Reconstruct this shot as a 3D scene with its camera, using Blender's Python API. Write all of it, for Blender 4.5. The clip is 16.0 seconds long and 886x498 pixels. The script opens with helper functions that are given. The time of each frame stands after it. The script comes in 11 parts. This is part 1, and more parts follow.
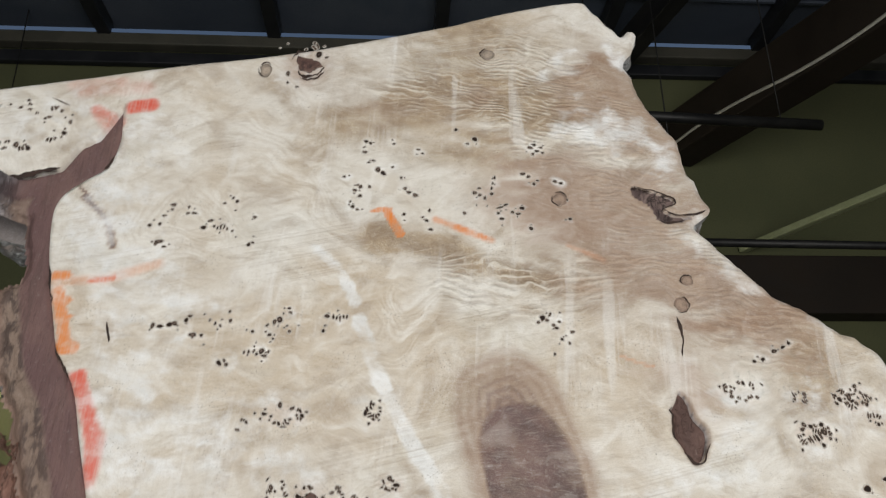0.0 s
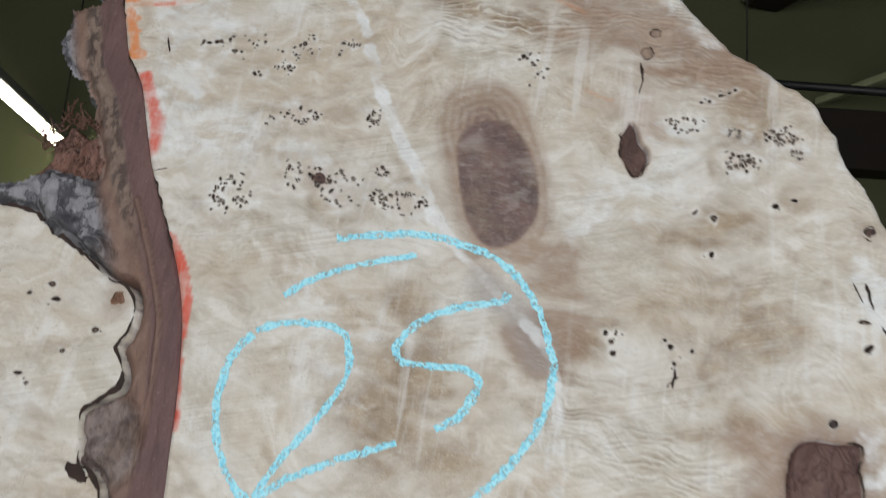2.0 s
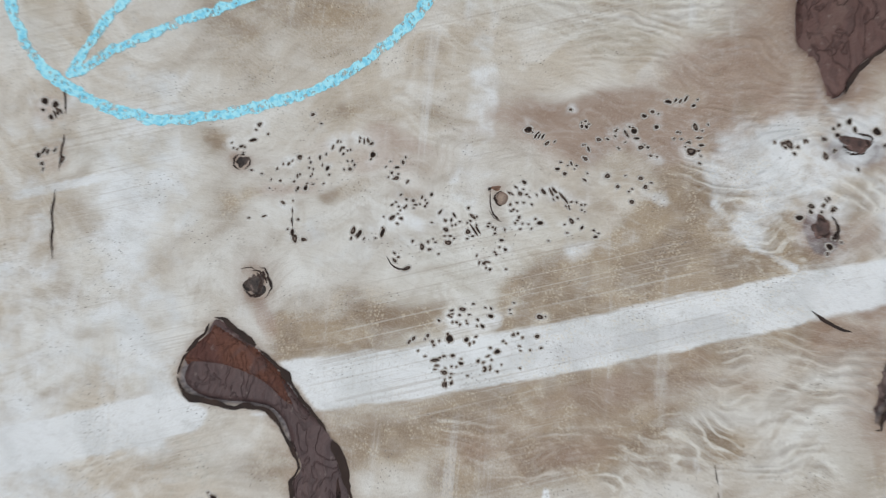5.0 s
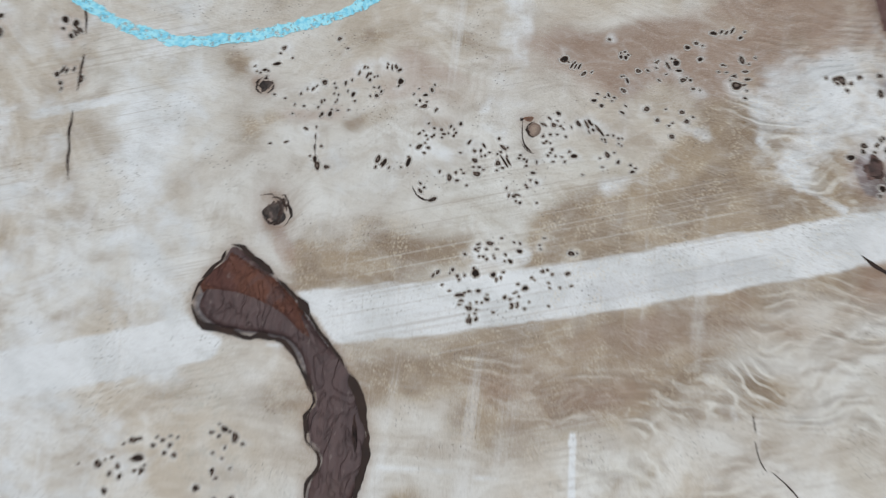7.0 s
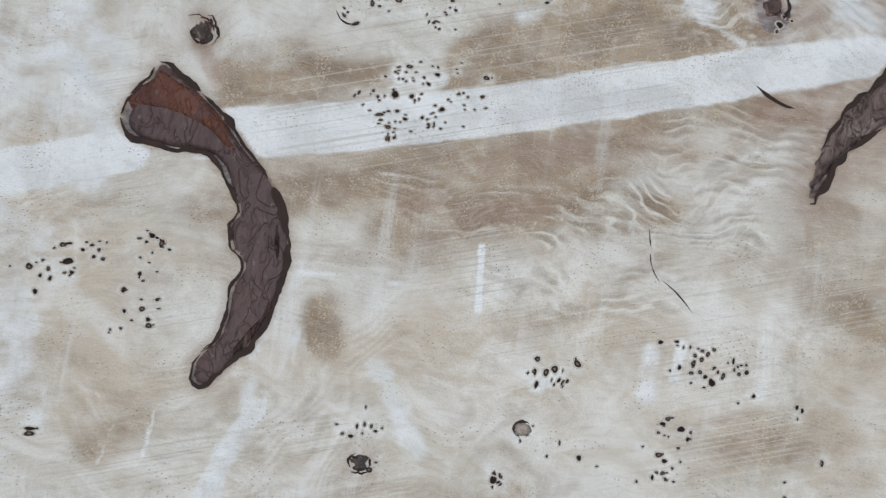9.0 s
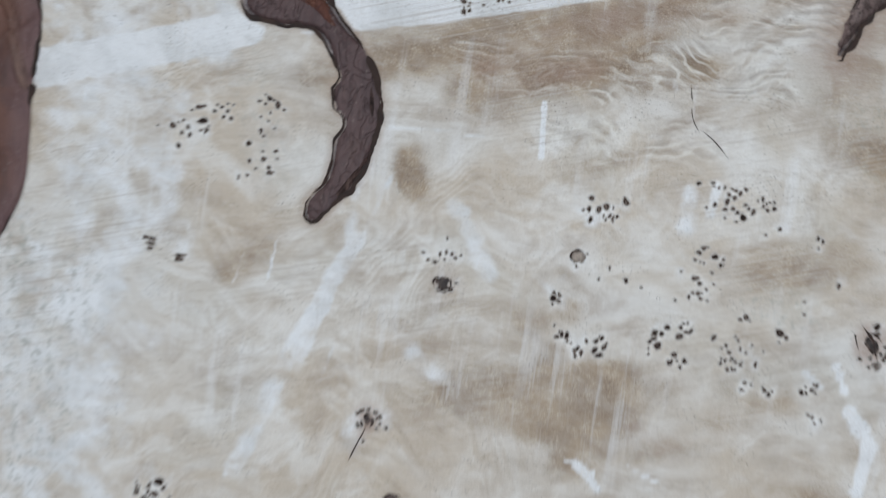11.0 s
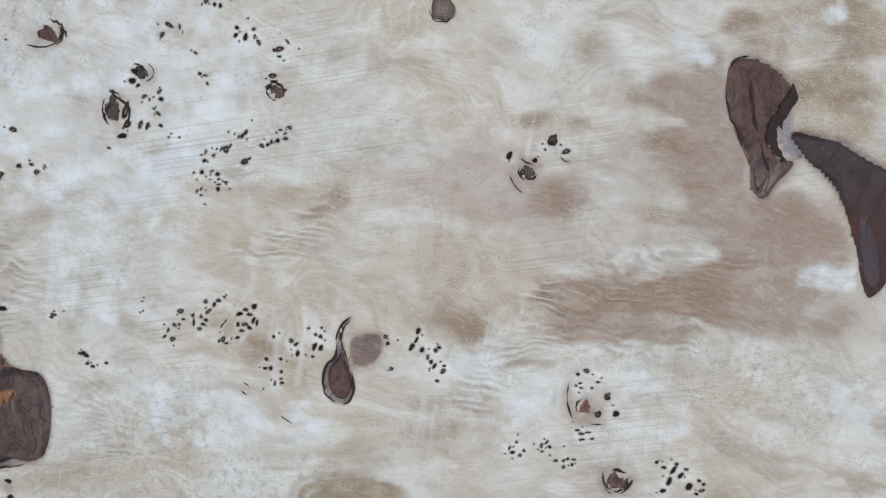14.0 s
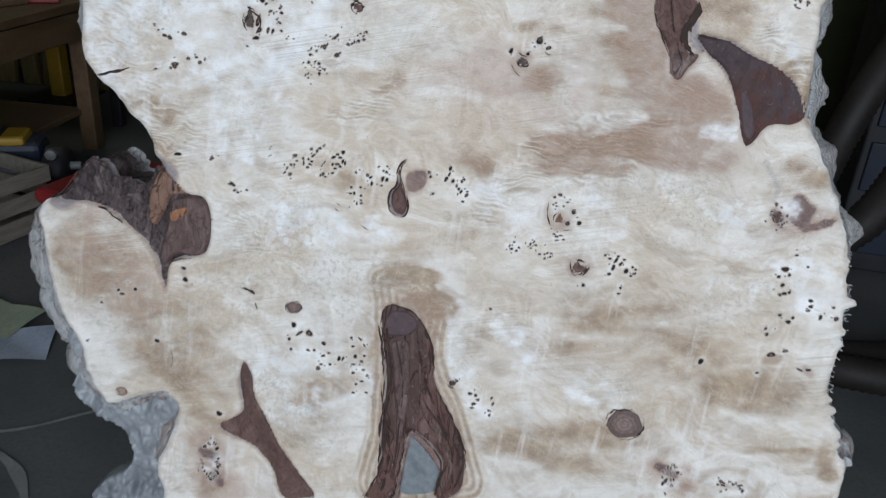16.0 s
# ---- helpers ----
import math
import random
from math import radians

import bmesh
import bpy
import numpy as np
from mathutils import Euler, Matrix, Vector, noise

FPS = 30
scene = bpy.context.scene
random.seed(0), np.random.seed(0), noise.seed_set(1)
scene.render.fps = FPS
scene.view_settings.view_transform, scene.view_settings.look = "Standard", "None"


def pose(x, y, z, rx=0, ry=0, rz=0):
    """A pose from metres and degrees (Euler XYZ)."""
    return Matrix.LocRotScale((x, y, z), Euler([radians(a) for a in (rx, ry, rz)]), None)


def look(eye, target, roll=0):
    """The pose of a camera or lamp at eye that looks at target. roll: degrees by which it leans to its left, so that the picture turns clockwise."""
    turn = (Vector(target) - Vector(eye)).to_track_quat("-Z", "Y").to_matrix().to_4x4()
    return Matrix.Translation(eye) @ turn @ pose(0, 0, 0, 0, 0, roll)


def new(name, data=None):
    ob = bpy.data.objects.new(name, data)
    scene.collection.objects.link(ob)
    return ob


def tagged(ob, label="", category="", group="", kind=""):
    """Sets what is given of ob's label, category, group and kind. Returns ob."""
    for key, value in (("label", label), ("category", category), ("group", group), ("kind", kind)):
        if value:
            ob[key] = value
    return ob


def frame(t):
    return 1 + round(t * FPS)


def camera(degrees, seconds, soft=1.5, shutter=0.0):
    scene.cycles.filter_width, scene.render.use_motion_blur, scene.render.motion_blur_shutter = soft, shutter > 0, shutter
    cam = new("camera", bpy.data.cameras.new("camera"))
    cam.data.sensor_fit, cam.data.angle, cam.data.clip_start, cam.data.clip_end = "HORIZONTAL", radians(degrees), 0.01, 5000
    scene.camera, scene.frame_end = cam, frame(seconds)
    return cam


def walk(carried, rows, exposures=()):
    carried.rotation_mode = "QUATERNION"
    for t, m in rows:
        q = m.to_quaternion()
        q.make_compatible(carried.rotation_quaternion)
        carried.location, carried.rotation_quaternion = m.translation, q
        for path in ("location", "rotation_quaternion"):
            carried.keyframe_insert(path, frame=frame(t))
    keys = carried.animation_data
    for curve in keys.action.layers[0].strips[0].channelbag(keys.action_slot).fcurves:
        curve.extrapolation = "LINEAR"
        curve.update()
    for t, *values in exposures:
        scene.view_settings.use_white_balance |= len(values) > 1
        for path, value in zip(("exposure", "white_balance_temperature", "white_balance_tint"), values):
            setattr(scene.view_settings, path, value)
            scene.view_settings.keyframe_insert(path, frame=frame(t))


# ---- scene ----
cam = camera(59.1, 16.0, soft=1.25, shutter=0.3)
LEAN = 9.88  # degrees by which the slab leans back
SLAB = pose(0, 0, 0, -LEAN, 0, 0)
# seconds, eye, target, roll, in the slab's own axes: x along its face, y into it, z up it
PATH = [
    (0, (0.041, -0.798, 2.321), (0.174, 0.909, 3.355), -1.8),
    (0.5, (0.043, -0.807, 2.267), (0.121, 0.916, 3.279), 2.1),
    (1, (0.107, -0.814, 2.223), (0.06, 0.947, 3.171), 3.4),
    (1.5, (0.153, -0.821, 2.162), (0.033, 0.995, 2.991), 5.1),
    (2, (0.152, -0.899, 2.093), (0.101, 0.975, 2.79), 4.7),
    (2.5, (0.161, -1.024, 2.001), (0.235, 0.902, 2.533), 2.8),
    (3, (0.226, -1.07, 1.9), (0.215, 0.886, 2.319), 2.6),
    (3.5, (0.295, -0.994, 1.856), (0.172, 0.975, 2.188), 2.8),
    (3.7, (0.298, -0.979, 1.842), (0.148, 0.993, 2.143), 2.8),
    (5.8, (0.224, -0.384, 1.928), (0.274, 1.593, 2.223), -0.5),
    (6, (0.227, -0.373, 1.929), (0.25, 1.608, 2.209), -0.8),
    (6.5, (0.236, -0.413, 1.919), (0.193, 1.568, 2.193), 0.7),
    (7, (0.246, -0.562, 1.847), (0.172, 1.414, 2.146), 2.5),
    (7.5, (0.234, -0.794, 1.769), (0.21, 1.192, 2.006), 3.3),
    (8, (0.236, -0.855, 1.717), (0.266, 1.135, 1.91), 3.4),
    (8.2, (0.25, -0.799, 1.719), (0.288, 1.191, 1.915), 3.4),
    (10.5, (0.303, -0.496, 1.752), (0.191, 1.5, 1.812), 3.1),
    (11, (0.292, -0.689, 1.674), (0.14, 1.305, 1.665), 3.3),
    (11.5, (0.283, -0.862, 1.586), (0.107, 1.128, 1.487), 4.5),
    (12, (0.283, -0.995, 1.513), (0.042, 0.982, 1.328), 5.6),
    (12.5, (0.28, -1.105, 1.464), (0.052, 0.869, 1.23), 6.9),
    (13, (0.282, -1.071, 1.399), (0.149, 0.906, 1.129), 7.3),
    (13.5, (0.28, -0.88, 1.342), (0.188, 1.099, 1.066), 6.3),
    (14, (0.274, -0.759, 1.32), (0.152, 1.217, 1.033), 4.8),
    (14.5, (0.272, -0.766, 1.333), (0.097, 1.201, 1.02), 4.0),
    (15, (0.281, -0.854, 1.338), (0.093, 1.103, 0.974), 3.9),
    (15.5, (0.299, -1.01, 1.325), (0.125, 0.928, 0.861), 4.4),
    (16, (0.318, -1.179, 1.324), (0.139, 0.741, 0.791), 4.8),
]
# the phone stops down and turns cooler as the pale face fills its picture
EXPOSURES = [(0.0, -0.08, 7080, 11), (1.0, -0.17, 6880, 11), (2.0, -0.37, 6680, 10), (3.5, -0.37, 6430, 10), (6.0, -0.50, 6400, 10), (8.0, -0.43, 6330, 10), (11.0, -0.53, 6130, 10), (12.5, -0.28, 6150, 10), (14.5, -0.42, 6150, 10), (16.0, -0.26, 6050, 10)]
walk(cam, [(t, SLAB @ look(eye, target, roll)) for t, eye, target, roll in PATH], EXPOSURES)

# ---- light ----
world = bpy.data.worlds.new("sky")
scene.world = world
world.use_nodes = True
sky = world.node_tree.nodes.new("ShaderNodeTexSky")
sky.sky_type, sky.sun_disc = "NISHITA", False
sky.sun_elevation, sky.sun_rotation = radians(42), radians(200)
world.node_tree.links.new(sky.outputs["Color"], world.node_tree.nodes["Background"].inputs["Color"])
world.node_tree.nodes["Background"].inputs["Strength"].default_value = 0.06


def area_lamp(name, m, sx, sy, watts, colour):
    data = bpy.data.lights.new(name, "AREA")
    data.shape, data.size, data.size_y, data.energy, data.color = "RECTANGLE", sx, sy, watts, colour
    ob = new(name, data)
    ob.matrix_world = m
    return ob


# unseen area lamp added behind the camera, for daylight through an assumed door
area_lamp("unseen_front_daylight", look((0.7, -4.3, 2.3), (0.25, 0.3, 1.9)), 4.4, 3.8, 325, (0.935, 0.975, 1.0))


# ---- materials ----
class Nodes:
    """A material's node tree with short calls for the usual nodes."""

    def __init__(self, name, rough=0.6, metal=0.0):
        self.mat = bpy.data.materials.new(name)
        self.mat.use_nodes = True
        self.tree = self.mat.node_tree
        self.bsdf = self.tree.nodes["Principled BSDF"]
        self.put("Roughness", rough)
        self.put("Metallic", metal)
        self.put("Specular IOR Level", 0.35)

    def put(self, socket, value):
        if isinstance(value, bpy.types.NodeSocket):
            self.tree.links.new(value, self.bsdf.inputs[socket])
        else:
            self.bsdf.inputs[socket].default_value = (*value, 1) if isinstance(value, tuple) and len(value) == 3 else value

    def set(self, node, key, value):
        if isinstance(value, bpy.types.NodeSocket):
            self.tree.links.new(value, node.inputs[key])
        elif isinstance(value, tuple) and len(value) == 3 and node.inputs[key].type == "RGBA":
            node.inputs[key].default_value = (*value, 1)
        else:
            node.inputs[key].default_value = value

    def coord(self, scale=(1, 1, 1), of=None, kind="Object"):
        if of is None:
            of = self.tree.nodes.new("ShaderNodeTexCoord").outputs[kind]
        m = self.tree.nodes.new("ShaderNodeMapping")
        m.inputs["Scale"].default_value = scale
        self.tree.links.new(of, m.inputs["Vector"])
        return m.outputs["Vector"]

    def turn(self, vec, degrees):
        """The place turned about the axis that looks out of the slab's face."""
        n = self.tree.nodes.new("ShaderNodeMapping")
        n.inputs["Rotation"].default_value = (0, radians(degrees), 0)
        self.tree.links.new(vec, n.inputs["Vector"])
        return n.outputs["Vector"]

    def attribute(self, name, out="Vector"):
        a = self.tree.nodes.new("ShaderNodeAttribute")
        a.attribute_name = name
        return a.outputs[out]

    def split(self, vec):
        s = self.tree.nodes.new("ShaderNodeSeparateXYZ")
        self.tree.links.new(vec, s.inputs[0])
        return s.outputs

    def noise(self, vec, scale=1.0, detail=4.0, rough=0.55, distort=0.0):
        n = self.tree.nodes.new("ShaderNodeTexNoise")
        self.tree.links.new(vec, n.inputs["Vector"])
        for key, v in (("Scale", scale), ("Detail", detail), ("Roughness", rough), ("Distortion", distort)):
            n.inputs[key].default_value = v
        return n.outputs["Fac"]

    def warp(self, vec, scale, amount):
        """The place, pushed about by a noise of its own."""
        n = self.tree.nodes.new("ShaderNodeTexNoise")
        self.tree.links.new(vec, n.inputs["Vector"])
        n.inputs["Scale"].default_value, n.inputs["Detail"].default_value = scale, 2.0
        mid, add = self.tree.nodes.new("ShaderNodeVectorMath"), self.tree.nodes.new("ShaderNodeVectorMath")
        mid.operation, add.operation = "SUBTRACT", "MULTIPLY_ADD"
        self.tree.links.new(n.outputs["Color"], mid.inputs[0])
        mid.inputs[1].default_value = (0.5, 0.5, 0.5)
        self.tree.links.new(mid.outputs[0], add.inputs[0])
        add.inputs[1].default_value = (amount, amount, amount)
        self.tree.links.new(vec, add.inputs[2])
        return add.outputs[0]

    def vein(self, fac, thin, strength=1.0, at=0.5):
        """One where a noise crosses a level, zero a little off it: a fine line."""
        return self.ramp(self.math("ABSOLUTE", self.math("SUBTRACT", fac, at)), 0.0, thin, strength, 0.0)

    def flat(self, vec):
        """The face's own plane, x along it and y down it, for textures in two dimensions."""
        n = self.tree.nodes.new("ShaderNodeMapping")
        n.inputs["Rotation"].default_value = (radians(90), 0, 0)
        self.tree.links.new(vec, n.inputs["Vector"])
        return n.outputs["Vector"]

    def voronoi(self, vec, scale=1.0, out="Distance", feature="F1"):
        n = self.tree.nodes.new("ShaderNodeTexVoronoi")
        n.feature, n.voronoi_dimensions = feature, "2D"
        self.tree.links.new(vec, n.inputs["Vector"])
        n.inputs["Scale"].default_value = scale
        return n.outputs[out]

    def ramp(self, fac, lo, hi, a=0.0, b=1.0):
        n = self.tree.nodes.new("ShaderNodeMapRange")
        n.interpolation_type = "SMOOTHSTEP"
        for key, v in (("Value", fac), ("From Min", lo), ("From Max", hi), ("To Min", a), ("To Max", b)):
            self.set(n, key, v)
        return n.outputs["Result"]

    def math(self, op, a, b=0.0):
        n = self.tree.nodes.new("ShaderNodeMath")
        n.operation = op
        self.set(n, 0, a)
        self.set(n, 1, b)
        return n.outputs[0]

    def mix(self, fac, a, b, blend="MIX"):
        n = self.tree.nodes.new("ShaderNodeMix")
        n.data_type, n.blend_type = "RGBA", blend
        self.set(n, 0, fac)
        self.set(n, 6, a)
        self.set(n, 7, b)
        return n.outputs[2]

    def bump(self, height, distance=0.002, strength=0.6):
        n = self.tree.nodes.new("ShaderNodeBump")
        n.inputs["Strength"].default_value, n.inputs["Distance"].default_value = strength, distance
        self.tree.links.new(height, n.inputs["Height"])
        self.tree.links.new(n.outputs["Normal"], self.bsdf.inputs["Normal"])


def plain(name, base, second, scale=8.0, rough=0.6, metal=0.0, stretch=(1, 1, 1), bump=0.0006, fine=90.0):
    """Two tones mixed by a broad and a fine noise, with a fine relief."""
    m = Nodes(name, rough, metal)
    v = m.coord(stretch)
    broad, grain = m.noise(v, scale, 5, 0.6, 0.4), m.noise(v, fine, 3, 0.6)
    col = m.mix(m.ramp(broad, 0.3, 0.7), base, second)
    m.put("Base Color", m.mix(m.ramp(grain, 0.35, 0.75, 0.0, 0.35), col, tuple(c * 0.6 for c in base)))
    m.put("Roughness", m.ramp(broad, 0.2, 0.8, rough * 0.8, min(1.0, rough * 1.2)))
    m.bump(grain, bump, 0.7)
    return m.mat


def burl_wood():
    """Pale sanded burl: satin mottling, rippled figure in patches, saw lines, with the folds' sheen, light and shade
    painted in; stain, tint and paint attributes carry the coloured zones.
    """
    m = Nodes("burl_wood", 0.55)
    stain, tint, paint = m.split(m.attribute("stain")), m.split(m.attribute("tint")), m.split(m.attribute("paint"))
    g, o = m.attribute("grain"), m.coord()
    flow = m.warp(m.warp(o, 4.5, 0.20), 13.0, 0.06)
    cloud = m.noise(m.coord((3.4, 3.4, 4.4)), 1.0, 3, 0.5, 0.8)
    patch = m.noise(m.coord((8, 8, 8)), 1.0, 3, 0.5, 0.8)
    silk = m.noise(m.coord((7, 7, 13), flow), 1.0, 5, 0.58)
    satin = m.noise(m.coord((20, 20, 62), flow), 1.0, 4, 0.58)
    mottle = m.noise(m.coord((24, 24, 32), m.warp(o, 18.0, 0.05)), 1.0, 4, 0.52)
    tear = m.noise(m.coord((34, 34, 46), m.warp(o, 28.0, 0.025)), 1.0, 4, 0.56)
    coil = m.warp(m.warp(o, 3.4, 0.26), 9.0, 0.11)
    fig = m.noise(m.coord((6, 6, 9), coil), 1.0, 2, 0.42)
    fold = m.noise(m.coord((17, 17, 34), m.warp(coil, 26.0, 0.03)), 1.0, 2, 0.5)
    swirl = m.noise(m.coord((24, 24, 38), m.warp(flow, 36.0, 0.03)), 1.0, 6, 0.64)
    curl = m.noise(m.coord((30, 30, 84), m.warp(flow, 48.0, 0.022)), 1.0, 3, 0.5)
    fibre = m.noise(m.coord((45, 600, 1), g), 1.0, 2, 0.6)
    scratch = m.noise(m.coord((420, 1, 22), o), 1.0, 2, 0.5)
    streak = m.noise(m.coord((46, 1, 3.2), m.turn(o, -5)), 1.0, 5, 0.62, 0.3)
    speck = m.noise(m.coord((210, 210, 210)), 1.0, 4, 0.75)
    grit = m.noise(m.coord((640, 640, 640)), 1.0, 3, 0.7)
    rubbed = m.ramp(patch, 0.46, 0.60)
    col = m.mix(m.ramp(cloud, 0.36, 0.62), (0.520, 0.440, 0.350), (0.625, 0.592, 0.545))
    col = m.mix(m.ramp(m.noise(m.coord((5, 5, 6.5), flow), 1.0, 3, 0.55), 0.50, 0.64, 0.0, 0.34), col, (0.490, 0.480, 0.425))
    col = m.mix(m.ramp(silk, 0.50, 0.66, 0.0, 0.50), col, (0.715, 0.705, 0.685))
    col = m.mix(m.ramp(silk, 0.33, 0.46, 0.26, 0.0), col, (0.455, 0.365, 0.272))
    col = m.mix(m.ramp(mottle, 0.52, 0.66, 0.0, 0.26), col, (0.755, 0.747, 0.730))
    col = m.mix(m.ramp(mottle, 0.32, 0.46, 0.22, 0.0), col, (0.420, 0.335, 0.250))
    # soft folds, light and shade painted into the colour; growth lines ring the figure
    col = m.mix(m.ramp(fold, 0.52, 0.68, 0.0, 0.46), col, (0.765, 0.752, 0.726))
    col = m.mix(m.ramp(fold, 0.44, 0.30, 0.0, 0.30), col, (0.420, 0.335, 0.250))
    lines = m.math("SINE", m.math("ADD", m.math("MULTIPLY", fig, 150.0), m.math("MULTIPLY", fold, 5.0)))
    lined = m.ramp(m.noise(m.coord((6.5, 6.5, 7.5)), 1.0, 2, 0.5), 0.42, 0.60, 0.08, 1.0)
    col = m.mix(m.math("MULTIPLY", lined, m.ramp(lines, 0.3, 1.0, 0.0, 0.17)), col, (0.760, 0.748, 0.722))
    col = m.mix(m.math("MULTIPLY", lined, m.ramp(lines, -0.3, -1.0, 0.0, 0.17)), col, (0.380, 0.300, 0.222))
    busy = m.math("MAXIMUM", m.ramp(tint[2], 0.05, 0.6, 0.0, 0.9), m.ramp(patch, 0.48, 0.62, 0.22, 0.65))
    col = m.mix(m.math("MULTIPLY", m.ramp(swirl, 0.52, 0.62, 0.0, 0.40), busy), col, (0.760, 0.745, 0.715))
    col = m.mix(m.math("MULTIPLY", m.ramp(swirl, 0.36, 0.47, 0.26, 0.0), busy), col, (0.375, 0.300, 0.222))
    col = m.mix(m.math("MULTIPLY", m.vein(swirl, 0.010, 0.30, 0.48), busy), col, (0.24, 0.185, 0.135))
    col = m.mix(m.math("MULTIPLY", m.ramp(satin, 0.53, 0.62, 0.0, 0.42), busy), col, (0.750, 0.735, 0.705))
    col = m.mix(m.math("MULTIPLY", m.ramp(satin, 0.37, 0.46, 0.40, 0.0), busy), col, (0.375, 0.295, 0.215))
    # tan and brown zones with torn borders
    torn = m.math("ADD", m.math("MULTIPLY", m.math("SUBTRACT", tear, 0.5), 0.9), m.math("ADD", m.math("MULTIPLY", m.math("SUBTRACT", silk, 0.5), 1.0), m.math("MULTIPLY", m.math("SUBTRACT", fold, 0.5), 1.7)))
    tan = m.ramp(m.math("ADD", stain[1], m.math("MULTIPLY", torn, m.ramp(stain[1], 0.0, 0.45, 0.0, 0.6))), 0.02, 0.84, 0.0, 0.92)
    col = m.mix(tan, col, m.mix(m.ramp(mottle, 0.38, 0.62), (0.228, 0.154, 0.092), (0.345, 0.252, 0.160)))
    col = m.mix(m.ramp(m.math("ADD", tint[0], m.math("MULTIPLY", torn, m.ramp(tint[0], 0.0, 0.45, 0.0, 0.7))), 0.04, 0.8, 0.0, 0.60), col, (0.385, 0.272, 0.218))
    brown = m.ramp(m.math("ADD", stain[0], m.math("MULTIPLY", m.math("MULTIPLY", torn, m.ramp(stain[0], 1.0, 0.6, 0.22, 0.38)), m.ramp(stain[0], 0.0, 0.5))), 0.0, 0.98, 0.0, 0.97)
    clear = m.math("SUBTRACT", 1.0, brown)
    col = m.mix(brown, col, m.mix(m.ramp(stain[0], 0.68, 0.98), (0.262, 0.165, 0.112), m.mix(m.ramp(mottle, 0.36, 0.62), (0.070, 0.033, 0.033), (0.128, 0.066, 0.060))))
    # the folds' painted sheen and shade go on through the coloured zones
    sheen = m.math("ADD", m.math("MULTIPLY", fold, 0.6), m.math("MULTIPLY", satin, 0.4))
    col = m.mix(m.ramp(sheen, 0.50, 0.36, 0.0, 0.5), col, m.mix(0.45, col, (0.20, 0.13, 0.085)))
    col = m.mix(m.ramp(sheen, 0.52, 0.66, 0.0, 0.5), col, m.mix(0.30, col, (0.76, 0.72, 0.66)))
    # rippled figure: parallel waves that swell and die away, lit and shaded in colour
    sway = m.math("ADD", m.math("MULTIPLY", m.noise(m.coord((13, 13, 20), o), 1.0, 3, 0.5), 34.0), m.math("MULTIPLY", tear, 4.0))
    wave = m.math("SINE", m.math("ADD", m.math("MULTIPLY", m.split(g)[1], 700.0), sway))
    lively = m.math("MULTIPLY", m.ramp(m.noise(m.coord((24, 24, 44)), 1.0, 3, 0.55), 0.42, 0.58, 0.05, 1.0), m.ramp(stain[0], 0.94, 0.76))
    strength = m.math("MULTIPLY", m.math("MULTIPLY", m.ramp(tint[2], 0.08, 0.85, 0.0, 1.0), lively), m.ramp(stain[0], 0.15, 0.55, 1.0, 0.55))
    pale = m.mix(m.ramp(stain[0], 0.1, 0.7), (0.745, 0.715, 0.655), (0.46, 0.345, 0.26))
    col = m.mix(m.math("MULTIPLY", m.ramp(wave, 0.35, 0.98, 0.0, 0.62), strength), col, pale)
    col = m.mix(m.math("MULTIPLY", m.ramp(wave, 0.0, -0.9, 0.0, 0.55), strength), col, m.mix(0.6, col, (0.165, 0.105, 0.065)))
    # crumpled satin: short crisp creases, their highlights and shadows painted as colour
    where = m.math("MULTIPLY", m.math("MAXIMUM", m.ramp(m.noise(m.coord((5.5, 5.5, 6.5)), 1.0, 2, 0.5), 0.50, 0.64, 0.0, 0.35), m.ramp(tint[2], 0.2, 0.9, 0.0, 0.7)), m.ramp(stain[0], 0.92, 0.74))
    col = m.mix(m.math("MULTIPLY", where, m.ramp(curl, 0.54, 0.60, 0.0, 0.42)), col, pale)
    col = m.mix(m.math("MULTIPLY", where, m.ramp(curl, 0.46, 0.40, 0.0, 0.42)), col, m.mix(0.55, col, (0.17, 0.115, 0.075)))
    col = m.mix(m.ramp(tint[1], 0.02, 0.9, 0.0, 0.85), col, (0.155, 0.125, 0.13))
    col = m.mix(m.math("MULTIPLY", clear, m.ramp(fibre, 0.5, 0.75, 0.0, 0.12)), col, (0.33, 0.26, 0.18))
    # pale rubbed places
    white = m.ramp(m.math("ADD", stain[2], m.math("MULTIPLY", m.math("SUBTRACT", tear, 0.5), m.ramp(stain[2], 0.97, 0.75, 0.25, 2.2))), 0.14, 1.0, 0.0, 0.88)
    white = m.math("MULTIPLY", white, m.ramp(stain[2], 0.0, 0.12))
    col = m.mix(white, col, m.mix(m.ramp(mottle, 0.36, 0.60), (0.650, 0.660, 0.668), (0.785, 0.796, 0.812)))
    col = m.mix(m.ramp(tint[1], 0.05, 0.5, 0.0, 0.5), col, m.mix(0.7, col, (0.36, 0.345, 0.35)))
    col = m.mix(m.math("MULTIPLY", m.math("MULTIPLY", rubbed, clear), m.ramp(streak, 0.52, 0.66, 0.0, 0.42)), col, (0.745, 0.742, 0.742))
    col = m.mix(m.math("MULTIPLY", m.math("MULTIPLY", rubbed, clear), m.ramp(scratch, 0.54, 0.75, 0.0, 0.22)), col, (0.42, 0.365, 0.30))
    blot = m.noise(m.coord((62, 62, 62)), 1.0, 4, 0.7)
    mould = m.math("MULTIPLY", m.ramp(paint[2], 0.05, 0.8), m.ramp(m.noise(m.coord((125, 125, 125)), 1.0, 4, 0.75), 0.51, 0.62, 0.0, 0.62))
    col = m.mix(mould, col, (0.30, 0.31, 0.275))
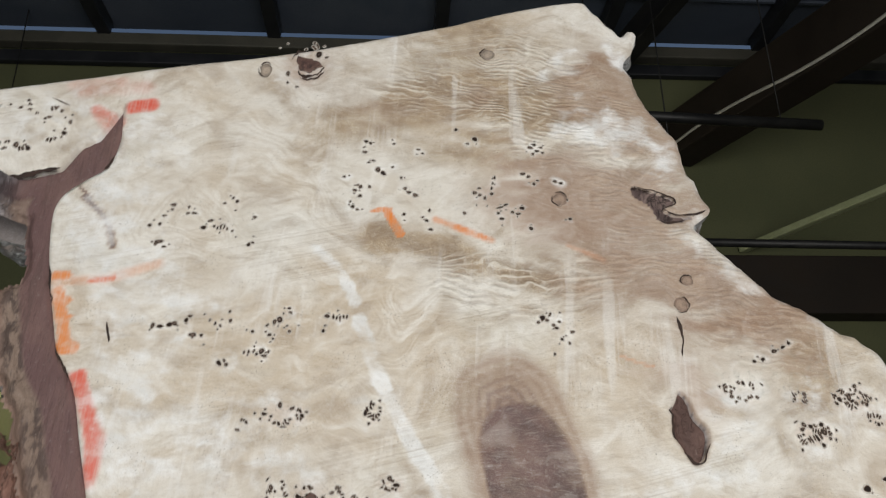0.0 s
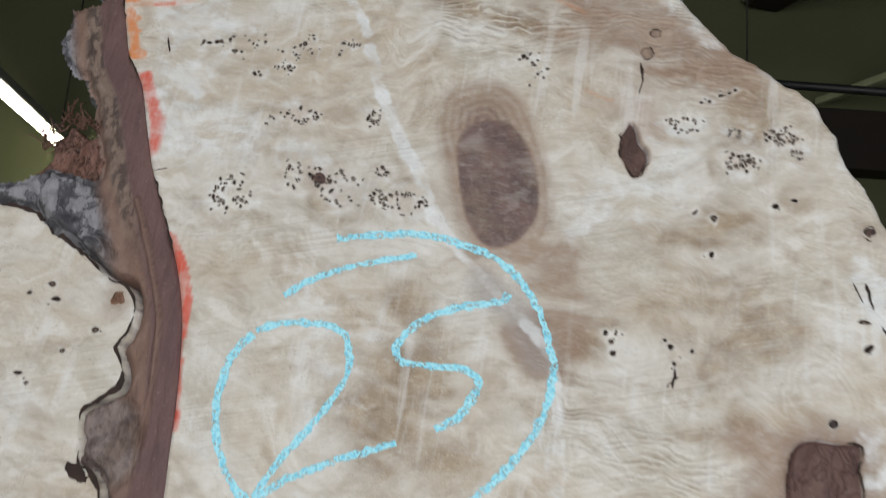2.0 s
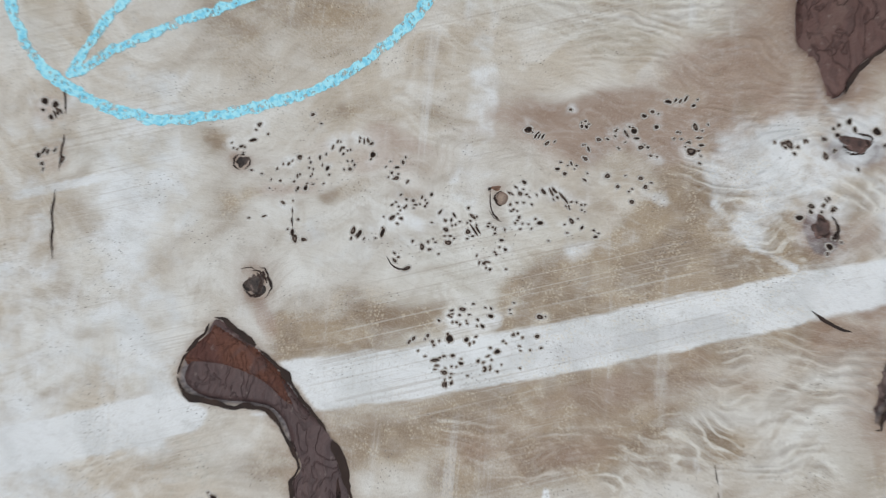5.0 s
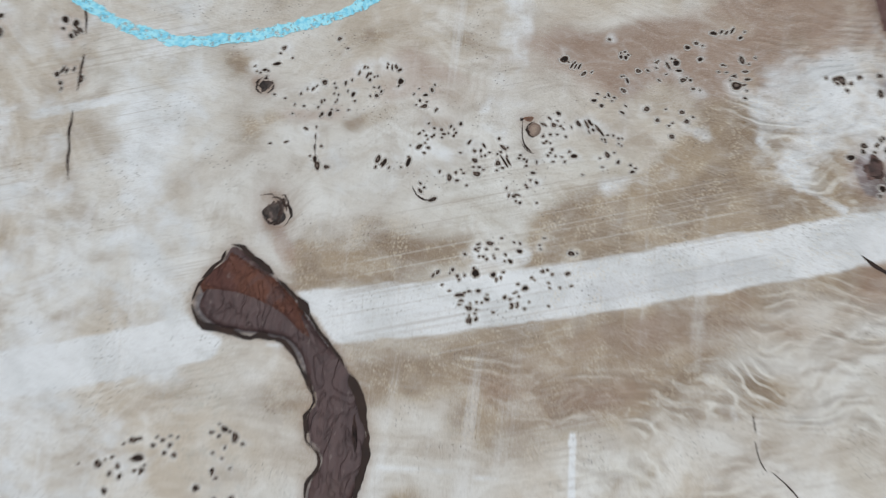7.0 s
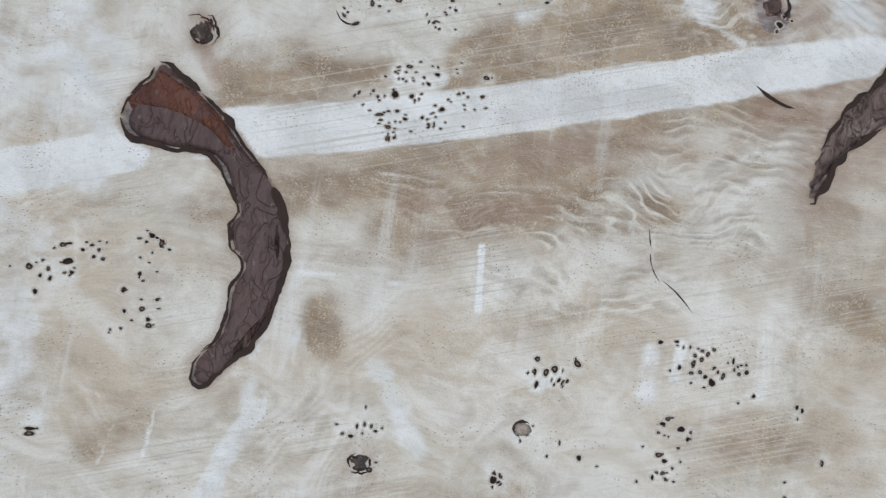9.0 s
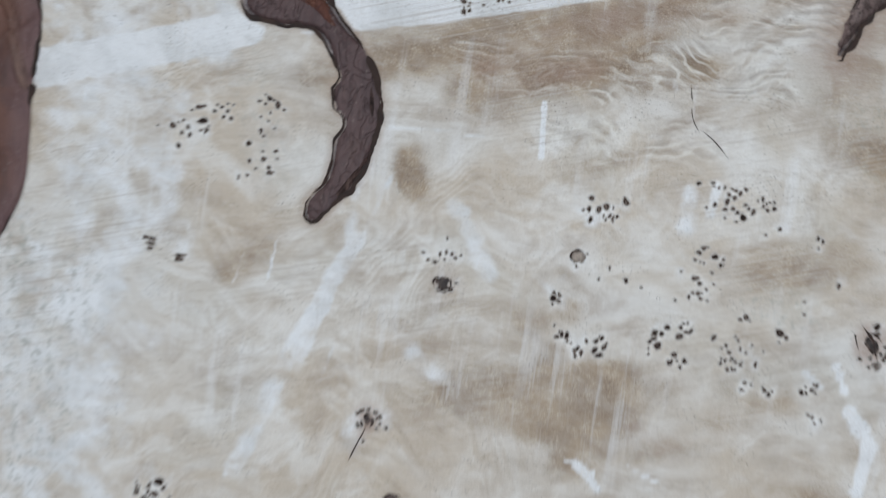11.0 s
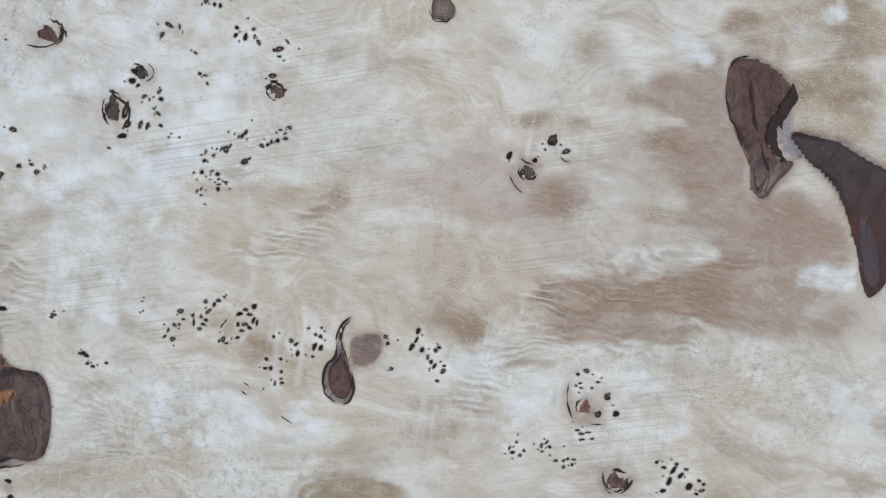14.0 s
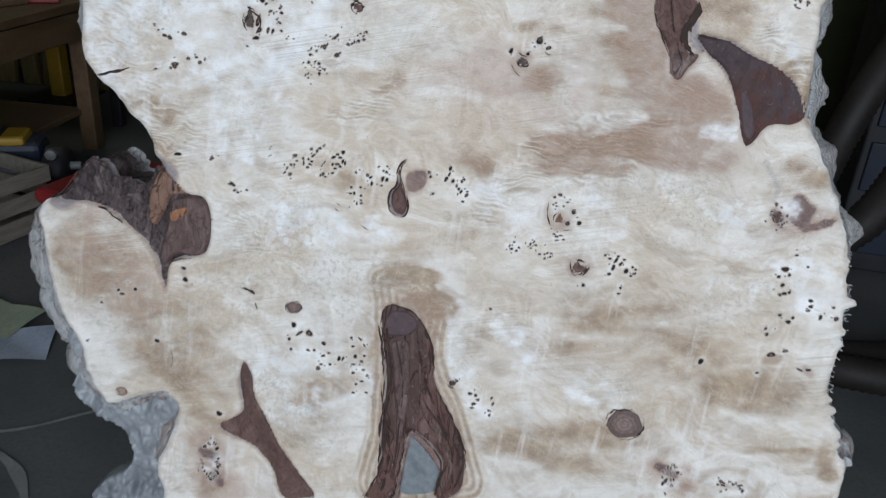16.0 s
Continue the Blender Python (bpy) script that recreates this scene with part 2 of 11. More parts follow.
    col = m.mix(m.math("MULTIPLY", m.math("MULTIPLY", clear, m.ramp(patch, 0.46, 0.6, 0.15, 1.0)), m.ramp(speck, 0.61, 0.70, 0.0, 0.45)), col, (0.25, 0.205, 0.165))
    # saw lines that rise to one side
    saw = m.noise(m.coord((2.6, 1, 520), m.turn(o, 13)), 1.0, 3, 0.6)
    sawn = m.math("MULTIPLY", m.ramp(m.noise(m.coord((5.2, 5.2, 6.5)), 1.0, 3, 0.55), 0.48, 0.62), clear)
    col = m.mix(m.math("MULTIPLY", sawn, m.ramp(saw, 0.54, 0.62, 0.0, 0.36)), col, (0.30, 0.235, 0.185))
    col = m.mix(m.math("MULTIPLY", sawn, m.ramp(saw, 0.45, 0.37, 0.0, 0.28)), col, (0.76, 0.74, 0.705))
    # fine threads along the grain and small blotches
    thread = m.noise(m.coord((60, 430, 1), g), 1.0, 3, 0.6, 0.6)
    fleck = m.noise(m.coord((120, 120, 150)), 1.0, 5, 0.72)
    col = m.mix(m.ramp(thread, 0.53, 0.68, 0.0, 0.24), col, m.mix(0.5, col, (0.20, 0.15, 0.11)))
    col = m.mix(m.ramp(thread, 0.46, 0.34, 0.0, 0.24), col, m.mix(0.5, col, (0.755, 0.745, 0.725)))
    col = m.mix(m.ramp(fleck, 0.56, 0.68, 0.0, 0.30), col, m.mix(0.45, col, (0.20, 0.15, 0.11)))
    col = m.mix(m.ramp(fleck, 0.44, 0.34, 0.0, 0.30), col, m.mix(0.40, col, (0.765, 0.755, 0.735)))
    dust = m.noise(m.coord((1500, 1500, 1700)), 1.0, 2, 0.6)
    col = m.mix(m.ramp(dust, 0.52, 0.66, 0.0, 0.50), col, m.mix(0.42, col, (0.16, 0.115, 0.08)))
    col = m.mix(m.ramp(dust, 0.48, 0.34, 0.0, 0.50), col, m.mix(0.36, col, (0.80, 0.785, 0.76)))
    # granular tan, with pale crumbs
    sandy = m.math("MULTIPLY", clear, m.math("MAXIMUM", m.ramp(stain[1], 0.08, 0.6), m.ramp(cloud, 0.52, 0.40, 0.0, 0.4)))
    col = m.mix(m.math("MULTIPLY", m.ramp(sandy, 0.0, 1.0, 0.3, 1.0), m.ramp(grit, 0.55, 0.66, 0.0, 0.58)), col, m.mix(0.7, col, (0.20, 0.135, 0.08)))
    crumb = m.math("MULTIPLY", m.ramp(m.voronoi(m.flat(m.warp(o, 300.0, 0.003)), 430.0), 0.36, 0.20), m.ramp(m.noise(m.coord((70, 70, 70)), 1.0, 3, 0.65), 0.47, 0.60))
    col = m.mix(m.math("MULTIPLY", sandy, m.math("MULTIPLY", crumb, 0.45)), col, (0.66, 0.575, 0.45))
    # pin-prick pores strewn over pale wood
    pin = m.math("MULTIPLY", m.ramp(m.voronoi(m.flat(m.coord((150, 150, 230), m.turn(o, 13)))), 0.11, 0.06), m.ramp(m.noise(m.coord((26, 26, 40)), 1.0, 2, 0.5), 0.52, 0.64))
    col = m.mix(m.math("MULTIPLY", m.math("MULTIPLY", pin, clear), 0.8), col, (0.085, 0.07, 0.06))
    worn = m.math("MULTIPLY", m.ramp(scratch, 0.3, 0.62, 0.75, 1.0), m.ramp(tear, 0.62, 0.42, 0.6, 1.0))
    col = m.mix(m.math("MULTIPLY", m.ramp(paint[0], 0.05, 1.0), worn), col, (0.62, 0.10, 0.065))
    col = m.mix(m.math("MULTIPLY", m.ramp(paint[1], 0.05, 1.0), worn), col, (0.66, 0.20, 0.04))
    live = m.ramp(m.split(m.attribute("rim"))[0], 0.25, 0.6, 0.0, 0.95)
    col = m.mix(live, col, m.mix(m.ramp(blot, 0.36, 0.62), (0.245, 0.255, 0.275), (0.44, 0.45, 0.46)))
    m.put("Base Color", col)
    m.put("Roughness", m.ramp(cloud, 0.3, 0.7, 0.46, 0.66))
    relief = m.math("ADD", m.math("MULTIPLY", m.math("MULTIPLY", wave, strength), 0.35), m.math("MULTIPLY", m.math("ADD", curl, tear), 0.55))
    m.bump(m.math("ADD", relief, m.math("ADD", m.math("MULTIPLY", fibre, 0.2), m.math("MULTIPLY", m.math("ADD", speck, m.math("MULTIPLY", grit, 0.5)), 0.3))), 0.0024, 0.7)
    return m.mat


def bark(name, a, b, c, stretch=(16, 16, 5), rough=0.75, relief=0.004, fissure=0.6):
    """Fibrous bark or heartwood of three tones, drawn out along the slab, with black fissures and dusty spots."""
    m = Nodes(name, rough)
    o = m.warp(m.coord(), 22.0, 0.03)
    broad, fibre = m.noise(m.coord(stretch, o), 0.6, 5, 0.62, 1.0), m.noise(m.coord(tuple(s * 6 for s in stretch), o), 1.0, 4, 0.65, 0.5)
    split = m.noise(m.coord(tuple(s * 1.7 for s in stretch), o), 1.0, 3, 0.6, 0.8)
    spot = m.noise(m.coord((150, 150, 120)), 1.0, 4, 0.75)
    col = m.mix(m.ramp(broad, 0.40, 0.52), a, b)
    col = m.mix(m.ramp(broad, 0.54, 0.64, 0.0, 0.9), col, c)
    col = m.mix(m.ramp(fibre, 0.46, 0.68, 0.0, 0.4), col, tuple(k * 0.4 for k in a))
    col = m.mix(m.ramp(split, 0.56, 0.66, 0.0, 0.5 * fissure), col, tuple(min(1.0, k * 1.7) for k in c))
    crevice = m.vein(split, 0.022, fissure)
    col = m.mix(crevice, col, (0.012, 0.009, 0.009))
    col = m.mix(m.ramp(spot, 0.60, 0.70, 0.0, min(0.6, 0.1 + 0.8 * fissure)), col, (0.36, 0.30, 0.27))
    m.put("Base Color", col)
    m.bump(m.math("SUBTRACT", m.math("ADD", fibre, m.math("MULTIPLY", spot, 0.5)), m.math("MULTIPLY", crevice, 1.5)), relief, 0.9)
    return m.mat


def ringed(name, rim, core, rot=0.25):
    """A knot's end grain: rings round the middle of the object."""
    m = Nodes(name, 0.6)
    v = m.coord((1, 1, 1), m.attribute("ring"))
    r, speck = m.split(m.attribute("ring"))[0], m.noise(m.coord((160, 160, 160)), 1.0, 4, 0.7)
    band = m.math("SINE", m.math("ADD", m.math("MULTIPLY", r, 26.0), m.math("MULTIPLY", speck, 5.0)))
    col = m.mix(m.ramp(r, 0.25, 0.95), core, rim)
    col = m.mix(m.ramp(band, 0.0, 1.0, 0.0, 0.35), col, tuple(k * 0.4 for k in rim))
    col = m.mix(m.ramp(speck, 0.55, 0.7, 0.0, 0.5), col, tuple(k * 0.5 for k in core))
    rift = m.noise(m.warp(m.coord((150, 150, 110)), 1.4, 1.2), 1.0, 4, 0.7)
    col = m.mix(m.ramp(rift, 0.50, 0.58, 0.0, rot), col, (0.014, 0.010, 0.009))
    col = m.mix(m.ramp(rift, 0.42, 0.34, 0.0, rot), col, tuple(min(0.5, k * 2.4) for k in rim))
    m.put("Base Color", col)
    m.put("Alpha", m.ramp(m.math("ADD", r, m.math("MULTIPLY", m.math("SUBTRACT", rift, 0.5), 0.25)), 1.0, 0.90))
    m.bump(m.math("SUBTRACT", speck, m.math("MULTIPLY", rift, rot)), 0.0014, 0.7)
    return m.mat


def chalk_stuff():
    m = Nodes("blue_chalk", 0.9)
    n = m.noise(m.coord((240, 240, 240)), 1.0, 3, 0.7)
    m.put("Base Color", m.mix(m.ramp(n, 0.35, 0.6), (0.20, 0.60, 0.78), (0.42, 0.80, 0.90)))
    gap = m.math("ADD", m.math("MULTIPLY", m.noise(m.coord((330, 330, 260)), 1.0, 3, 0.7), 0.6), m.math("MULTIPLY", m.noise(m.coord((70, 70, 110)), 1.0, 3, 0.6), 0.4))
    m.put("Alpha", m.ramp(gap, 0.41, 0.475, 0.12, 1.0))
    m.bump(n, 0.001, 0.6)
    return m.mat


WOOD = burl_wood()
EDGE_BARK = bark("edge_bark", (0.36, 0.35, 0.35), (0.46, 0.47, 0.48), (0.26, 0.21, 0.19), (22, 22, 9), 0.8, 0.006, 0.3)
RED_BARK = bark("red_bark", (0.105, 0.043, 0.034), (0.145, 0.058, 0.038), (0.11, 0.065, 0.06), (24, 24, 14), 0.75, 0.004, 0.15)
MAUVE_BARK = bark("mauve_bark", (0.072, 0.044, 0.044), (0.094, 0.057, 0.055), (0.115, 0.071, 0.064), (26, 26, 12), 0.6, 0.0015, 0.25)
MAUVE_PAD = bark("mauve_pad", (0.078, 0.048, 0.045), (0.105, 0.066, 0.061), (0.14, 0.097, 0.09), (26, 26, 12), 0.6, 0.002, 0.3)
BLACK_BARK = bark("black_bark", (0.05, 0.03, 0.027), (0.085, 0.048, 0.04), (0.15, 0.10, 0.085), (60, 60, 9), 0.85, 0.006)
PURPLE_HEART = bark("purple_heart", (0.098, 0.052, 0.046), (0.12, 0.064, 0.055), (0.145, 0.085, 0.072), (20, 20, 12), 0.65, 0.002, 0.3)
VOID_BARK = bark("void_bark", (0.085, 0.048, 0.041), (0.115, 0.066, 0.056), (0.155, 0.10, 0.088), (26, 26, 18), 0.7, 0.003, 0.15)
DUSK_BARK = bark("dusk_bark", (0.098, 0.068, 0.066), (0.165, 0.116, 0.108), (0.255, 0.19, 0.172), (26, 26, 16), 0.8, 0.008, 0.5)
BROWN_BARK = bark("brown_bark", (0.15, 0.085, 0.06), (0.20, 0.115, 0.08), (0.12, 0.075, 0.065), (20, 20, 9))
VOID_RED = bark("void_red_bark", (0.032, 0.018, 0.020), (0.070, 0.029, 0.023), (0.058, 0.042, 0.047), (11, 11, 7), 0.8, 0.0012, 0.12)
# the darker second tone paints in the smooth shading of the hollow
LIVE_GREY_SHADED = plain("live_edge_grey_shaded", (0.26, 0.28, 0.30), (0.125, 0.135, 0.15), 16, 0.4, bump=0.002, fine=60)
HEART_BARK = bark("heart_bark", (0.060, 0.031, 0.026), (0.098, 0.050, 0.041), (0.135, 0.085, 0.073), (13, 13, 2.5), 0.55, 0.003, 0.35)
RUST_BARK = bark("rust_bark", (0.26, 0.12, 0.06), (0.31, 0.15, 0.075), (0.2, 0.11, 0.075), (20, 20, 9))
RESIN = plain("smoky_resin", (0.13, 0.15, 0.165), (0.20, 0.22, 0.235), 30, 0.35)
RED_STUMP_BARK = bark("torn_red_bark", (0.19, 0.095, 0.07), (0.26, 0.14, 0.11), (0.10, 0.05, 0.04), (60, 60, 12), 0.85, 0.006)
NOTCH_FIBRE = bark("notch_fibre", (0.112, 0.076, 0.072), (0.185, 0.130, 0.118), (0.29, 0.22, 0.20), (34, 34, 16), 0.85, 0.008, 0.34)
LUMP_BARK = bark("lump_bark", (0.056, 0.042, 0.045), (0.098, 0.074, 0.074), (0.185, 0.148, 0.142), (30, 30, 16), 0.8, 0.008, 0.5)
PURPLE_CAP = bark("purple_cap", (0.058, 0.036, 0.042), (0.072, 0.045, 0.050), (0.088, 0.058, 0.060), (14, 14, 9), 0.6, 0.0012, 0.1)
RIDGE_BARK = bark("ridge_bark", (0.105, 0.062, 0.053), (0.14, 0.086, 0.074), (0.21, 0.15, 0.13), (60, 60, 7), 0.7, 0.004, 0.3)
CRACK_AND_SHADE = plain("crack_and_shade_dark", (0.022, 0.014, 0.012), (0.05, 0.03, 0.024), 60, 0.9)


def strip_stuff():
    """The long strip: smooth mauve beside the pale wood, a gnarled band, pinkish tan, and weathered blue-grey, purple or red further off."""
    m = Nodes("strip_bark", 0.68)
    tone, more = m.split(m.attribute("tone")), m.split(m.attribute("more"))
    o = m.warp(m.coord(), 20.0, 0.03)
    fibre = m.noise(m.coord((110, 110, 14)), 1.0, 5, 0.65, 0.6)
    broad = m.noise(m.coord((14, 14, 6), o), 1.0, 5, 0.6, 1.0)
    spot = m.noise(m.coord((60, 60, 40), o), 1.0, 4, 0.7)
    strand = m.noise(m.coord((46, 46, 20), o), 1.0, 4, 0.6)
    dust = m.noise(m.coord((270, 270, 270)), 1.0, 4, 0.75)
    gnarl = m.noise(m.coord((95, 95, 30), o), 1.0, 4, 0.62)
    col = m.mix(m.ramp(broad, 0.38, 0.62), (0.122, 0.070, 0.070), (0.150, 0.088, 0.082))
    col = m.mix(tone[0], col, m.mix(m.ramp(broad, 0.40, 0.58), (0.235, 0.155, 0.125), (0.20, 0.12, 0.092)))
    col = m.mix(tone[2], col, m.mix(m.ramp(broad, 0.42, 0.58), (0.042, 0.035, 0.044), (0.072, 0.054, 0.060)))
    col = m.mix(more[1], col, m.mix(m.ramp(broad, 0.42, 0.60), (0.075, 0.036, 0.030), (0.135, 0.062, 0.042)))
    col = m.mix(more[0], col, m.mix(m.ramp(gnarl, 0.42, 0.56), (0.085, 0.060, 0.052), (0.215, 0.155, 0.125)))
    col = m.mix(tone[1], col, m.mix(m.ramp(strand, 0.42, 0.56), (0.065, 0.064, 0.074), (0.25, 0.245, 0.265)))
    col = m.mix(m.math("MULTIPLY", tone[1], m.vein(strand, 0.02, 0.9)), col, (0.02, 0.02, 0.024))
    col = m.mix(m.ramp(fibre, 0.5, 0.7, 0.0, 0.42), col, (0.065, 0.042, 0.038))
    col = m.mix(m.vein(spot, 0.010, 0.35), col, (0.03, 0.02, 0.018))
    col = m.mix(m.math("MULTIPLY", m.ramp(dust, 0.60, 0.69), m.ramp(more[2], 0.0, 1.0, 0.25, 0.75)), col, (0.38, 0.35, 0.34))
    m.put("Base Color", col)
    m.bump(m.math("ADD", fibre, m.math("ADD", m.math("MULTIPLY", spot, 0.6), m.math("MULTIPLY", strand, m.math("MULTIPLY", m.math("ADD", tone[1], more[0]), 2.0)))), 0.004, 0.8)
    return m.mat


def eye_stuff():
    """A burl eye: pale wood that fades in round a dark lip, and a black or brownish inside."""
    m = Nodes("burl_eye", 0.8)
    r, tone = m.split(m.attribute("ring"))[0], m.split(m.attribute("ring"))[1]
    n = m.noise(m.coord((420, 420, 420)), 1.0, 3, 0.7)
    inside = m.mix(m.ramp(m.math("ADD", tone, m.math("MULTIPLY", m.math("SUBTRACT", n, 0.5), 0.9)), 0.45, 0.75), (0.020, 0.014, 0.012), (0.165, 0.125, 0.105))
    col = m.mix(m.ramp(r, 0.30, 0.62), inside, (0.020, 0.014, 0.012))
    col = m.mix(m.ramp(r, 0.80, 1.12), col, (0.185, 0.130, 0.100))
    col = m.mix(m.ramp(r, 1.08, 1.34), col, (0.690, 0.660, 0.615))
    m.put("Specular IOR Level", 0.1)
    m.put("Base Color", col)
    m.put("Alpha", m.math("MULTIPLY", m.ramp(m.math("ADD", r, m.math("MULTIPLY", m.math("SUBTRACT", n, 0.5), 0.7)), 1.95, 1.25), m.ramp(r, 1.06, 1.3, 1.0, 0.72)))
    return m.mat


STRIP_BARK = strip_stuff()
PIP = eye_stuff()
KNOTS = {
    "brown": ringed("knot_brown", (0.12, 0.070, 0.058), (0.085, 0.046, 0.040), 0.55),
    "dark": ringed("knot_dark", (0.085, 0.060, 0.051), (0.052, 0.037, 0.032), 0.85),
    "grey": ringed("knot_grey", (0.22, 0.18, 0.15), (0.40, 0.33, 0.27)),
    "ring": ringed("knot_pale", (0.24, 0.165, 0.13), (0.33, 0.24, 0.185)),
    "plug": ringed("knot_plug", (0.10, 0.068, 0.060), (0.20, 0.142, 0.126)),
    "rust": ringed("knot_rust", (0.22, 0.115, 0.07), (0.13, 0.06, 0.037)),
}
CHALK = chalk_stuff()


# ---- small tools ----
TABLE = np.random.RandomState(7).rand(256, 256)


def noise2(x, y):
    """Smooth value noise in 0..1 for arrays."""
    xi, yi = np.floor(x).astype(int), np.floor(y).astype(int)
    fx, fy = x - xi, y - yi
    fx, fy = fx * fx * (3 - 2 * fx), fy * fy * (3 - 2 * fy)
    at = lambda i, j: TABLE[(xi + i) % 256, (yi + j) % 256]
    return (at(0, 0) * (1 - fx) + at(1, 0) * fx) * (1 - fy) + (at(0, 1) * (1 - fx) + at(1, 1) * fx) * fy


def fbm(x, y, octaves=4):
    total, amp, norm = 0.0, 1.0, 0.0
    for k in range(octaves):
        total, norm = total + amp * noise2(x * 2**k + 17.3 * k, y * 2**k + 9.1 * k), norm + amp
        amp *= 0.5
    return total / norm - 0.5


def smooth(a, b, x):
    t = np.clip((x - a) / (b - a), 0, 1)
    return t * t * (3 - 2 * t)


def curve_through(pts, step=0.006, closed=True):
    """A Catmull-Rom curve through the points, as an array."""
    p, out = np.array(pts, float), []
    n = len(p)
    for i in range(n if closed else n - 1):
        a, b, c, d = (p[(i + k) % n] if closed else p[min(max(i + k, 0), n - 1)] for k in (-1, 0, 1, 2))
        for t in np.linspace(0, 1, max(2, int(np.linalg.norm(c - b) / step) + 1))[:-1]:
            out.append(0.5 * (2 * b + (c - a) * t + (2 * a - 5 * b + 4 * c - d) * t * t + (3 * b - a - 3 * c + d) * t**3))
    if not closed:
        out.append(p[-1])
    return np.array(out)


def line_distance(x, y, pts, closed):
    """Distance of arrays of places to a polyline, and whether they lie inside it."""
    best, inside = np.full(x.shape, 9.0), np.zeros(x.shape, bool)
    q = np.roll(pts, -1, 0) if closed else pts[1:]
    for (ax, ay), (bx, by) in zip(pts, q):
        dx, dy = bx - ax, by - ay
        t = np.clip(((x - ax) * dx + (y - ay) * dy) / (dx * dx + dy * dy + 1e-12), 0, 1)
        best = np.minimum(best, (x - ax - t * dx) ** 2 + (y - ay - t * dy) ** 2)
        if closed and ay != by:
            inside ^= ((ay > y) != (by > y)) & (x < dx * (y - ay) / (by - ay) + ax)
    return np.sqrt(best), inside


def signed(x, y, poly, reach=0.05):
    """Signed distance to a closed curve (inside negative), worked out only within reach of it."""
    out = np.full(x.shape, reach)
    near = (x > poly[:, 0].min() - reach) & (x < poly[:, 0].max() + reach) & (y > poly[:, 1].min() - reach) & (y < poly[:, 1].max() + reach)
    d, inside = line_distance(x[near], y[near], poly, True)
    out[near] = np.where(inside, -d, d)
    return out


def mesh_part(name, verts, faces, material, parent=None, label="", flat=False):
    me = bpy.data.meshes.new(name)
    me.from_pydata(verts if isinstance(verts, list) else verts.tolist(), [], faces if isinstance(faces, list) else faces.tolist())
    me.materials.append(material)
    if not flat:
        me.polygons.foreach_set("use_smooth", [True] * len(me.polygons))
    ob = new(name, me)
    ob.parent = parent
    if label:
        tagged(ob, label)
    return ob


def part(name, bm, material, parent=None, label="", flat=True):
    me = bpy.data.meshes.new(name)
    bm.to_mesh(me)
    bm.free()
    me.materials.append(material)
    if not flat:
        me.polygons.foreach_set("use_smooth", [True] * len(me.polygons))
    ob = new(name, me)
    ob.parent = parent
    if label:
        tagged(ob, label)
    return ob


def thing(name, m, label, category, group="", kind=""):
    ob = new(name)
    ob.matrix_world = m
    return tagged(ob, label, category, group, kind)


def box(size, at=(0, 0, 0), bevel=0.004, turn=(0, 0, 0), bm=None):
    """A bevelled block of that size, its middle at that place."""
    bm = bm or bmesh.new()
    made = bmesh.ops.create_cube(bm, size=1.0, matrix=pose(*at, *turn) @ Matrix.Diagonal((*size, 1)))
    if bevel:
        edges = list({e for v in made["verts"] for e in v.link_edges})
        bmesh.ops.bevel(bm, geom=edges, offset=bevel, segments=2, profile=0.5, affect="EDGES")
    return bm


def tube(points, radius, sides=10, bm=None, rings=0.0):
    """A round bar along the points; rings: how much its radius swells and shrinks from point to point."""
    bm = bm or bmesh.new()
    pts = [Vector(p) for p in points]
    loops = []
    for i, p in enumerate(pts):
        d = (pts[min(i + 1, len(pts) - 1)] - pts[max(i - 1, 0)]).normalized()
        turn = d.to_track_quat("Z", "Y")
        r = radius * (1 + rings * (1 if i % 2 else -1))
        loops.append([bm.verts.new(p + turn @ Vector((r * math.cos(a), r * math.sin(a), 0))) for a in (2 * math.pi * k / sides for k in range(sides))])
    for a, b in zip(loops, loops[1:]):
        for k in range(sides):
            bm.faces.new((a[k], a[(k + 1) % sides], b[(k + 1) % sides], b[k]))
    bm.faces.new(loops[0][::-1])
    bm.faces.new(loops[-1])
    return bm


def disc(radius, depth, at, turn=(0, 0, 0), sides=20, bm=None, bevel=0.0):
    bm = bm or bmesh.new()
    made = bmesh.ops.create_cone(bm, cap_ends=True, segments=sides, radius1=radius, radius2=radius, depth=depth, matrix=pose(*at, *turn))
    if bevel:
        rim = [e for e in {e for v in made["verts"] for e in v.link_edges} if any(len(f.verts) > 4 for f in e.link_faces)]
        bmesh.ops.bevel(bm, geom=rim, offset=bevel, segments=2, profile=0.5, affect="EDGES")
    return bm


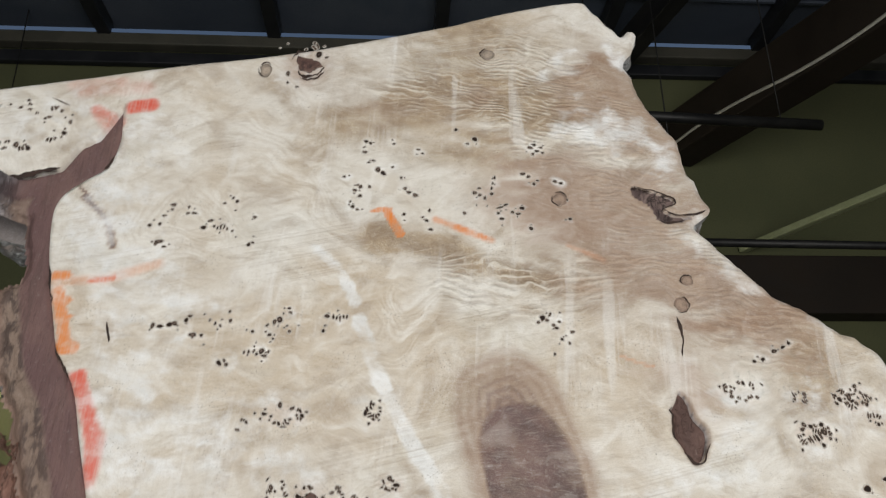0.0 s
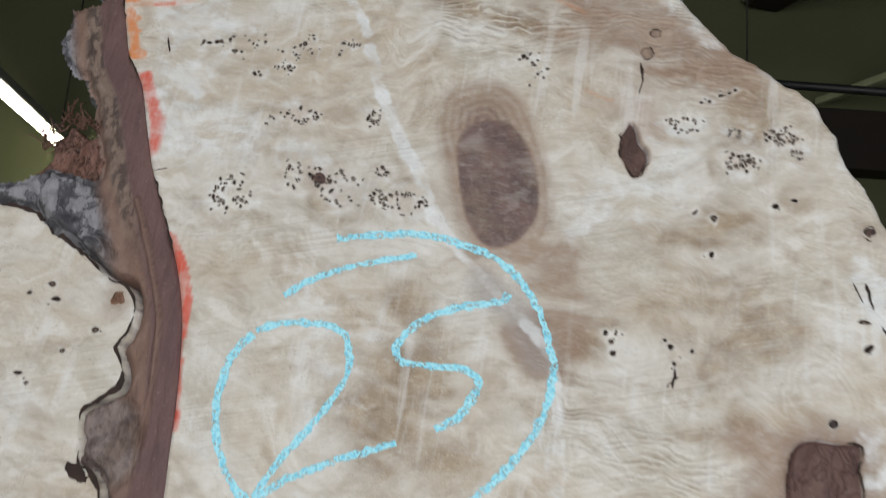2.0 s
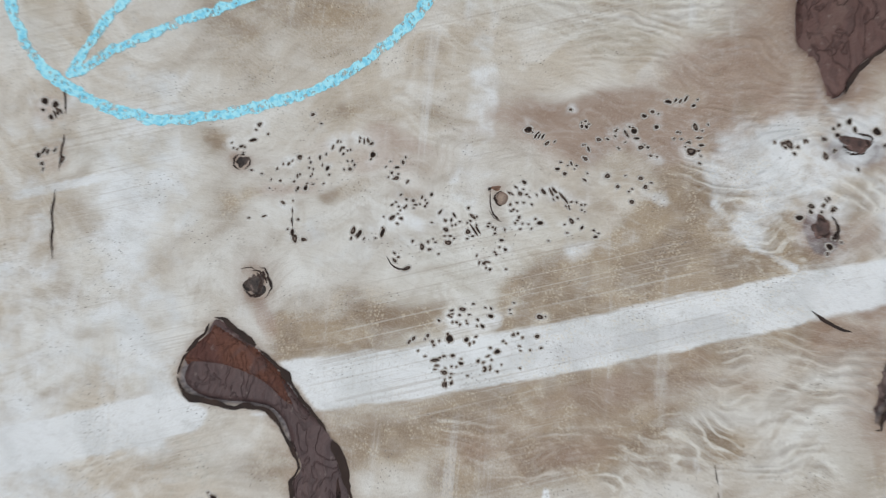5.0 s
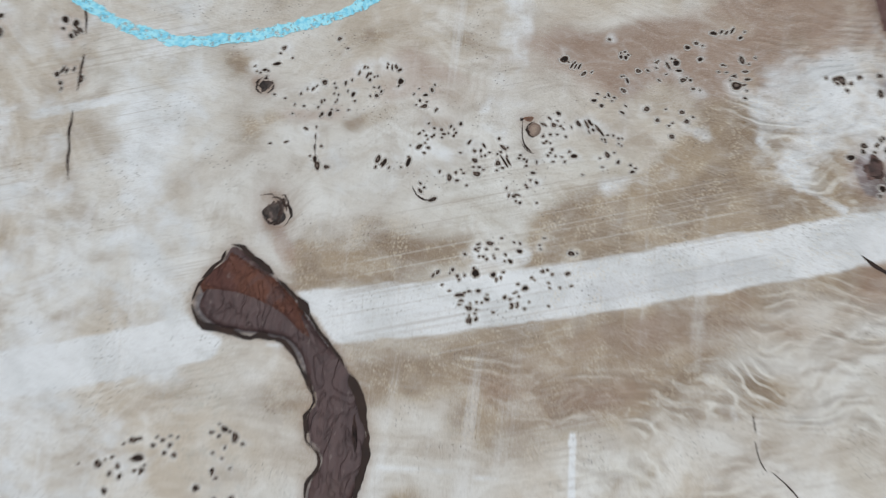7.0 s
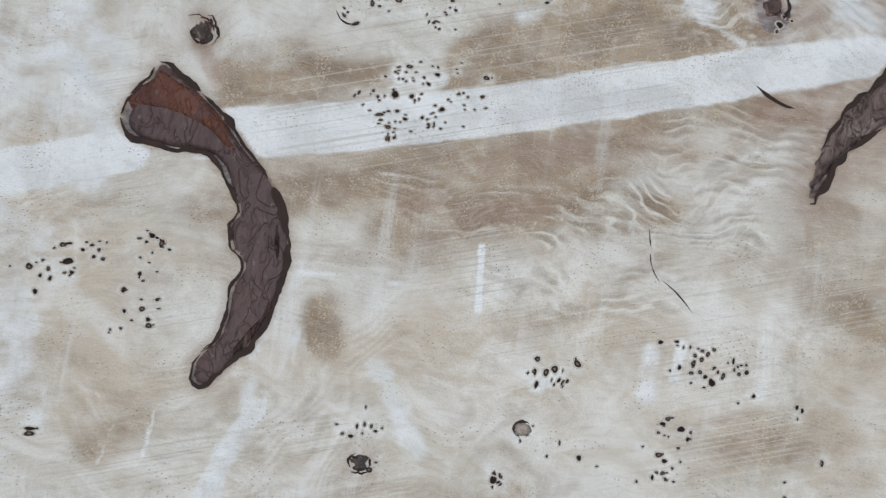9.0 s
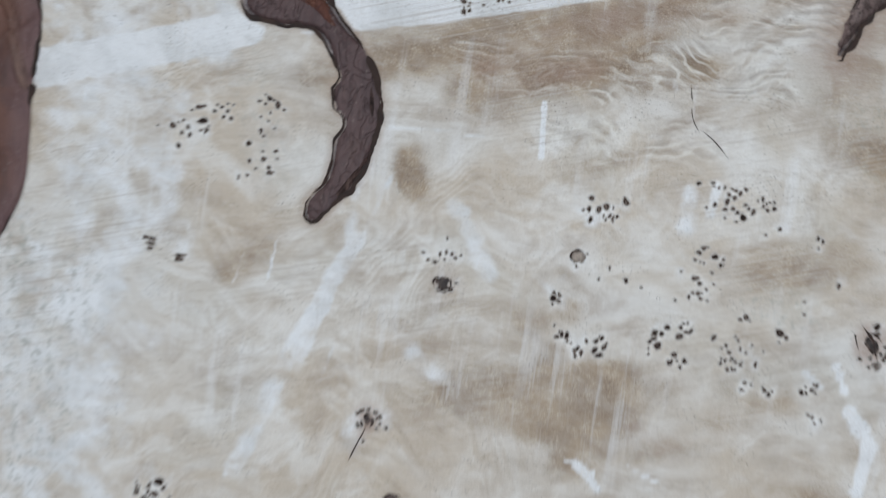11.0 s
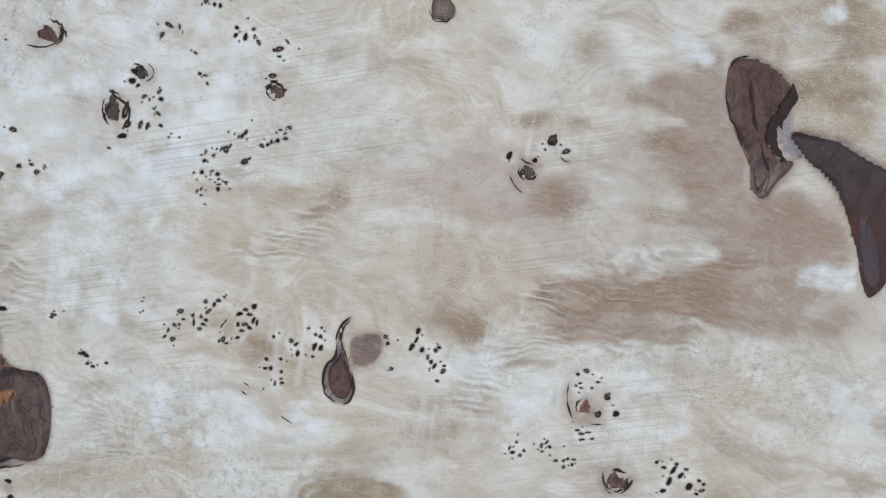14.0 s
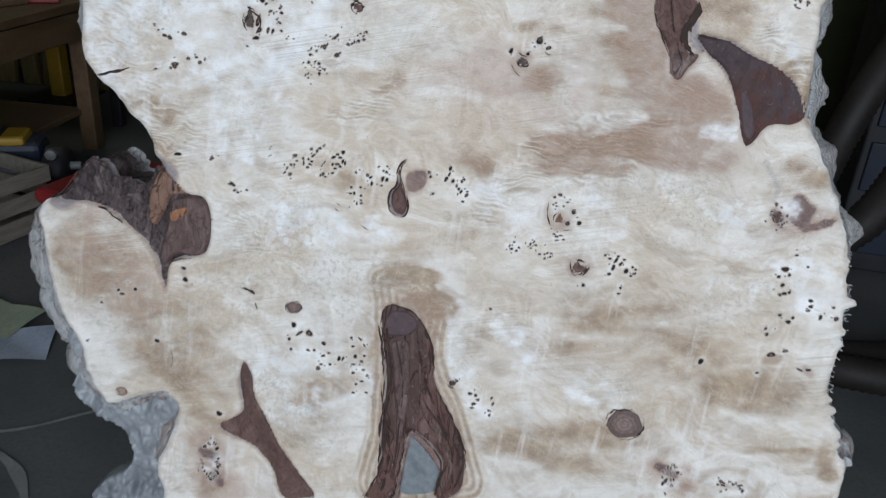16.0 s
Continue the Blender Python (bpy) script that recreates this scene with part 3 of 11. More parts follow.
# ---- the slab: outlines in metres on its face, x along it, z up it ----
EDGE_TOP = [(-0.493, 3.04), (-0.471, 3.048), (-0.368, 3.069), (-0.261, 3.093), (-0.149, 3.114), (-0.05, 3.137), (0.11, 3.183), (0.212, 3.219), (0.317, 3.245)]
EDGE_RIGHT_UPPER = [(0.336, 3.229), (0.354, 3.204), (0.375, 3.174), (0.387, 3.186), (0.397, 3.177), (0.386, 3.142), (0.371, 3.121), (0.375, 3.093), (0.394, 3.035), (0.412, 3.001), (0.424, 2.962), (0.426, 2.929), (0.437, 2.894), (0.444, 2.866), (0.43, 2.852), (0.421, 2.843), (0.438, 2.817), (0.465, 2.789), (0.497, 2.746), (0.545, 2.717), (0.565, 2.693), (0.58, 2.692), (0.619, 2.64), (0.638, 2.58), (0.66, 2.55), (0.656, 2.555), (0.67, 2.511), (0.704, 2.46), (0.708, 2.426), (0.707, 2.383), (0.74, 2.343), (0.757, 2.303), (0.76, 2.255), (0.768, 2.208), (0.775, 2.162), (0.77, 2.143), (0.733, 2.122), (0.692, 2.091), (0.672, 2.081)]
EDGE_RIGHT_MIDDLE = [(0.683, 2.056), (0.713, 2.03), (0.732, 2.015), (0.724, 1.993), (0.738, 1.958), (0.747, 1.938), (0.738, 1.903), (0.762, 1.889), (0.781, 1.883)]
EDGE_RIGHT_LOWER = [(0.749, 1.554), (0.737, 1.516), (0.72, 1.489), (0.707, 1.469), (0.713, 1.406), (0.711, 1.369), (0.707, 1.351), (0.707, 1.322), (0.71, 1.277), (0.712, 1.246), (0.735, 1.218), (0.757, 1.182), (0.779, 1.145), (0.79, 1.115), (0.811, 1.057), (0.823, 0.988), (0.828, 0.924), (0.826, 0.877), (0.827, 0.83), (0.846, 0.774), (0.859, 0.736), (0.883, 0.657)]
EDGE_LEFT_LOWER = [(-0.259, 0.479), (-0.272, 0.534), (-0.255, 0.582), (-0.234, 0.646), (-0.254, 0.684), (-0.306, 0.668), (-0.363, 0.653), (-0.397, 0.704), (-0.41, 0.766), (-0.443, 0.824), (-0.451, 0.863), (-0.462, 0.932), (-0.47, 0.975), (-0.455, 1.006), (-0.428, 1.016), (-0.402, 1.045), (-0.382, 1.073), (-0.367, 1.081), (-0.353, 1.069), (-0.342, 1.051), (-0.306, 1.049), (-0.291, 1.041), (-0.275, 1.049), (-0.264, 1.074), (-0.25, 1.074)]
EDGE_LEFT_MIDDLE = [(-0.26, 1.094), (-0.266, 1.096), (-0.275, 1.135), (-0.306, 1.163), (-0.333, 1.192), (-0.359, 1.213), (-0.381, 1.262), (-0.379, 1.314), (-0.376, 1.362), (-0.329, 1.41), (-0.282, 1.453), (-0.239, 1.497), (-0.221, 1.54), (-0.239, 1.55), (-0.237, 1.565), (-0.253, 1.58), (-0.271, 1.635), (-0.304, 1.669), (-0.357, 1.671), (-0.276, 1.667), (-0.322, 1.684)]
EDGE_LEFT_UPPER = [(-0.39, 2.486), (-0.374, 2.497), (-0.32, 2.483), (-0.325, 2.526), (-0.358, 2.616), (-0.368, 2.638), (-0.391, 2.648), (-0.41, 2.682), (-0.413, 2.738), (-0.383, 2.767), (-0.391, 2.833), (-0.402, 2.847), (-0.454, 2.858), (-0.485, 2.885), (-0.506, 2.904), (-0.535, 2.958), (-0.529, 2.99)]
STRIP_EDGE = [(-0.306, 3.006), (-0.301, 2.958), (-0.309, 2.919), (-0.329, 2.9), (-0.35, 2.88), (-0.359, 2.855), (-0.354, 2.808), (-0.343, 2.76), (-0.327, 2.706), (-0.314, 2.667), (-0.29, 2.629), (-0.271, 2.57), (-0.257, 2.527), (-0.25, 2.507), (-0.223, 2.446), (-0.194, 2.381), (-0.175, 2.318), (-0.166, 2.258), (-0.161, 2.206), (-0.159, 2.162), (-0.156, 2.117), (-0.154, 2.04), (-0.152, 1.965), (-0.149, 1.891), (-0.143, 1.862), (-0.148, 1.798), (-0.148, 1.752), (-0.152, 1.702), (-0.174, 1.652), (-0.198, 1.578), (-0.224, 1.512)]
LOBE_TOP = [(-0.327, 2.998), (-0.33, 2.968), (-0.351, 2.954), (-0.368, 2.919), (-0.414, 2.904), (-0.461, 2.895), (-0.487, 2.887)]
LOBE_MID = [(-0.43, 2.444), (-0.386, 2.437), (-0.342, 2.407), (-0.3, 2.38), (-0.27, 2.356), (-0.248, 2.35), (-0.233, 2.321), (-0.237, 2.291), (-0.245, 2.277), (-0.233, 2.253), (-0.234, 2.226), (-0.265, 2.203), (-0.266, 2.179), (-0.259, 2.142), (-0.246, 2.124), (-0.269, 2.141), (-0.243, 2.134), (-0.227, 2.11), (-0.228, 2.07), (-0.246, 2.03), (-0.28, 1.997), (-0.317, 1.984), (-0.35, 1.994), (-0.378, 2.024), (-0.391, 2.055)]
LOBE_SMALL = [(-0.343, 1.897), (-0.327, 1.895), (-0.314, 1.876), (-0.309, 1.855), (-0.314, 1.833), (-0.332, 1.821)]
OVAL = [(0.159, 2.669), (0.189, 2.667), (0.219, 2.639), (0.24, 2.583), (0.254, 2.529), (0.258, 2.479), (0.245, 2.442), (0.215, 2.428), (0.183, 2.432), (0.159, 2.455), (0.141, 2.491), (0.12, 2.549), (0.106, 2.604), (0.113, 2.648)]
OVAL_CORE = [(0.163, 2.608), (0.196, 2.608), (0.218, 2.581), (0.233, 2.541), (0.239, 2.496), (0.228, 2.462), (0.201, 2.44), (0.177, 2.444), (0.159, 2.473), (0.146, 2.517), (0.139, 2.557), (0.143, 2.591)]
SEED = [(0.358, 2.624), (0.367, 2.616), (0.372, 2.596), (0.382, 2.582), (0.382, 2.569), (0.37, 2.547), (0.359, 2.545), (0.35, 2.561), (0.343, 2.578), (0.347, 2.599), (0.344, 2.602), (0.352, 2.613)]
NOTCH = [(0.347, 2.9), (0.369, 2.895), (0.394, 2.885), (0.4, 2.875), (0.384, 2.866), (0.398, 2.857), (0.425, 2.859), (0.408, 2.849), (0.378, 2.846), (0.366, 2.872), (0.349, 2.884)]
PATCH = [(0.539, 2.222), (0.561, 2.232), (0.597, 2.229), (0.615, 2.226), (0.609, 2.199), (0.61, 2.168), (0.596, 2.149), (0.576, 2.135), (0.56, 2.11), (0.548, 2.111), (0.539, 2.14), (0.525, 2.154), (0.528, 2.193)]
NOTCH_BARK = [(0.638, 2.098), (0.677, 2.091), (0.683, 2.056), (0.713, 2.03), (0.74, 2.015), (0.732, 1.993), (0.745, 1.959), (0.753, 1.938), (0.746, 1.896), (0.722, 1.899), (0.689, 1.92), (0.655, 1.927), (0.621, 1.911), (0.593, 1.889), (0.567, 1.85), (0.574, 1.888), (0.594, 1.924), (0.622, 1.953), (0.64, 1.997), (0.633, 2.032), (0.631, 2.069)]
HORN = [(0.07, 1.929), (0.085, 1.922), (0.105, 1.906), (0.122, 1.89), (0.139, 1.869), (0.159, 1.845), (0.171, 1.821), (0.177, 1.79), (0.171, 1.755), (0.158, 1.724), (0.141, 1.707), (0.124, 1.689), (0.113, 1.693), (0.116, 1.709), (0.13, 1.725), (0.135, 1.744), (0.137, 1.762), (0.145, 1.778), (0.135, 1.793), (0.132, 1.809), (0.139, 1.819), (0.13, 1.837), (0.115, 1.858), (0.095, 1.863), (0.067, 1.866), (0.051, 1.873), (0.044, 1.885), (0.052, 1.905), (0.062, 1.915)]
COMMA = [(0.142, 1.133), (0.135, 1.121), (0.133, 1.109), (0.139, 1.088), (0.145, 1.074), (0.148, 1.056), (0.14, 1.041), (0.127, 1.043), (0.118, 1.056), (0.118, 1.077), (0.128, 1.093), (0.128, 1.111), (0.132, 1.124)]
COMMA_BROWN = [(0.142, 1.107), (0.156, 1.117), (0.173, 1.116), (0.173, 1.098), (0.164, 1.085), (0.146, 1.082)]
VOID_A = [(0.478, 1.405), (0.495, 1.416), (0.519, 1.408), (0.537, 1.394), (0.538, 1.376), (0.528, 1.359), (0.525, 1.341), (0.535, 1.326), (0.551, 1.322), (0.538, 1.302), (0.528, 1.284), (0.513, 1.295), (0.508, 1.319), (0.491, 1.349), (0.48, 1.374)]
VOID_B = [(0.543, 1.35), (0.586, 1.348), (0.616, 1.334), (0.666, 1.311), (0.695, 1.286), (0.709, 1.248), (0.693, 1.236), (0.662, 1.231), (0.64, 1.199), (0.627, 1.215), (0.615, 1.251), (0.59, 1.3), (0.558, 1.325)]
LUMP = [(-0.433, 1.01), (-0.414, 1.033), (-0.4, 1.051), (-0.379, 1.077), (-0.366, 1.085), (-0.349, 1.071), (-0.338, 1.055), (-0.304, 1.053), (-0.291, 1.045), (-0.277, 1.054), (-0.265, 1.078), (-0.247, 1.076), (-0.222, 1.05), (-0.206, 1.042), (-0.181, 1.037), (-0.17, 1.001), (-0.177, 0.952), (-0.202, 0.936), (-0.239, 0.922), (-0.248, 0.876), (-0.257, 0.886), (-0.272, 0.929), (-0.298, 0.965), (-0.332, 0.99), (-0.355, 1.004), (-0.394, 1.008)]
HEART = [(0.121, 0.888), (0.158, 0.89), (0.187, 0.867), (0.205, 0.825), (0.214, 0.766), (0.247, 0.708), (0.273, 0.649), (0.275, 0.584), (0.26, 0.558), (0.231, 0.553), (0.235, 0.622), (0.193, 0.669), (0.174, 0.666), (0.164, 0.589), (0.153, 0.541), (0.108, 0.534), (0.128, 0.584), (0.127, 0.67), (0.129, 0.754), (0.12, 0.834)]
HEART_HALO = [(0.094, 0.947), (0.153, 0.963), (0.2, 0.941), (0.227, 0.886), (0.229, 0.808), (0.275, 0.712), (0.308, 0.565), (0.103, 0.533), (0.106, 0.667), (0.108, 0.792), (0.099, 0.871)]
WEDGE = [(-0.114, 0.763), (-0.098, 0.739), (-0.093, 0.703), (-0.072, 0.663), (-0.046, 0.613), (-0.009, 0.563), (0.018, 0.52), (-0.038, 0.511), (-0.06, 0.566), (-0.096, 0.605), (-0.142, 0.621), (-0.157, 0.638), (-0.132, 0.655), (-0.117, 0.673), (-0.123, 0.72)]
HOLLOW = [(0.179, 0.662), (0.199, 0.649), (0.231, 0.61), (0.236, 0.589), (0.226, 0.552), (0.167, 0.543), (0.17, 0.601), (0.175, 0.64)]
HORN_RED = [(0.068, 1.928), (0.082, 1.921), (0.1, 1.909), (0.118, 1.891), (0.129, 1.875), (0.137, 1.859), (0.124, 1.865), (0.111, 1.877), (0.098, 1.884), (0.081, 1.89), (0.064, 1.893), (0.045, 1.895), (0.046, 1.905), (0.054, 1.913), (0.064, 1.92)]
HORN_BLACK = [(0.163, 1.829), (0.169, 1.817), (0.173, 1.798), (0.173, 1.774), (0.168, 1.754), (0.16, 1.754), (0.16, 1.774), (0.162, 1.797), (0.158, 1.813), (0.171, 1.755), (0.158, 1.724), (0.141, 1.707), (0.134, 1.713), (0.148, 1.732), (0.162, 1.758)]
LUMP_PAD = [(-0.233, 1.032), (-0.193, 1.039), (-0.174, 1.019), (-0.171, 0.992), (-0.179, 0.957), (-0.19, 0.938), (-0.23, 0.936), (-0.252, 0.917), (-0.26, 0.938), (-0.247, 0.983), (-0.241, 1.012)]
LUMP_FIN = [(-0.258, 1.077), (-0.241, 1.069), (-0.222, 1.053), (-0.211, 1.04), (-0.24, 1.032), (-0.254, 1.003), (-0.269, 0.982), (-0.28, 1), (-0.276, 1.038)]
LUMP_ORANGE = [(-0.237, 1.012), (-0.213, 1.022), (-0.206, 1.013), (-0.216, 1.001), (-0.233, 0.991), (-0.242, 0.997)]
VOID_TIP = [(0.51, 1.321), (0.524, 1.33), (0.537, 1.329), (0.551, 1.322), (0.538, 1.302), (0.528, 1.285), (0.514, 1.295)]
GREY_HOLLOW = [(-0.454, 0.802), (-0.425, 0.774), (-0.397, 0.715), (-0.368, 0.665), (-0.305, 0.684), (-0.254, 0.691), (-0.224, 0.647), (-0.245, 0.583), (-0.262, 0.525), (-0.247, 0.457), (-0.409, 0.432), (-0.391, 0.476), (-0.339, 0.518), (-0.345, 0.569), (-0.401, 0.611), (-0.442, 0.649), (-0.43, 0.71), (-0.446, 0.761)]
RED_STUMP = [(-0.43, 2.494), (-0.401, 2.522), (-0.404, 2.549), (-0.388, 2.56), (-0.379, 2.575), (-0.359, 2.562), (-0.351, 2.569), (-0.33, 2.553), (-0.309, 2.5), (-0.292, 2.45), (-0.337, 2.435), (-0.404, 2.42)]

HEART_CAP = [(0.119, 0.861), (0.130, 0.883), (0.153, 0.887), (0.173, 0.878), (0.180, 0.861), (0.166, 0.843), (0.133, 0.837), (0.124, 0.844)]
HEART_BAND = [(0.134, 0.829), (0.166, 0.834), (0.173, 0.780), (0.172, 0.718), (0.169, 0.676), (0.164, 0.632), (0.158, 0.577), (0.150, 0.576), (0.153, 0.652), (0.144, 0.735), (0.139, 0.786)]
HEART_RIDGE = [(0.181, 0.801), (0.191, 0.793), (0.195, 0.742), (0.224, 0.699), (0.252, 0.645), (0.258, 0.603), (0.240, 0.559), (0.233, 0.588), (0.241, 0.622), (0.222, 0.662), (0.195, 0.706), (0.185, 0.751)]
VOID_PURPLE = [(0.613, 1.279), (0.629, 1.276), (0.642, 1.249), (0.648, 1.221), (0.641, 1.207), (0.629, 1.215), (0.618, 1.247)]

stains, clusters, knots, cracks, chalks, single = [], [], [], [], [], []


def stroke(zone, width, soft, amount, pts):
    """A coloured zone along a line on the face: half width, how softly it fades, how strong."""
    stains.append((zone, width, soft, amount, pts))


def eyes(x, z, rx, rz, count, size):
    """A cluster of burl eyes round a place."""
    clusters.append((x, z, rx, rz, count, size))


def pores(*some):
    """Single eyes: place, half length and half breadth in millimetres, and the angle at which each lies."""
    single.extend(some)


def knot(x, z, rx, rz, look_of, turn):
    knots.append((x, z, rx, rz, look_of, turn))


def crack(width, pts):
    cracks.append((width, pts))


def chalk_line(width, pts):
    chalks.append((width, pts))


stroke('brown', 0.019, 0.9, 0.42, [(0.348, 2.068), (0.379, 2.078), (0.415, 2.062)])
stroke('brown', 0.014, 0.9, 0.34, [(0.365, 2.107), (0.411, 2.097), (0.456, 2.081)])
stroke('pink', 0.022, 0.9, 0.45, [(0.156, 2.057), (0.219, 2.048), (0.262, 2.055)])
stroke('pink', 0.015, 0.9, 0.4, [(0.114, 2.035), (0.145, 2.022)])
stroke('tan', 0.016, 0.8, 0.8, [(0.291, 1.863), (0.363, 1.870), (0.447, 1.885)])
stroke('tan', 0.018, 0.8, 0.75, [(0.345, 1.953), (0.395, 1.957), (0.460, 1.961)])
stroke('tan', 0.013, 0.8, 0.75, [(0.149, 1.925), (0.197, 1.928), (0.232, 1.937)])
stroke('tan', 0.015, 0.8, 0.6, [(0.369, 2.036), (0.414, 2.033), (0.455, 2.021)])
stroke('white', 0.012, 0.9, 0.55, [(0.207, 1.998), (0.217, 1.979)])
stroke('white', 0.007, 0.9, 0.5, [(0.398, 2.021), (0.413, 2.015)])
stroke('white', 0.007, 0.9, 0.5, [(0.363, 2.058), (0.381, 2.055)])
stroke('brown', 0.031, 0.9, 0.55, [(0.441, 1.377), (0.442, 1.317), (0.482, 1.278)])
stroke('brown', 0.035, 0.9, 0.5, [(0.528, 1.247), (0.562, 1.207), (0.594, 1.181)])
stroke('brown', 0.022, 0.9, 0.5, [(0.363, 1.152), (0.447, 1.175), (0.526, 1.168)])
stroke('brown', 0.016, 0.9, 0.45, [(0.314, 1.268), (0.341, 1.284)])
stroke('brown', 0.019, 0.9, 0.35, [(0.200, 1.152), (0.246, 1.141)])
stroke('tan', 0.039, 0.9, 0.55, [(0.408, 0.880), (0.490, 0.899), (0.539, 0.921)])
stroke('tan', 0.027, 0.7, 0.7, [(0.106, 0.928), (0.152, 0.950), (0.203, 0.906)])
stroke('white', 0.035, 0.9, 0.55, [(-0.049, 0.993), (0.038, 1.019), (0.102, 1.001)])
stroke('white', 0.023, 0.9, 0.6, [(0.291, 0.891), (0.356, 0.857)])
stroke('white', 0.010, 0.5, 0.85, [(0.163, 1.675), (0.112, 1.570), (0.061, 1.467)])
stroke('brown', 0.018, 0.65, 0.47, [(0.459, 1.408), (0.454, 1.366), (0.477, 1.336)])
stroke('brown', 0.017, 0.65, 0.46, [(0.411, 1.172), (0.462, 1.199), (0.529, 1.222)])
stroke('brown', 0.018, 0.65, 0.46, [(0.504, 1.247), (0.552, 1.284), (0.587, 1.222)])
stroke('tan', 0.031, 0.8, 0.75, [(0.537, 1.454), (0.599, 1.444)])
stroke('tan', 0.021, 0.8, 0.7, [(0.585, 1.407), (0.620, 1.374)])
stroke('tan', 0.041, 0.9, 0.25, [(0.161, 0.992), (0.229, 1.024), (0.277, 1.065)])
stroke('brown', 0.021, 0.9, 0.45, [(0.228, 2.450), (0.271, 2.402), (0.283, 2.319)])
stroke('tan', 0.045, 0.6, 0.7, [(0.067, 3.032), (0.162, 3.051), (0.248, 3.017)])
stroke('tan', 0.034, 0.7, 0.5, [(0.017, 2.828), (0.159, 2.78), (0.298, 2.773)])
stroke('tan', 0.052, 0.8, 0.35, [(-0.039, 2.991), (0.099, 2.973), (0.191, 2.962)])
stroke('brown', 0.057, 0.8, 0.5, [(0.309, 3.087), (0.368, 3.028), (0.383, 2.948)])
stroke('brown', 0.045, 0.8, 0.55, [(0.312, 2.85), (0.353, 2.889), (0.404, 2.875)])
stroke('brown', 0.056, 0.9, 0.45, [(0.361, 2.828), (0.396, 2.764), (0.429, 2.703), (0.487, 2.722)])
stroke('brown', 0.024, 0.8, 0.4, [(0.39, 2.796), (0.373, 2.67)])
stroke('brown', 0.034, 0.8, 0.3, [(0.24, 2.871), (0.303, 2.832), (0.237, 2.81)])
stroke('brown', 0.030, 0.9, 0.5, [(0.319, 2.842), (0.379, 2.855)])
stroke('tan', 0.041, 0.8, 0.5, [(0.41, 2.672), (0.498, 2.708), (0.512, 2.643)])
stroke('brown', 0.031, 0.7, 0.55, [(0.207, 2.442), (0.244, 2.393), (0.263, 2.325), (0.254, 2.277)])
stroke('brown', 0.021, 0.7, 0.5, [(0.161, 2.409), (0.212, 2.348), (0.254, 2.284)])
stroke('grey', 0.027, 0.8, 0.35, [(0.176, 2.388), (0.225, 2.349), (0.254, 2.297)])
stroke('tan', 0.048, 0.9, 0.4, [(0.332, 2.386), (0.401, 2.435), (0.486, 2.486)])
stroke('tan', 0.038, 0.9, 0.4, [(0.313, 2.249), (0.41, 2.27), (0.477, 2.314)])
stroke('brown', 0.041, 0.8, 0.5, [(0.496, 2.215), (0.51, 2.154), (0.482, 2.115)])
stroke('brown', 0.041, 0.9, 0.35, [(0.315, 2.087), (0.388, 2.09), (0.474, 2.115)])
stroke('tan', 0.038, 0.5, 0.9, [(0.32, 1.926), (0.405, 1.973), (0.482, 1.99), (0.475, 2.012)])
stroke('tan', 0.045, 0.8, 0.6, [(0.181, 1.849), (0.323, 1.863), (0.427, 1.882), (0.531, 1.893)])
stroke('brown', 0.031, 0.9, 0.18, [(0.268, 1.846), (0.337, 1.862), (0.38, 1.872)])
stroke('tan', 0.038, 0.9, 0.6, [(0.27, 1.814), (0.356, 1.851), (0.444, 1.856), (0.519, 1.887)])
stroke('tan', 0.034, 0.9, 0.5, [(0.564, 1.832), (0.633, 1.894), (0.684, 1.903)])
stroke('brown', 0.025, 0.9, 0.4, [(0.588, 1.904), (0.639, 1.913)])
stroke('tan', 0.014, 0.95, 0.45, [(-0.23, 1.479), (-0.187, 1.482)])
stroke('brown', 0.014, 0.9, 0.25, [(0.1, 0.929), (0.108, 0.832), (0.116, 0.732)])
stroke('brown', 0.023, 0.9, 0.34, [(0.129, 0.903), (0.175, 0.904), (0.202, 0.864)])
stroke('tan', 0.084, 0.9, 0.4, [(0.324, 0.879), (0.479, 0.918), (0.588, 0.894)])
stroke('tan', 0.050, 0.9, 0.4, [(0.088, 0.81), (0.015, 0.718), (-0.022, 0.649)])
stroke('tan', 0.050, 0.9, 0.35, [(-0.222, 0.831), (-0.183, 0.733), (-0.142, 0.631)])
stroke('brown', 0.028, 1.0, 0.42, [(-0.164, 0.601), (-0.181, 0.559), (-0.164, 0.528)])
stroke('brown', 0.016, 1.0, 0.4, [(0.601, 0.666), (0.619, 0.635)])
stroke('tan', 0.066, 0.9, 0.35, [(0.328, 0.657), (0.436, 0.694), (0.529, 0.687)])
stroke('brown', 0.024, 0.7, 0.5, [(0.711, 1.098), (0.774, 1.105)])
stroke('grey', 0.005, 0.8, 0.4, [(0.672, 1.179), (0.695, 1.139), (0.691, 1.122)])
stroke('white', 0.019, 0.2, 0.98, [(-0.135, 1.818), (-0.021, 1.842), (0.05, 1.86)])
stroke('white', 0.020, 0.16, 1.0, [(0.107, 1.875), (0.222, 1.89), (0.321, 1.907), (0.427, 1.929), (0.51, 1.946)])
stroke('white', 0.019, 0.25, 0.98, [(0.505, 1.946), (0.56, 1.957), (0.615, 1.969)])
stroke('white', 0.008, 0.5, 0.9, [(-0.052, 2.806), (-0.021, 2.775), (-0, 2.729)])
stroke('white', 0.010, 0.5, 0.9, [(0.005, 2.706), (0.028, 2.649), (0.056, 2.589), (0.09, 2.521), (0.108, 2.469)])
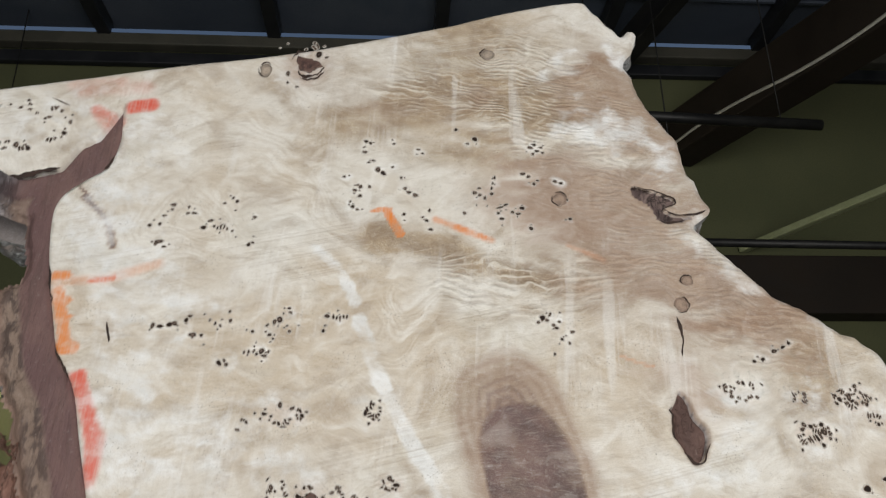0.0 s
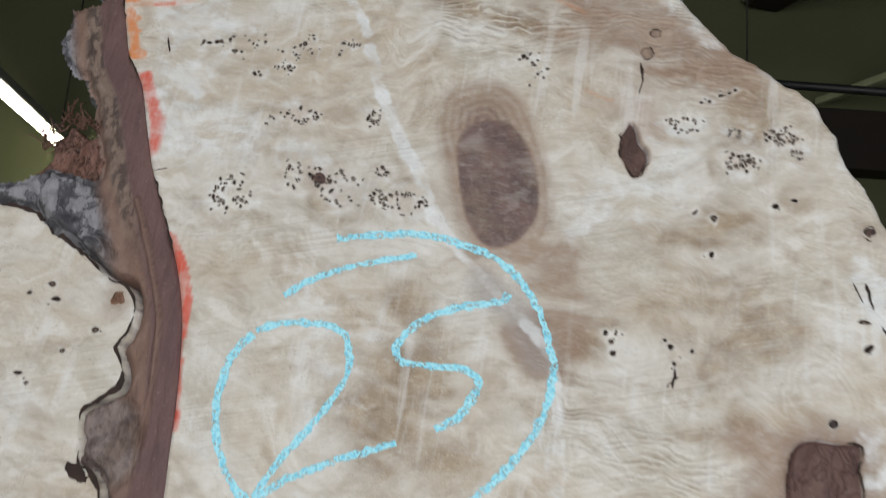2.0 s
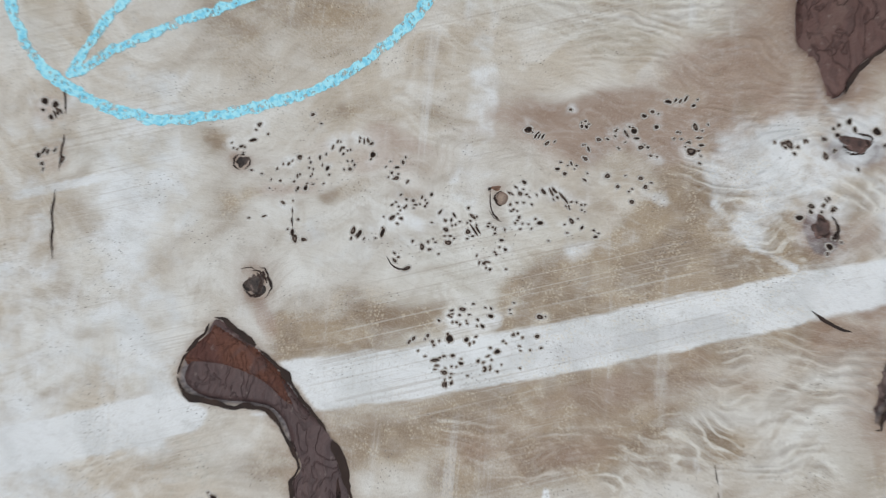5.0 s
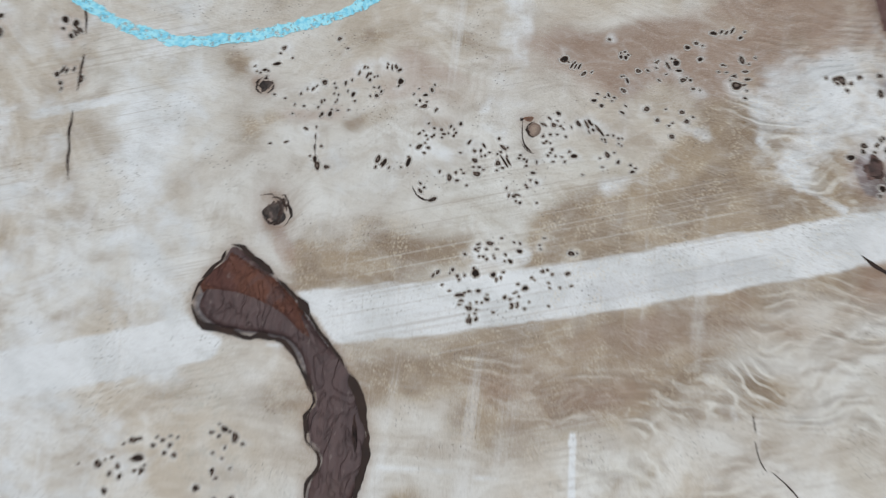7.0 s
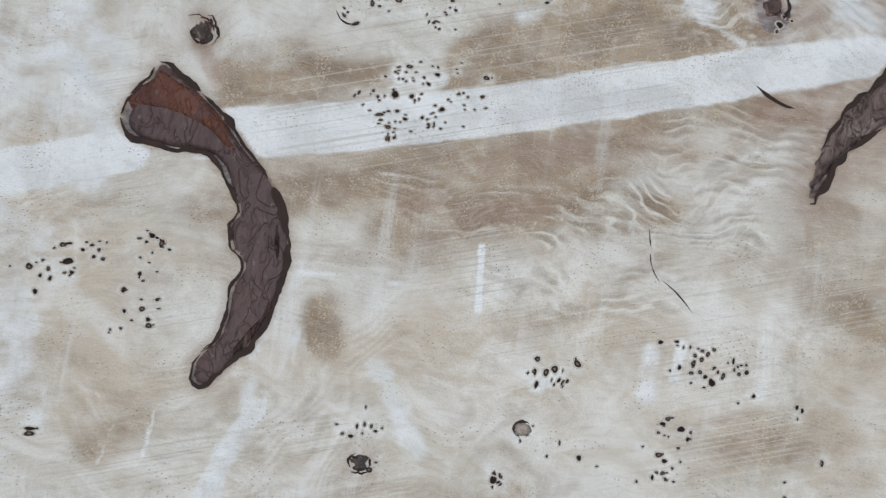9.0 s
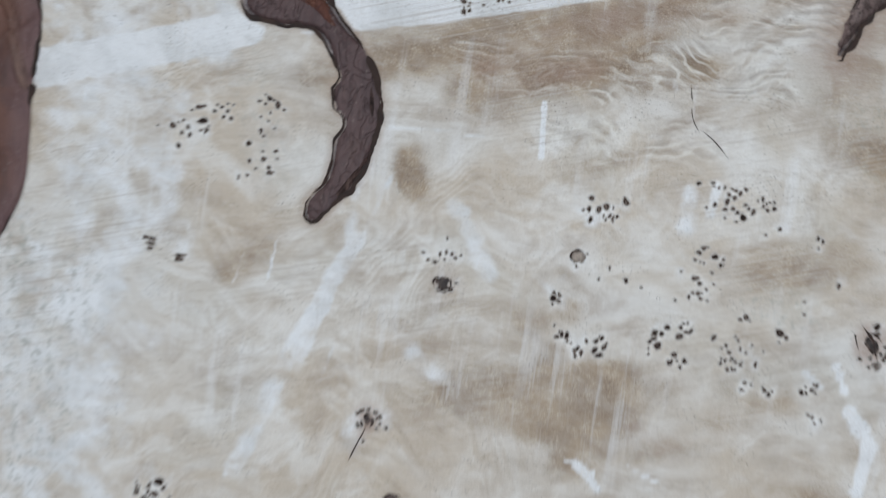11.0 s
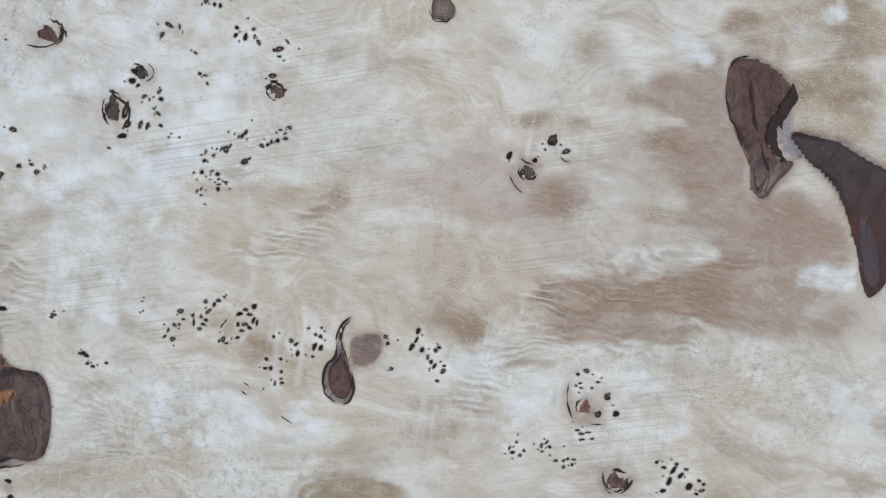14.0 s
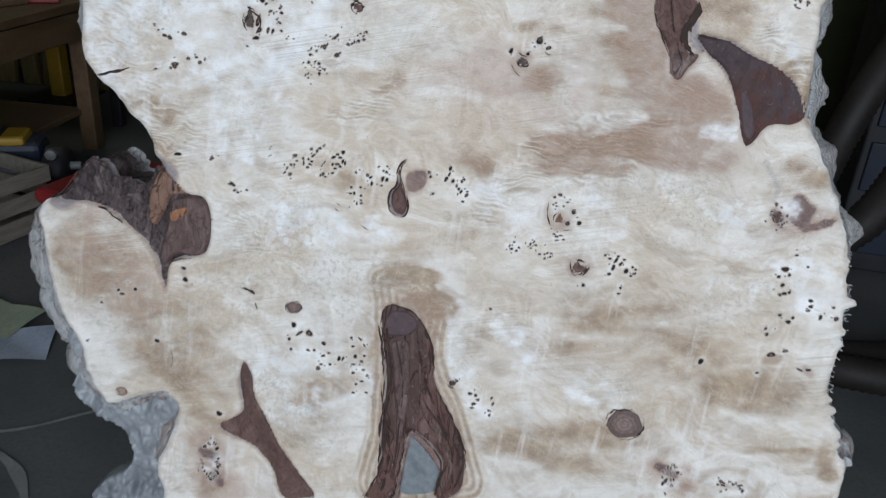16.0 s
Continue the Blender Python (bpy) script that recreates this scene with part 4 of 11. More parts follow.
stroke('white', 0.008, 0.4, 0.7, [(0.088, 2.525), (0.138, 2.436), (0.197, 2.375), (0.253, 2.317), (0.271, 2.272), (0.277, 2.148)])
stroke('white', 0.014, 0.4, 0.5, [(0.27, 2.208), (0.274, 2.108), (0.263, 2.025)])
stroke('white', 0.037, 0.9, 0.6, [(-0.002, 1.956), (-0.019, 1.897), (0.03, 1.928)])
stroke('white', 0.050, 0.9, 0.6, [(-0.288, 2.848), (-0.244, 2.735), (-0.239, 2.592), (-0.204, 2.542)])
stroke('white', 0.034, 0.9, 0.45, [(-0.135, 2.553), (-0.051, 2.551), (-0.013, 2.54)])
stroke('white', 0.028, 0.8, 0.5, [(0.475, 2.078), (0.56, 2.037), (0.623, 2.054)])
stroke('white', 0.034, 0.8, 0.7, [(0.679, 2.329), (0.721, 2.283), (0.741, 2.222), (0.745, 2.146)])
stroke('white', 0.061, 0.9, 0.5, [(-0.306, 1.324), (-0.255, 1.245), (-0.078, 1.252), (-0.113, 1.161)])
stroke('white', 0.045, 0.9, 0.5, [(0.31, 3.002), (0.378, 2.977), (0.389, 2.939)])
stroke('white', 0.050, 0.9, 0.5, [(-0.084, 0.767), (0.073, 0.726)])
stroke('white', 0.049, 0.9, 0.6, [(0.738, 1.004), (0.809, 0.977)])
stroke('white', 0.030, 0.8, 0.5, [(-0.522, 2.998), (-0.43, 3.017), (-0.347, 3.015)])
stroke('white', 0.004, 0.3, 0.8, [(-0.143, 2.012), (-0.069, 2.029), (-0.01, 2.044)])
stroke('red', 0.012, 0.6, 1.0, [(-0.295, 3.02), (-0.272, 3.02)])
stroke('red', 0.010, 0.7, 0.6, [(-0.343, 3.015), (-0.308, 2.993)])
stroke('red', 0.015, 0.8, 0.35, [(-0.375, 3.052), (-0.318, 3.058)])
stroke('orange', 0.009, 0.8, 0.45, [(-0.339, 2.76), (-0.283, 2.764), (-0.227, 2.784)])
stroke('orange', 0.008, 0.5, 0.85, [(-0.33, 2.745), (-0.319, 2.715), (-0.311, 2.676)])
stroke('red', 0.008, 0.6, 0.9, [(-0.284, 2.644), (-0.269, 2.603), (-0.257, 2.571), (-0.254, 2.532)])
stroke('red', 0.006, 0.4, 0.95, [(-0.207, 2.417), (-0.184, 2.375), (-0.173, 2.333), (-0.167, 2.291)])
stroke('red', 0.004, 0.4, 0.8, [(-0.165, 2.265), (-0.162, 2.225), (-0.157, 2.187)])
stroke('red', 0.004, 0.7, 0.8, [(-0.299, 2.761), (-0.274, 2.766)])
stroke('orange', 0.006, 0.3, 1.0, [(0.035, 2.863), (0.041, 2.847), (0.051, 2.826)])
stroke('orange', 0.003, 0.3, 0.9, [(0.018, 2.862), (0.04, 2.864)])
stroke('orange', 0.005, 0.6, 0.8, [(0.123, 2.832), (0.152, 2.817)])
stroke('orange', 0.003, 0.6, 0.5, [(0.296, 2.665), (0.331, 2.655)])
stroke('orange', 0.011, 0.7, 0.5, [(0.739, 2.175), (0.76, 2.162)])
# shadow in a curved groove, painted as a soft brown stroke
stroke('brown', 0.005, 0.6, 0.75, [(-0.326, 2.876), (-0.305, 2.854), (-0.29, 2.83), (-0.283, 2.805)])
stroke('brown', 0.011, 0.7, 0.5, [(-0.311, 2.997), (-0.309, 2.953), (-0.315, 2.923)])
stroke('pink', 0.062, 0.9, 0.5, [(0.219, 2.879), (0.283, 2.848), (0.315, 2.799)])
stroke('brown', 0.052, 0.9, 0.4, [(0.345, 3.124), (0.362, 3.048)])
stroke('brown', 0.045, 0.9, 0.38, [(0.235, 2.908), (0.301, 2.894), (0.327, 2.851)])
stroke('tan', 0.090, 0.9, 0.4, [(0.049, 3.084), (0.162, 3.106), (0.277, 3.106)])
stroke('tan', 0.041, 0.9, 0.45, [(0.138, 2.778), (0.214, 2.767), (0.284, 2.764)])
stroke('pink', 0.082, 0.9, 0.4, [(0.405, 2.781), (0.466, 2.721), (0.39, 2.671)])
stroke('brown', 0.030, 0.9, 0.45, [(0.359, 2.811), (0.404, 2.772), (0.375, 2.715)])
stroke('white', 0.076, 0.9, 0.55, [(-0.3, 2.939), (-0.298, 2.83), (-0.224, 2.737)])
stroke('white', 0.056, 0.9, 0.45, [(-0.241, 2.632), (-0.207, 2.555), (-0.14, 2.584)])
stroke('white', 0.051, 0.9, 0.5, [(0.316, 2.494), (0.381, 2.536), (0.419, 2.592)])
stroke('white', 0.048, 0.9, 0.4, [(-0.033, 2.357), (0.016, 2.292), (0.002, 2.2)])
stroke('tan', 0.053, 0.9, 0.3, [(0.062, 2.253), (0.185, 2.221), (0.101, 2.141)])
stroke('tan', 0.045, 0.9, 0.45, [(0.272, 2.379), (0.29, 2.306), (0.26, 2.273)])
stroke('tan', 0.073, 0.9, 0.35, [(0.367, 2.454), (0.488, 2.394), (0.415, 2.266)])
stroke('white', 0.032, 0.8, 0.6, [(0.686, 2.433), (0.719, 2.333), (0.744, 2.254)])
stroke('white', 0.049, 0.9, 0.6, [(0.624, 2.215), (0.715, 2.19), (0.681, 2.25)])
stroke('white', 0.075, 0.9, 0.62, [(-0.112, 1.981), (-0.082, 1.868), (-0.032, 1.796)])
stroke('white', 0.038, 0.9, 0.45, [(0.489, 2.021), (0.566, 2.039), (0.612, 2.009)])
stroke('white', 0.096, 0.9, 0.65, [(-0.129, 1.592), (-0.127, 1.479), (-0.075, 1.395)])
stroke('white', 0.079, 0.9, 0.6, [(-0.318, 1.365), (-0.292, 1.257), (-0.149, 1.259)])
stroke('white', 0.066, 0.9, 0.5, [(0.002, 0.798), (0.071, 0.767), (-0.024, 0.712)])
stroke('white', 0.035, 0.9, 0.6, [(0.232, 0.887), (0.238, 0.809), (0.294, 0.715)])
stroke('pink', 0.070, 0.9, 0.4, [(-0.366, 0.971), (-0.309, 0.92), (-0.342, 0.816)])
stroke('mould', 0.049, 0.9, 0.9, [(-0.164, 1.639), (-0.164, 1.543)])
stroke('mould', 0.041, 0.9, 0.9, [(-0.286, 1.449), (-0.243, 1.407), (-0.15, 1.455)])
stroke('mould', 0.041, 0.9, 0.6, [(-0.284, 1.278), (-0.208, 1.372)])
stroke('mould', 0.070, 0.9, 0.7, [(-0.193, 0.834), (-0.125, 0.922), (-0.033, 0.989)])
stroke('mould', 0.061, 0.9, 0.6, [(0.624, 0.936), (0.681, 0.998)])
stroke('mould', 0.060, 0.9, 0.8, [(-0.073, 0.706), (0.018, 0.654)])
stroke('mould', 0.041, 0.9, 0.7, [(-0.118, 0.899), (-0.033, 0.924), (0.066, 0.877)])
stroke('mould', 0.031, 0.9, 0.6, [(0.482, 1.116), (0.525, 1.107)])
stroke('mould', 0.038, 0.9, 0.5, [(0.602, 1.794), (0.636, 1.74)])
stroke('mould', 0.034, 0.9, 0.4, [(0.051, 1.82), (0.081, 1.742)])
stroke('mould', 0.038, 0.9, 0.4, [(0.417, 2.63), (0.541, 2.651)])
stroke('brown', 0.034, 0.8, 0.5, [(0.29, 3.052), (0.32, 3.023)])
stroke('brown', 0.028, 0.8, 0.5, [(0.364, 3.07), (0.358, 3.011)])
stroke('white', 0.022, 0.8, 0.75, [(0.277, 2.979), (0.325, 2.993), (0.386, 2.973)])
stroke('brown', 0.019, 0.9, 0.5, [(0.345, 2.88), (0.379, 2.855)])
stroke('brown', 0.041, 0.9, 0.5, [(0.371, 2.795), (0.43, 2.758), (0.449, 2.705)])
stroke('white', 0.021, 0.9, 0.45, [(0.397, 2.822), (0.438, 2.808), (0.467, 2.769)])
stroke('brown', 0.041, 0.9, 0.3, [(0.162, 3.062), (0.098, 3.024), (0.019, 3.049)])
stroke('white', 0.024, 0.8, 0.6, [(0.251, 3.081), (0.295, 3.119)])
stroke('white', 0.020, 0.8, 0.7, [(0.356, 3.148), (0.364, 3.103)])
stroke('brown', 0.017, 0.8, 0.5, [(0.555, 2.068), (0.584, 2.067)])
stroke('brown', 0.015, 0.8, 0.45, [(0.532, 2.006), (0.541, 1.992)])
stroke('white', 0.025, 0.8, 0.75, [(0.466, 2.051), (0.519, 2.079), (0.62, 2.084)])
stroke('white', 0.022, 0.8, 0.7, [(0.473, 1.997), (0.514, 2.036), (0.59, 2.028)])
stroke('brown', 0.017, 0.9, 0.4, [(0.544, 1.917), (0.579, 1.896), (0.568, 1.86)])
stroke('brown', 0.025, 0.9, 0.3, [(0.481, 1.885), (0.538, 1.905)])
stroke('brown', 0.025, 0.9, 0.3, [(0.578, 1.997), (0.619, 2.011)])
stroke('tan', 0.024, 0.6, 0.8, [(-0.227, 1.481), (-0.191, 1.481)])
stroke('red', 0.010, 0.9, 0.75, [(-0.29, 2.64), (-0.27, 2.603), (-0.253, 2.571), (-0.252, 2.534)])
stroke('orange', 0.006, 0.6, 0.9, [(-0.338, 2.767), (-0.324, 2.768)])
stroke('orange', 0.005, 0.6, 0.8, [(-0.331, 2.735), (-0.315, 2.736)])
stroke('orange', 0.004, 0.6, 0.8, [(-0.327, 2.714), (-0.31, 2.715)])
stroke('orange', 0.008, 0.6, 0.9, [(-0.318, 2.677), (-0.302, 2.678)])
stroke('pink', 0.053, 0.9, 0.5, [(0.19, 2.913), (0.262, 2.873), (0.327, 2.851)])
stroke('brown', 0.053, 0.9, 0.3, [(0.257, 2.9), (0.315, 2.877), (0.337, 2.809)])
stroke('brown', 0.045, 0.9, 0.3, [(0.283, 2.756), (0.345, 2.752)])
stroke('rim', 0.016, 0.5, 1.0, [(0.722, 1.396), (0.73, 1.351), (0.736, 1.298), (0.765, 1.229), (0.787, 1.157)])
stroke('rim', 0.017, 0.5, 1.0, [(-0.484, 0.959), (-0.482, 0.89), (-0.468, 0.831), (-0.454, 0.771), (-0.441, 0.709), (-0.421, 0.636)])
stroke('rim', 0.011, 0.5, 1.0, [(0.887, 0.72), (0.903, 0.661)])
stroke('rim', 0.016, 0.5, 0.9, [(-0.377, 1.377), (-0.353, 1.402), (-0.322, 1.428)])
stroke('rim', 0.013, 0.5, 0.8, [(-0.399, 0.661), (-0.348, 0.629), (-0.244, 0.66)])
stroke('rim', 0.007, 0.5, 0.7, [(0.756, 2.33), (0.77, 2.271), (0.775, 2.221), (0.776, 2.163)])
stroke('brown', 0.012, 0.5, 0.85, [(0.728, 1.13), (0.742, 1.117), (0.738, 1.103)])
stroke('brown', 0.007, 0.6, 0.75, [(0.745, 1.093), (0.775, 1.103)])
stroke('pink', 0.024, 0.9, 0.5, [(0.719, 1.099), (0.774, 1.105)])
stroke('brown', 0.008, 0.7, 0.6, [(0.727, 0.885), (0.737, 0.883)])
stroke('brown', 0.007, 0.7, 0.6, [(0.78, 0.871), (0.794, 0.865)])
stroke('brown', 0.022, 0.9, 0.5, [(-0.183, 0.581), (-0.167, 0.539)])
stroke('brown', 0.009, 0.7, 0.6, [(-0.22, 0.915), (-0.216, 0.891)])
stroke('tan', 0.050, 0.9, 0.5, [(-0.387, 0.95), (-0.35, 0.875), (-0.292, 0.822)])
stroke('tan', 0.040, 0.9, 0.5, [(-0.213, 0.75), (-0.223, 0.685), (-0.173, 0.649)])
stroke('grey', 0.005, 0.8, 0.3, [(-0.22, 1.112), (-0.201, 1.111)])
stroke('mould', 0.040, 0.9, 0.9, [(-0.34, 0.887), (-0.291, 0.862), (-0.282, 0.793)])
stroke('mould', 0.049, 0.9, 0.7, [(-0.271, 1.473), (-0.214, 1.464), (-0.121, 1.495)])
stroke('white', 0.057, 0.9, 0.6, [(-0.352, 1.301), (-0.298, 1.244), (-0.321, 1.21)])
stroke('tan', 0.021, 0.9, 0.5, [(-0.33, 1.367), (-0.317, 1.345)])
stroke('tan', 0.024, 0.9, 0.5, [(-0.265, 1.185), (-0.243, 1.156)])
stroke('brown', 0.012, 0.5, 0.95, [(0.175, 0.669), (0.166, 0.601), (0.161, 0.542)])
stroke('brown', 0.012, 0.5, 0.95, [(0.191, 0.671), (0.219, 0.646), (0.246, 0.602), (0.245, 0.556)])
stroke('ripple', 0.073, 0.9, 1.0, [(0.228, 3.101), (0.317, 2.992), (0.345, 2.88), (0.412, 2.781), (0.466, 2.721)])
stroke('ripple', 0.045, 0.9, 0.8, [(0.05, 3.062), (0.161, 3.03), (0.237, 2.966)])
stroke('ripple', 0.048, 0.9, 0.8, [(0.124, 2.761), (0.227, 2.752), (0.314, 2.791)])
stroke('ripple', 0.056, 0.9, 1.0, [(0.484, 2.058), (0.578, 2.07), (0.59, 1.997), (0.508, 2.005)])
stroke('ripple', 0.037, 0.9, 0.9, [(0.464, 1.878), (0.539, 1.894), (0.59, 1.908)])
stroke('ripple', 0.060, 0.9, 0.6, [(0.295, 2.241), (0.386, 2.181), (0.481, 2.153)])
stroke('ripple', 0.070, 0.9, 0.6, [(-0.336, 1.319), (-0.277, 1.167), (-0.224, 1.126)])
stroke('red', 0.018, 0.95, 0.35, [(-0.365, 3.043), (-0.286, 3.052)])
stroke('red', 0.013, 0.9, 0.5, [(-0.338, 3.01), (-0.312, 2.977)])
stroke('orange', 0.006, 0.9, 0.6, [(0.098, 2.843), (0.138, 2.824), (0.159, 2.813)])
stroke('orange', 0.006, 0.95, 0.4, [(0.251, 2.811), (0.293, 2.789)])
stroke('brown', 0.007, 0.4, 0.95, [(0.534, 1.372), (0.533, 1.355), (0.541, 1.338), (0.552, 1.333)])
stroke('grey', 0.007, 0.5, 0.9, [(0.536, 1.364), (0.536, 1.349), (0.548, 1.334)])
# three strokes darken the lower left lobe, for its shade as well as mould
stroke('mould', 0.049, 0.9, 0.9, [(-0.373, 0.976), (-0.38, 0.855), (-0.259, 0.816)])
stroke('tan', 0.053, 0.9, 0.6, [(-0.393, 0.923), (-0.344, 0.859), (-0.278, 0.759)])
stroke('brown', 0.035, 0.9, 0.25, [(-0.376, 0.925), (-0.338, 0.806)])
stroke('mould', 0.057, 0.9, 0.7, [(-0.189, 0.945), (-0.139, 0.917), (-0.073, 0.958)])
stroke('tan', 0.041, 0.9, 0.5, [(-0.252, 1.086), (-0.292, 1.115), (-0.299, 1.161)])
stroke('tan', 0.0184, .7, .8, [(0.134, 1.923), (0.173, 1.931), (0.215, 1.928)])
stroke('tan', 0.0134, 0.95, 0.45, [(0.232, 1.940), (0.247, 1.932)])
stroke('tan', 0.0223, .6, .9, [(0.339, 1.947), (0.396, 1.960), (0.461, 1.974)])
stroke('tan', 0.0133, 0.95, 0.45, [(0.359, 1.933), (0.409, 1.942), (0.459, 1.952)])
stroke('tan', 0.0135, 0.95, 0.45, [(0.391, 1.990), (0.426, 1.984), (0.462, 1.991)])
stroke('tan', 0.0092, 0.95, 0.45, [(0.408, 2.043), (0.435, 2.043), (0.457, 2.049)])
stroke('white', 0.0078, 0.9, 0.62, [(0.337, 1.973), (0.355, 1.975)])
stroke('white', 0.0091, 0.9, 0.62, [(0.401, 2.019), (0.413, 2.016)])
stroke('white', 0.0105, 0.9, 0.62, [(0.366, 2.062), (0.375, 2.055)])
stroke('white', 0.0078, 0.9, 0.62, [(0.367, 1.984), (0.385, 1.987)])
stroke('pink', 0.0217, .8, .8, [(0.312, 2.087), (0.348, 2.062), (0.383, 2.084), (0.432, 2.097), (0.466, 2.091)])
stroke('brown', 0.0170, .9, .40, [(0.339, 2.084), (0.354, 2.055)])
stroke('brown', 0.0217, .9, .50, [(0.386, 2.091), (0.423, 2.104), (0.453, 2.091)])
stroke('brown', 0.0093, .9, .45, [(0.428, 2.081), (0.460, 2.098)])
stroke('pink', 0.0187, .9, .6, [(0.200, 2.074), (0.250, 2.061), (0.293, 2.090)])
stroke('tan', 0.0173, .9, .55, [(0.168, 2.097), (0.218, 2.093), (0.262, 2.103)])
stroke('brown', 0.0124, .9, .25, [(0.274, 2.084), (0.293, 2.064)])
stroke('tan', 0.0123, 0.95, 0.45, [(0.096, 2.019), (0.123, 2.032), (0.145, 2.029)])
stroke('pink', 0.0092, .8, .8, [(0.114, 2.022), (0.145, 2.022)])
stroke('tan', 0.0080, 0.95, 0.45, [(0.155, 2.010), (0.170, 2.022), (0.182, 2.032)])
stroke('brown', 0.0080, .9, .30, [(0.207, 2.020), (0.228, 2.023)])
stroke('tan', 0.0116, 0.95, 0.45, [(0.204, 1.859), (0.248, 1.868), (0.291, 1.874)])
stroke('tan', 0.0159, 0.95, 0.45, [(0.314, 1.869), (0.378, 1.881), (0.455, 1.894)])
stroke('brown', 0.0102, .9, .25, [(0.320, 1.875), (0.378, 1.884), (0.436, 1.896)])
stroke('grey', 0.0070, .9, .22, [(0.335, 1.904), (0.394, 1.916), (0.455, 1.928)])
stroke('grey', 0.0059, .9, .16, [(0.163, 1.878), (0.221, 1.888)])
stroke('pink', 0.0078, .9, .6, [(0.107, 1.936), (0.119, 1.921)])
stroke('grey', 0.0078, .9, .16, [(0.104, 1.933), (0.119, 1.921)])
stroke('white', 0.0335, .9, .75, [(0.012, 2.096), (0.012, 2.018), (0.012, 1.938), (0.017, 1.850)])
stroke('white', 0.0182, .9, .6, [(0.141, 1.982), (0.177, 1.976)])
stroke('white', 0.0121, 0.9, 0.62, [(0.201, 1.988), (0.220, 1.989)])
stroke('white', 0.0089, .8, .6, [(0.250, 1.929), (0.274, 1.932)])
stroke('tan', 0.0217, .9, .35, [(0.062, 2.060), (0.078, 2.009)])
stroke('white', 0.0123, .9, .55, [(0.262, 2.068), (0.271, 2.026)])
stroke('white', 0.0466, .9, .75, [(-0.072, 1.819), (-0.069, 1.674), (-0.083, 1.544), (-0.087, 1.434)])
stroke('white', 0.0308, .9, .55, [(-0.019, 1.821), (-0.015, 1.667)])
stroke('tan', 0.0223, .8, .7, [(0.262, 1.847), (0.318, 1.830), (0.366, 1.841)])
stroke('brown', 0.0173, .9, .35, [(0.278, 1.828), (0.318, 1.825), (0.361, 1.846)])
stroke('tan', 0.0220, .8, .75, [(0.380, 1.847), (0.423, 1.853), (0.458, 1.835)])
stroke('tan', 0.0170, 0.95, 0.45, [(0.461, 1.869), (0.510, 1.847), (0.551, 1.854)])
stroke('brown', 0.0165, .9, .35, [(0.413, 1.868), (0.460, 1.879), (0.517, 1.876)])
stroke('tan', 0.0288, .9, .6, [(0.573, 1.806), (0.603, 1.760)])
stroke('brown', 0.0192, .9, .4, [(0.575, 1.845), (0.599, 1.827)])
stroke('ripple', 0.0198, .8, 1.0, [(0.253, 1.842), (0.313, 1.829), (0.366, 1.836)])
stroke('ripple', 0.0244, .8, 1.0, [(0.377, 1.822), (0.424, 1.844), (0.462, 1.840), (0.511, 1.828)])
stroke('ripple', 0.0245, .8, .7, [(0.341, 1.776), (0.389, 1.774), (0.461, 1.777)])
stroke('tan', 0.0130, 0.95, 0.45, [(0.211, 1.745), (0.222, 1.721)])
stroke('tan', 0.0303, .9, .4, [(0.106, 1.836), (0.133, 1.812)])
stroke('tan', 0.0152, .9, .5, [(0.105, 1.841), (0.132, 1.832)])
stroke('brown', 0.0061, .8, .4, [(0.123, 1.844), (0.132, 1.835)])
stroke('tan', 0.0589, .95, .42, [(0.256, 1.522), (0.354, 1.540), (0.451, 1.537), (0.546, 1.534)])
stroke('tan', 0.0342, .9, .45, [(0.357, 1.485), (0.454, 1.498), (0.548, 1.515)])
stroke('brown', 0.0147, .9, .35, [(0.423, 1.525), (0.453, 1.512), (0.468, 1.489)])
stroke('tan', 0.0290, .9, .45, [(0.515, 1.668), (0.575, 1.681)])
stroke('tan', 0.0198, .9, .4, [(0.315, 1.616), (0.349, 1.628)])
stroke('grey', 0.0153, .9, .12, [(0.049, 1.558), (0.077, 1.529)])
stroke('white', 0.0061, .8, .8, [(0.173, 1.733), (0.143, 1.635), (0.111, 1.573)])
stroke('white', 0.0036, .6, .85, [(0.147, 1.651), (0.106, 1.562), (0.055, 1.461)])
stroke('white', 0.0030, .6, .7, [(0.189, 1.729), (0.166, 1.677), (0.140, 1.605)])
stroke('white', 0.0015, .5, .7, [(0.063, 1.671), (0.048, 1.625)])
stroke('white', 0.0015, .5, .6, [(0.092, 1.673), (0.084, 1.632)])
stroke('white', 0.0015, .5, .6, [(0.147, 1.575), (0.140, 1.554)])
stroke('white', 0.0100, .8, .7, [(0.256, 1.702), (0.273, 1.653)])
stroke('white', 0.0120, .8, .7, [(0.213, 1.569), (0.234, 1.551)])
stroke('white', 0.0078, .8, .8, [(0.459, 1.730), (0.459, 1.699)])
stroke('white', 0.0044, .5, .9, [(0.472, 1.738), (0.465, 1.714)])
stroke('white', 0.0025, .4, .97, [(0.322, 1.805), (0.322, 1.755)])
stroke('white', 0.0020, .4, .9, [(0.186, 1.775), (0.227, 1.773), (0.272, 1.772)])
stroke('white', 0.0024, .6, .8, [(0.432, 1.829), (0.435, 1.820)])
stroke('white', 0.0067, .4, .97, [(0.592, 1.552), (0.612, 1.525)])
stroke('white', 0.0062, .4, .97, [(0.610, 1.520), (0.603, 1.486)])
stroke('white', 0.0038, .4, .97, [(0.578, 1.590), (0.587, 1.566)])
stroke('white', 0.0039, .5, .95, [(0.553, 1.583), (0.565, 1.570)])
stroke('white', 0.0049, .6, .9, [(0.367, 1.491), (0.388, 1.468)])
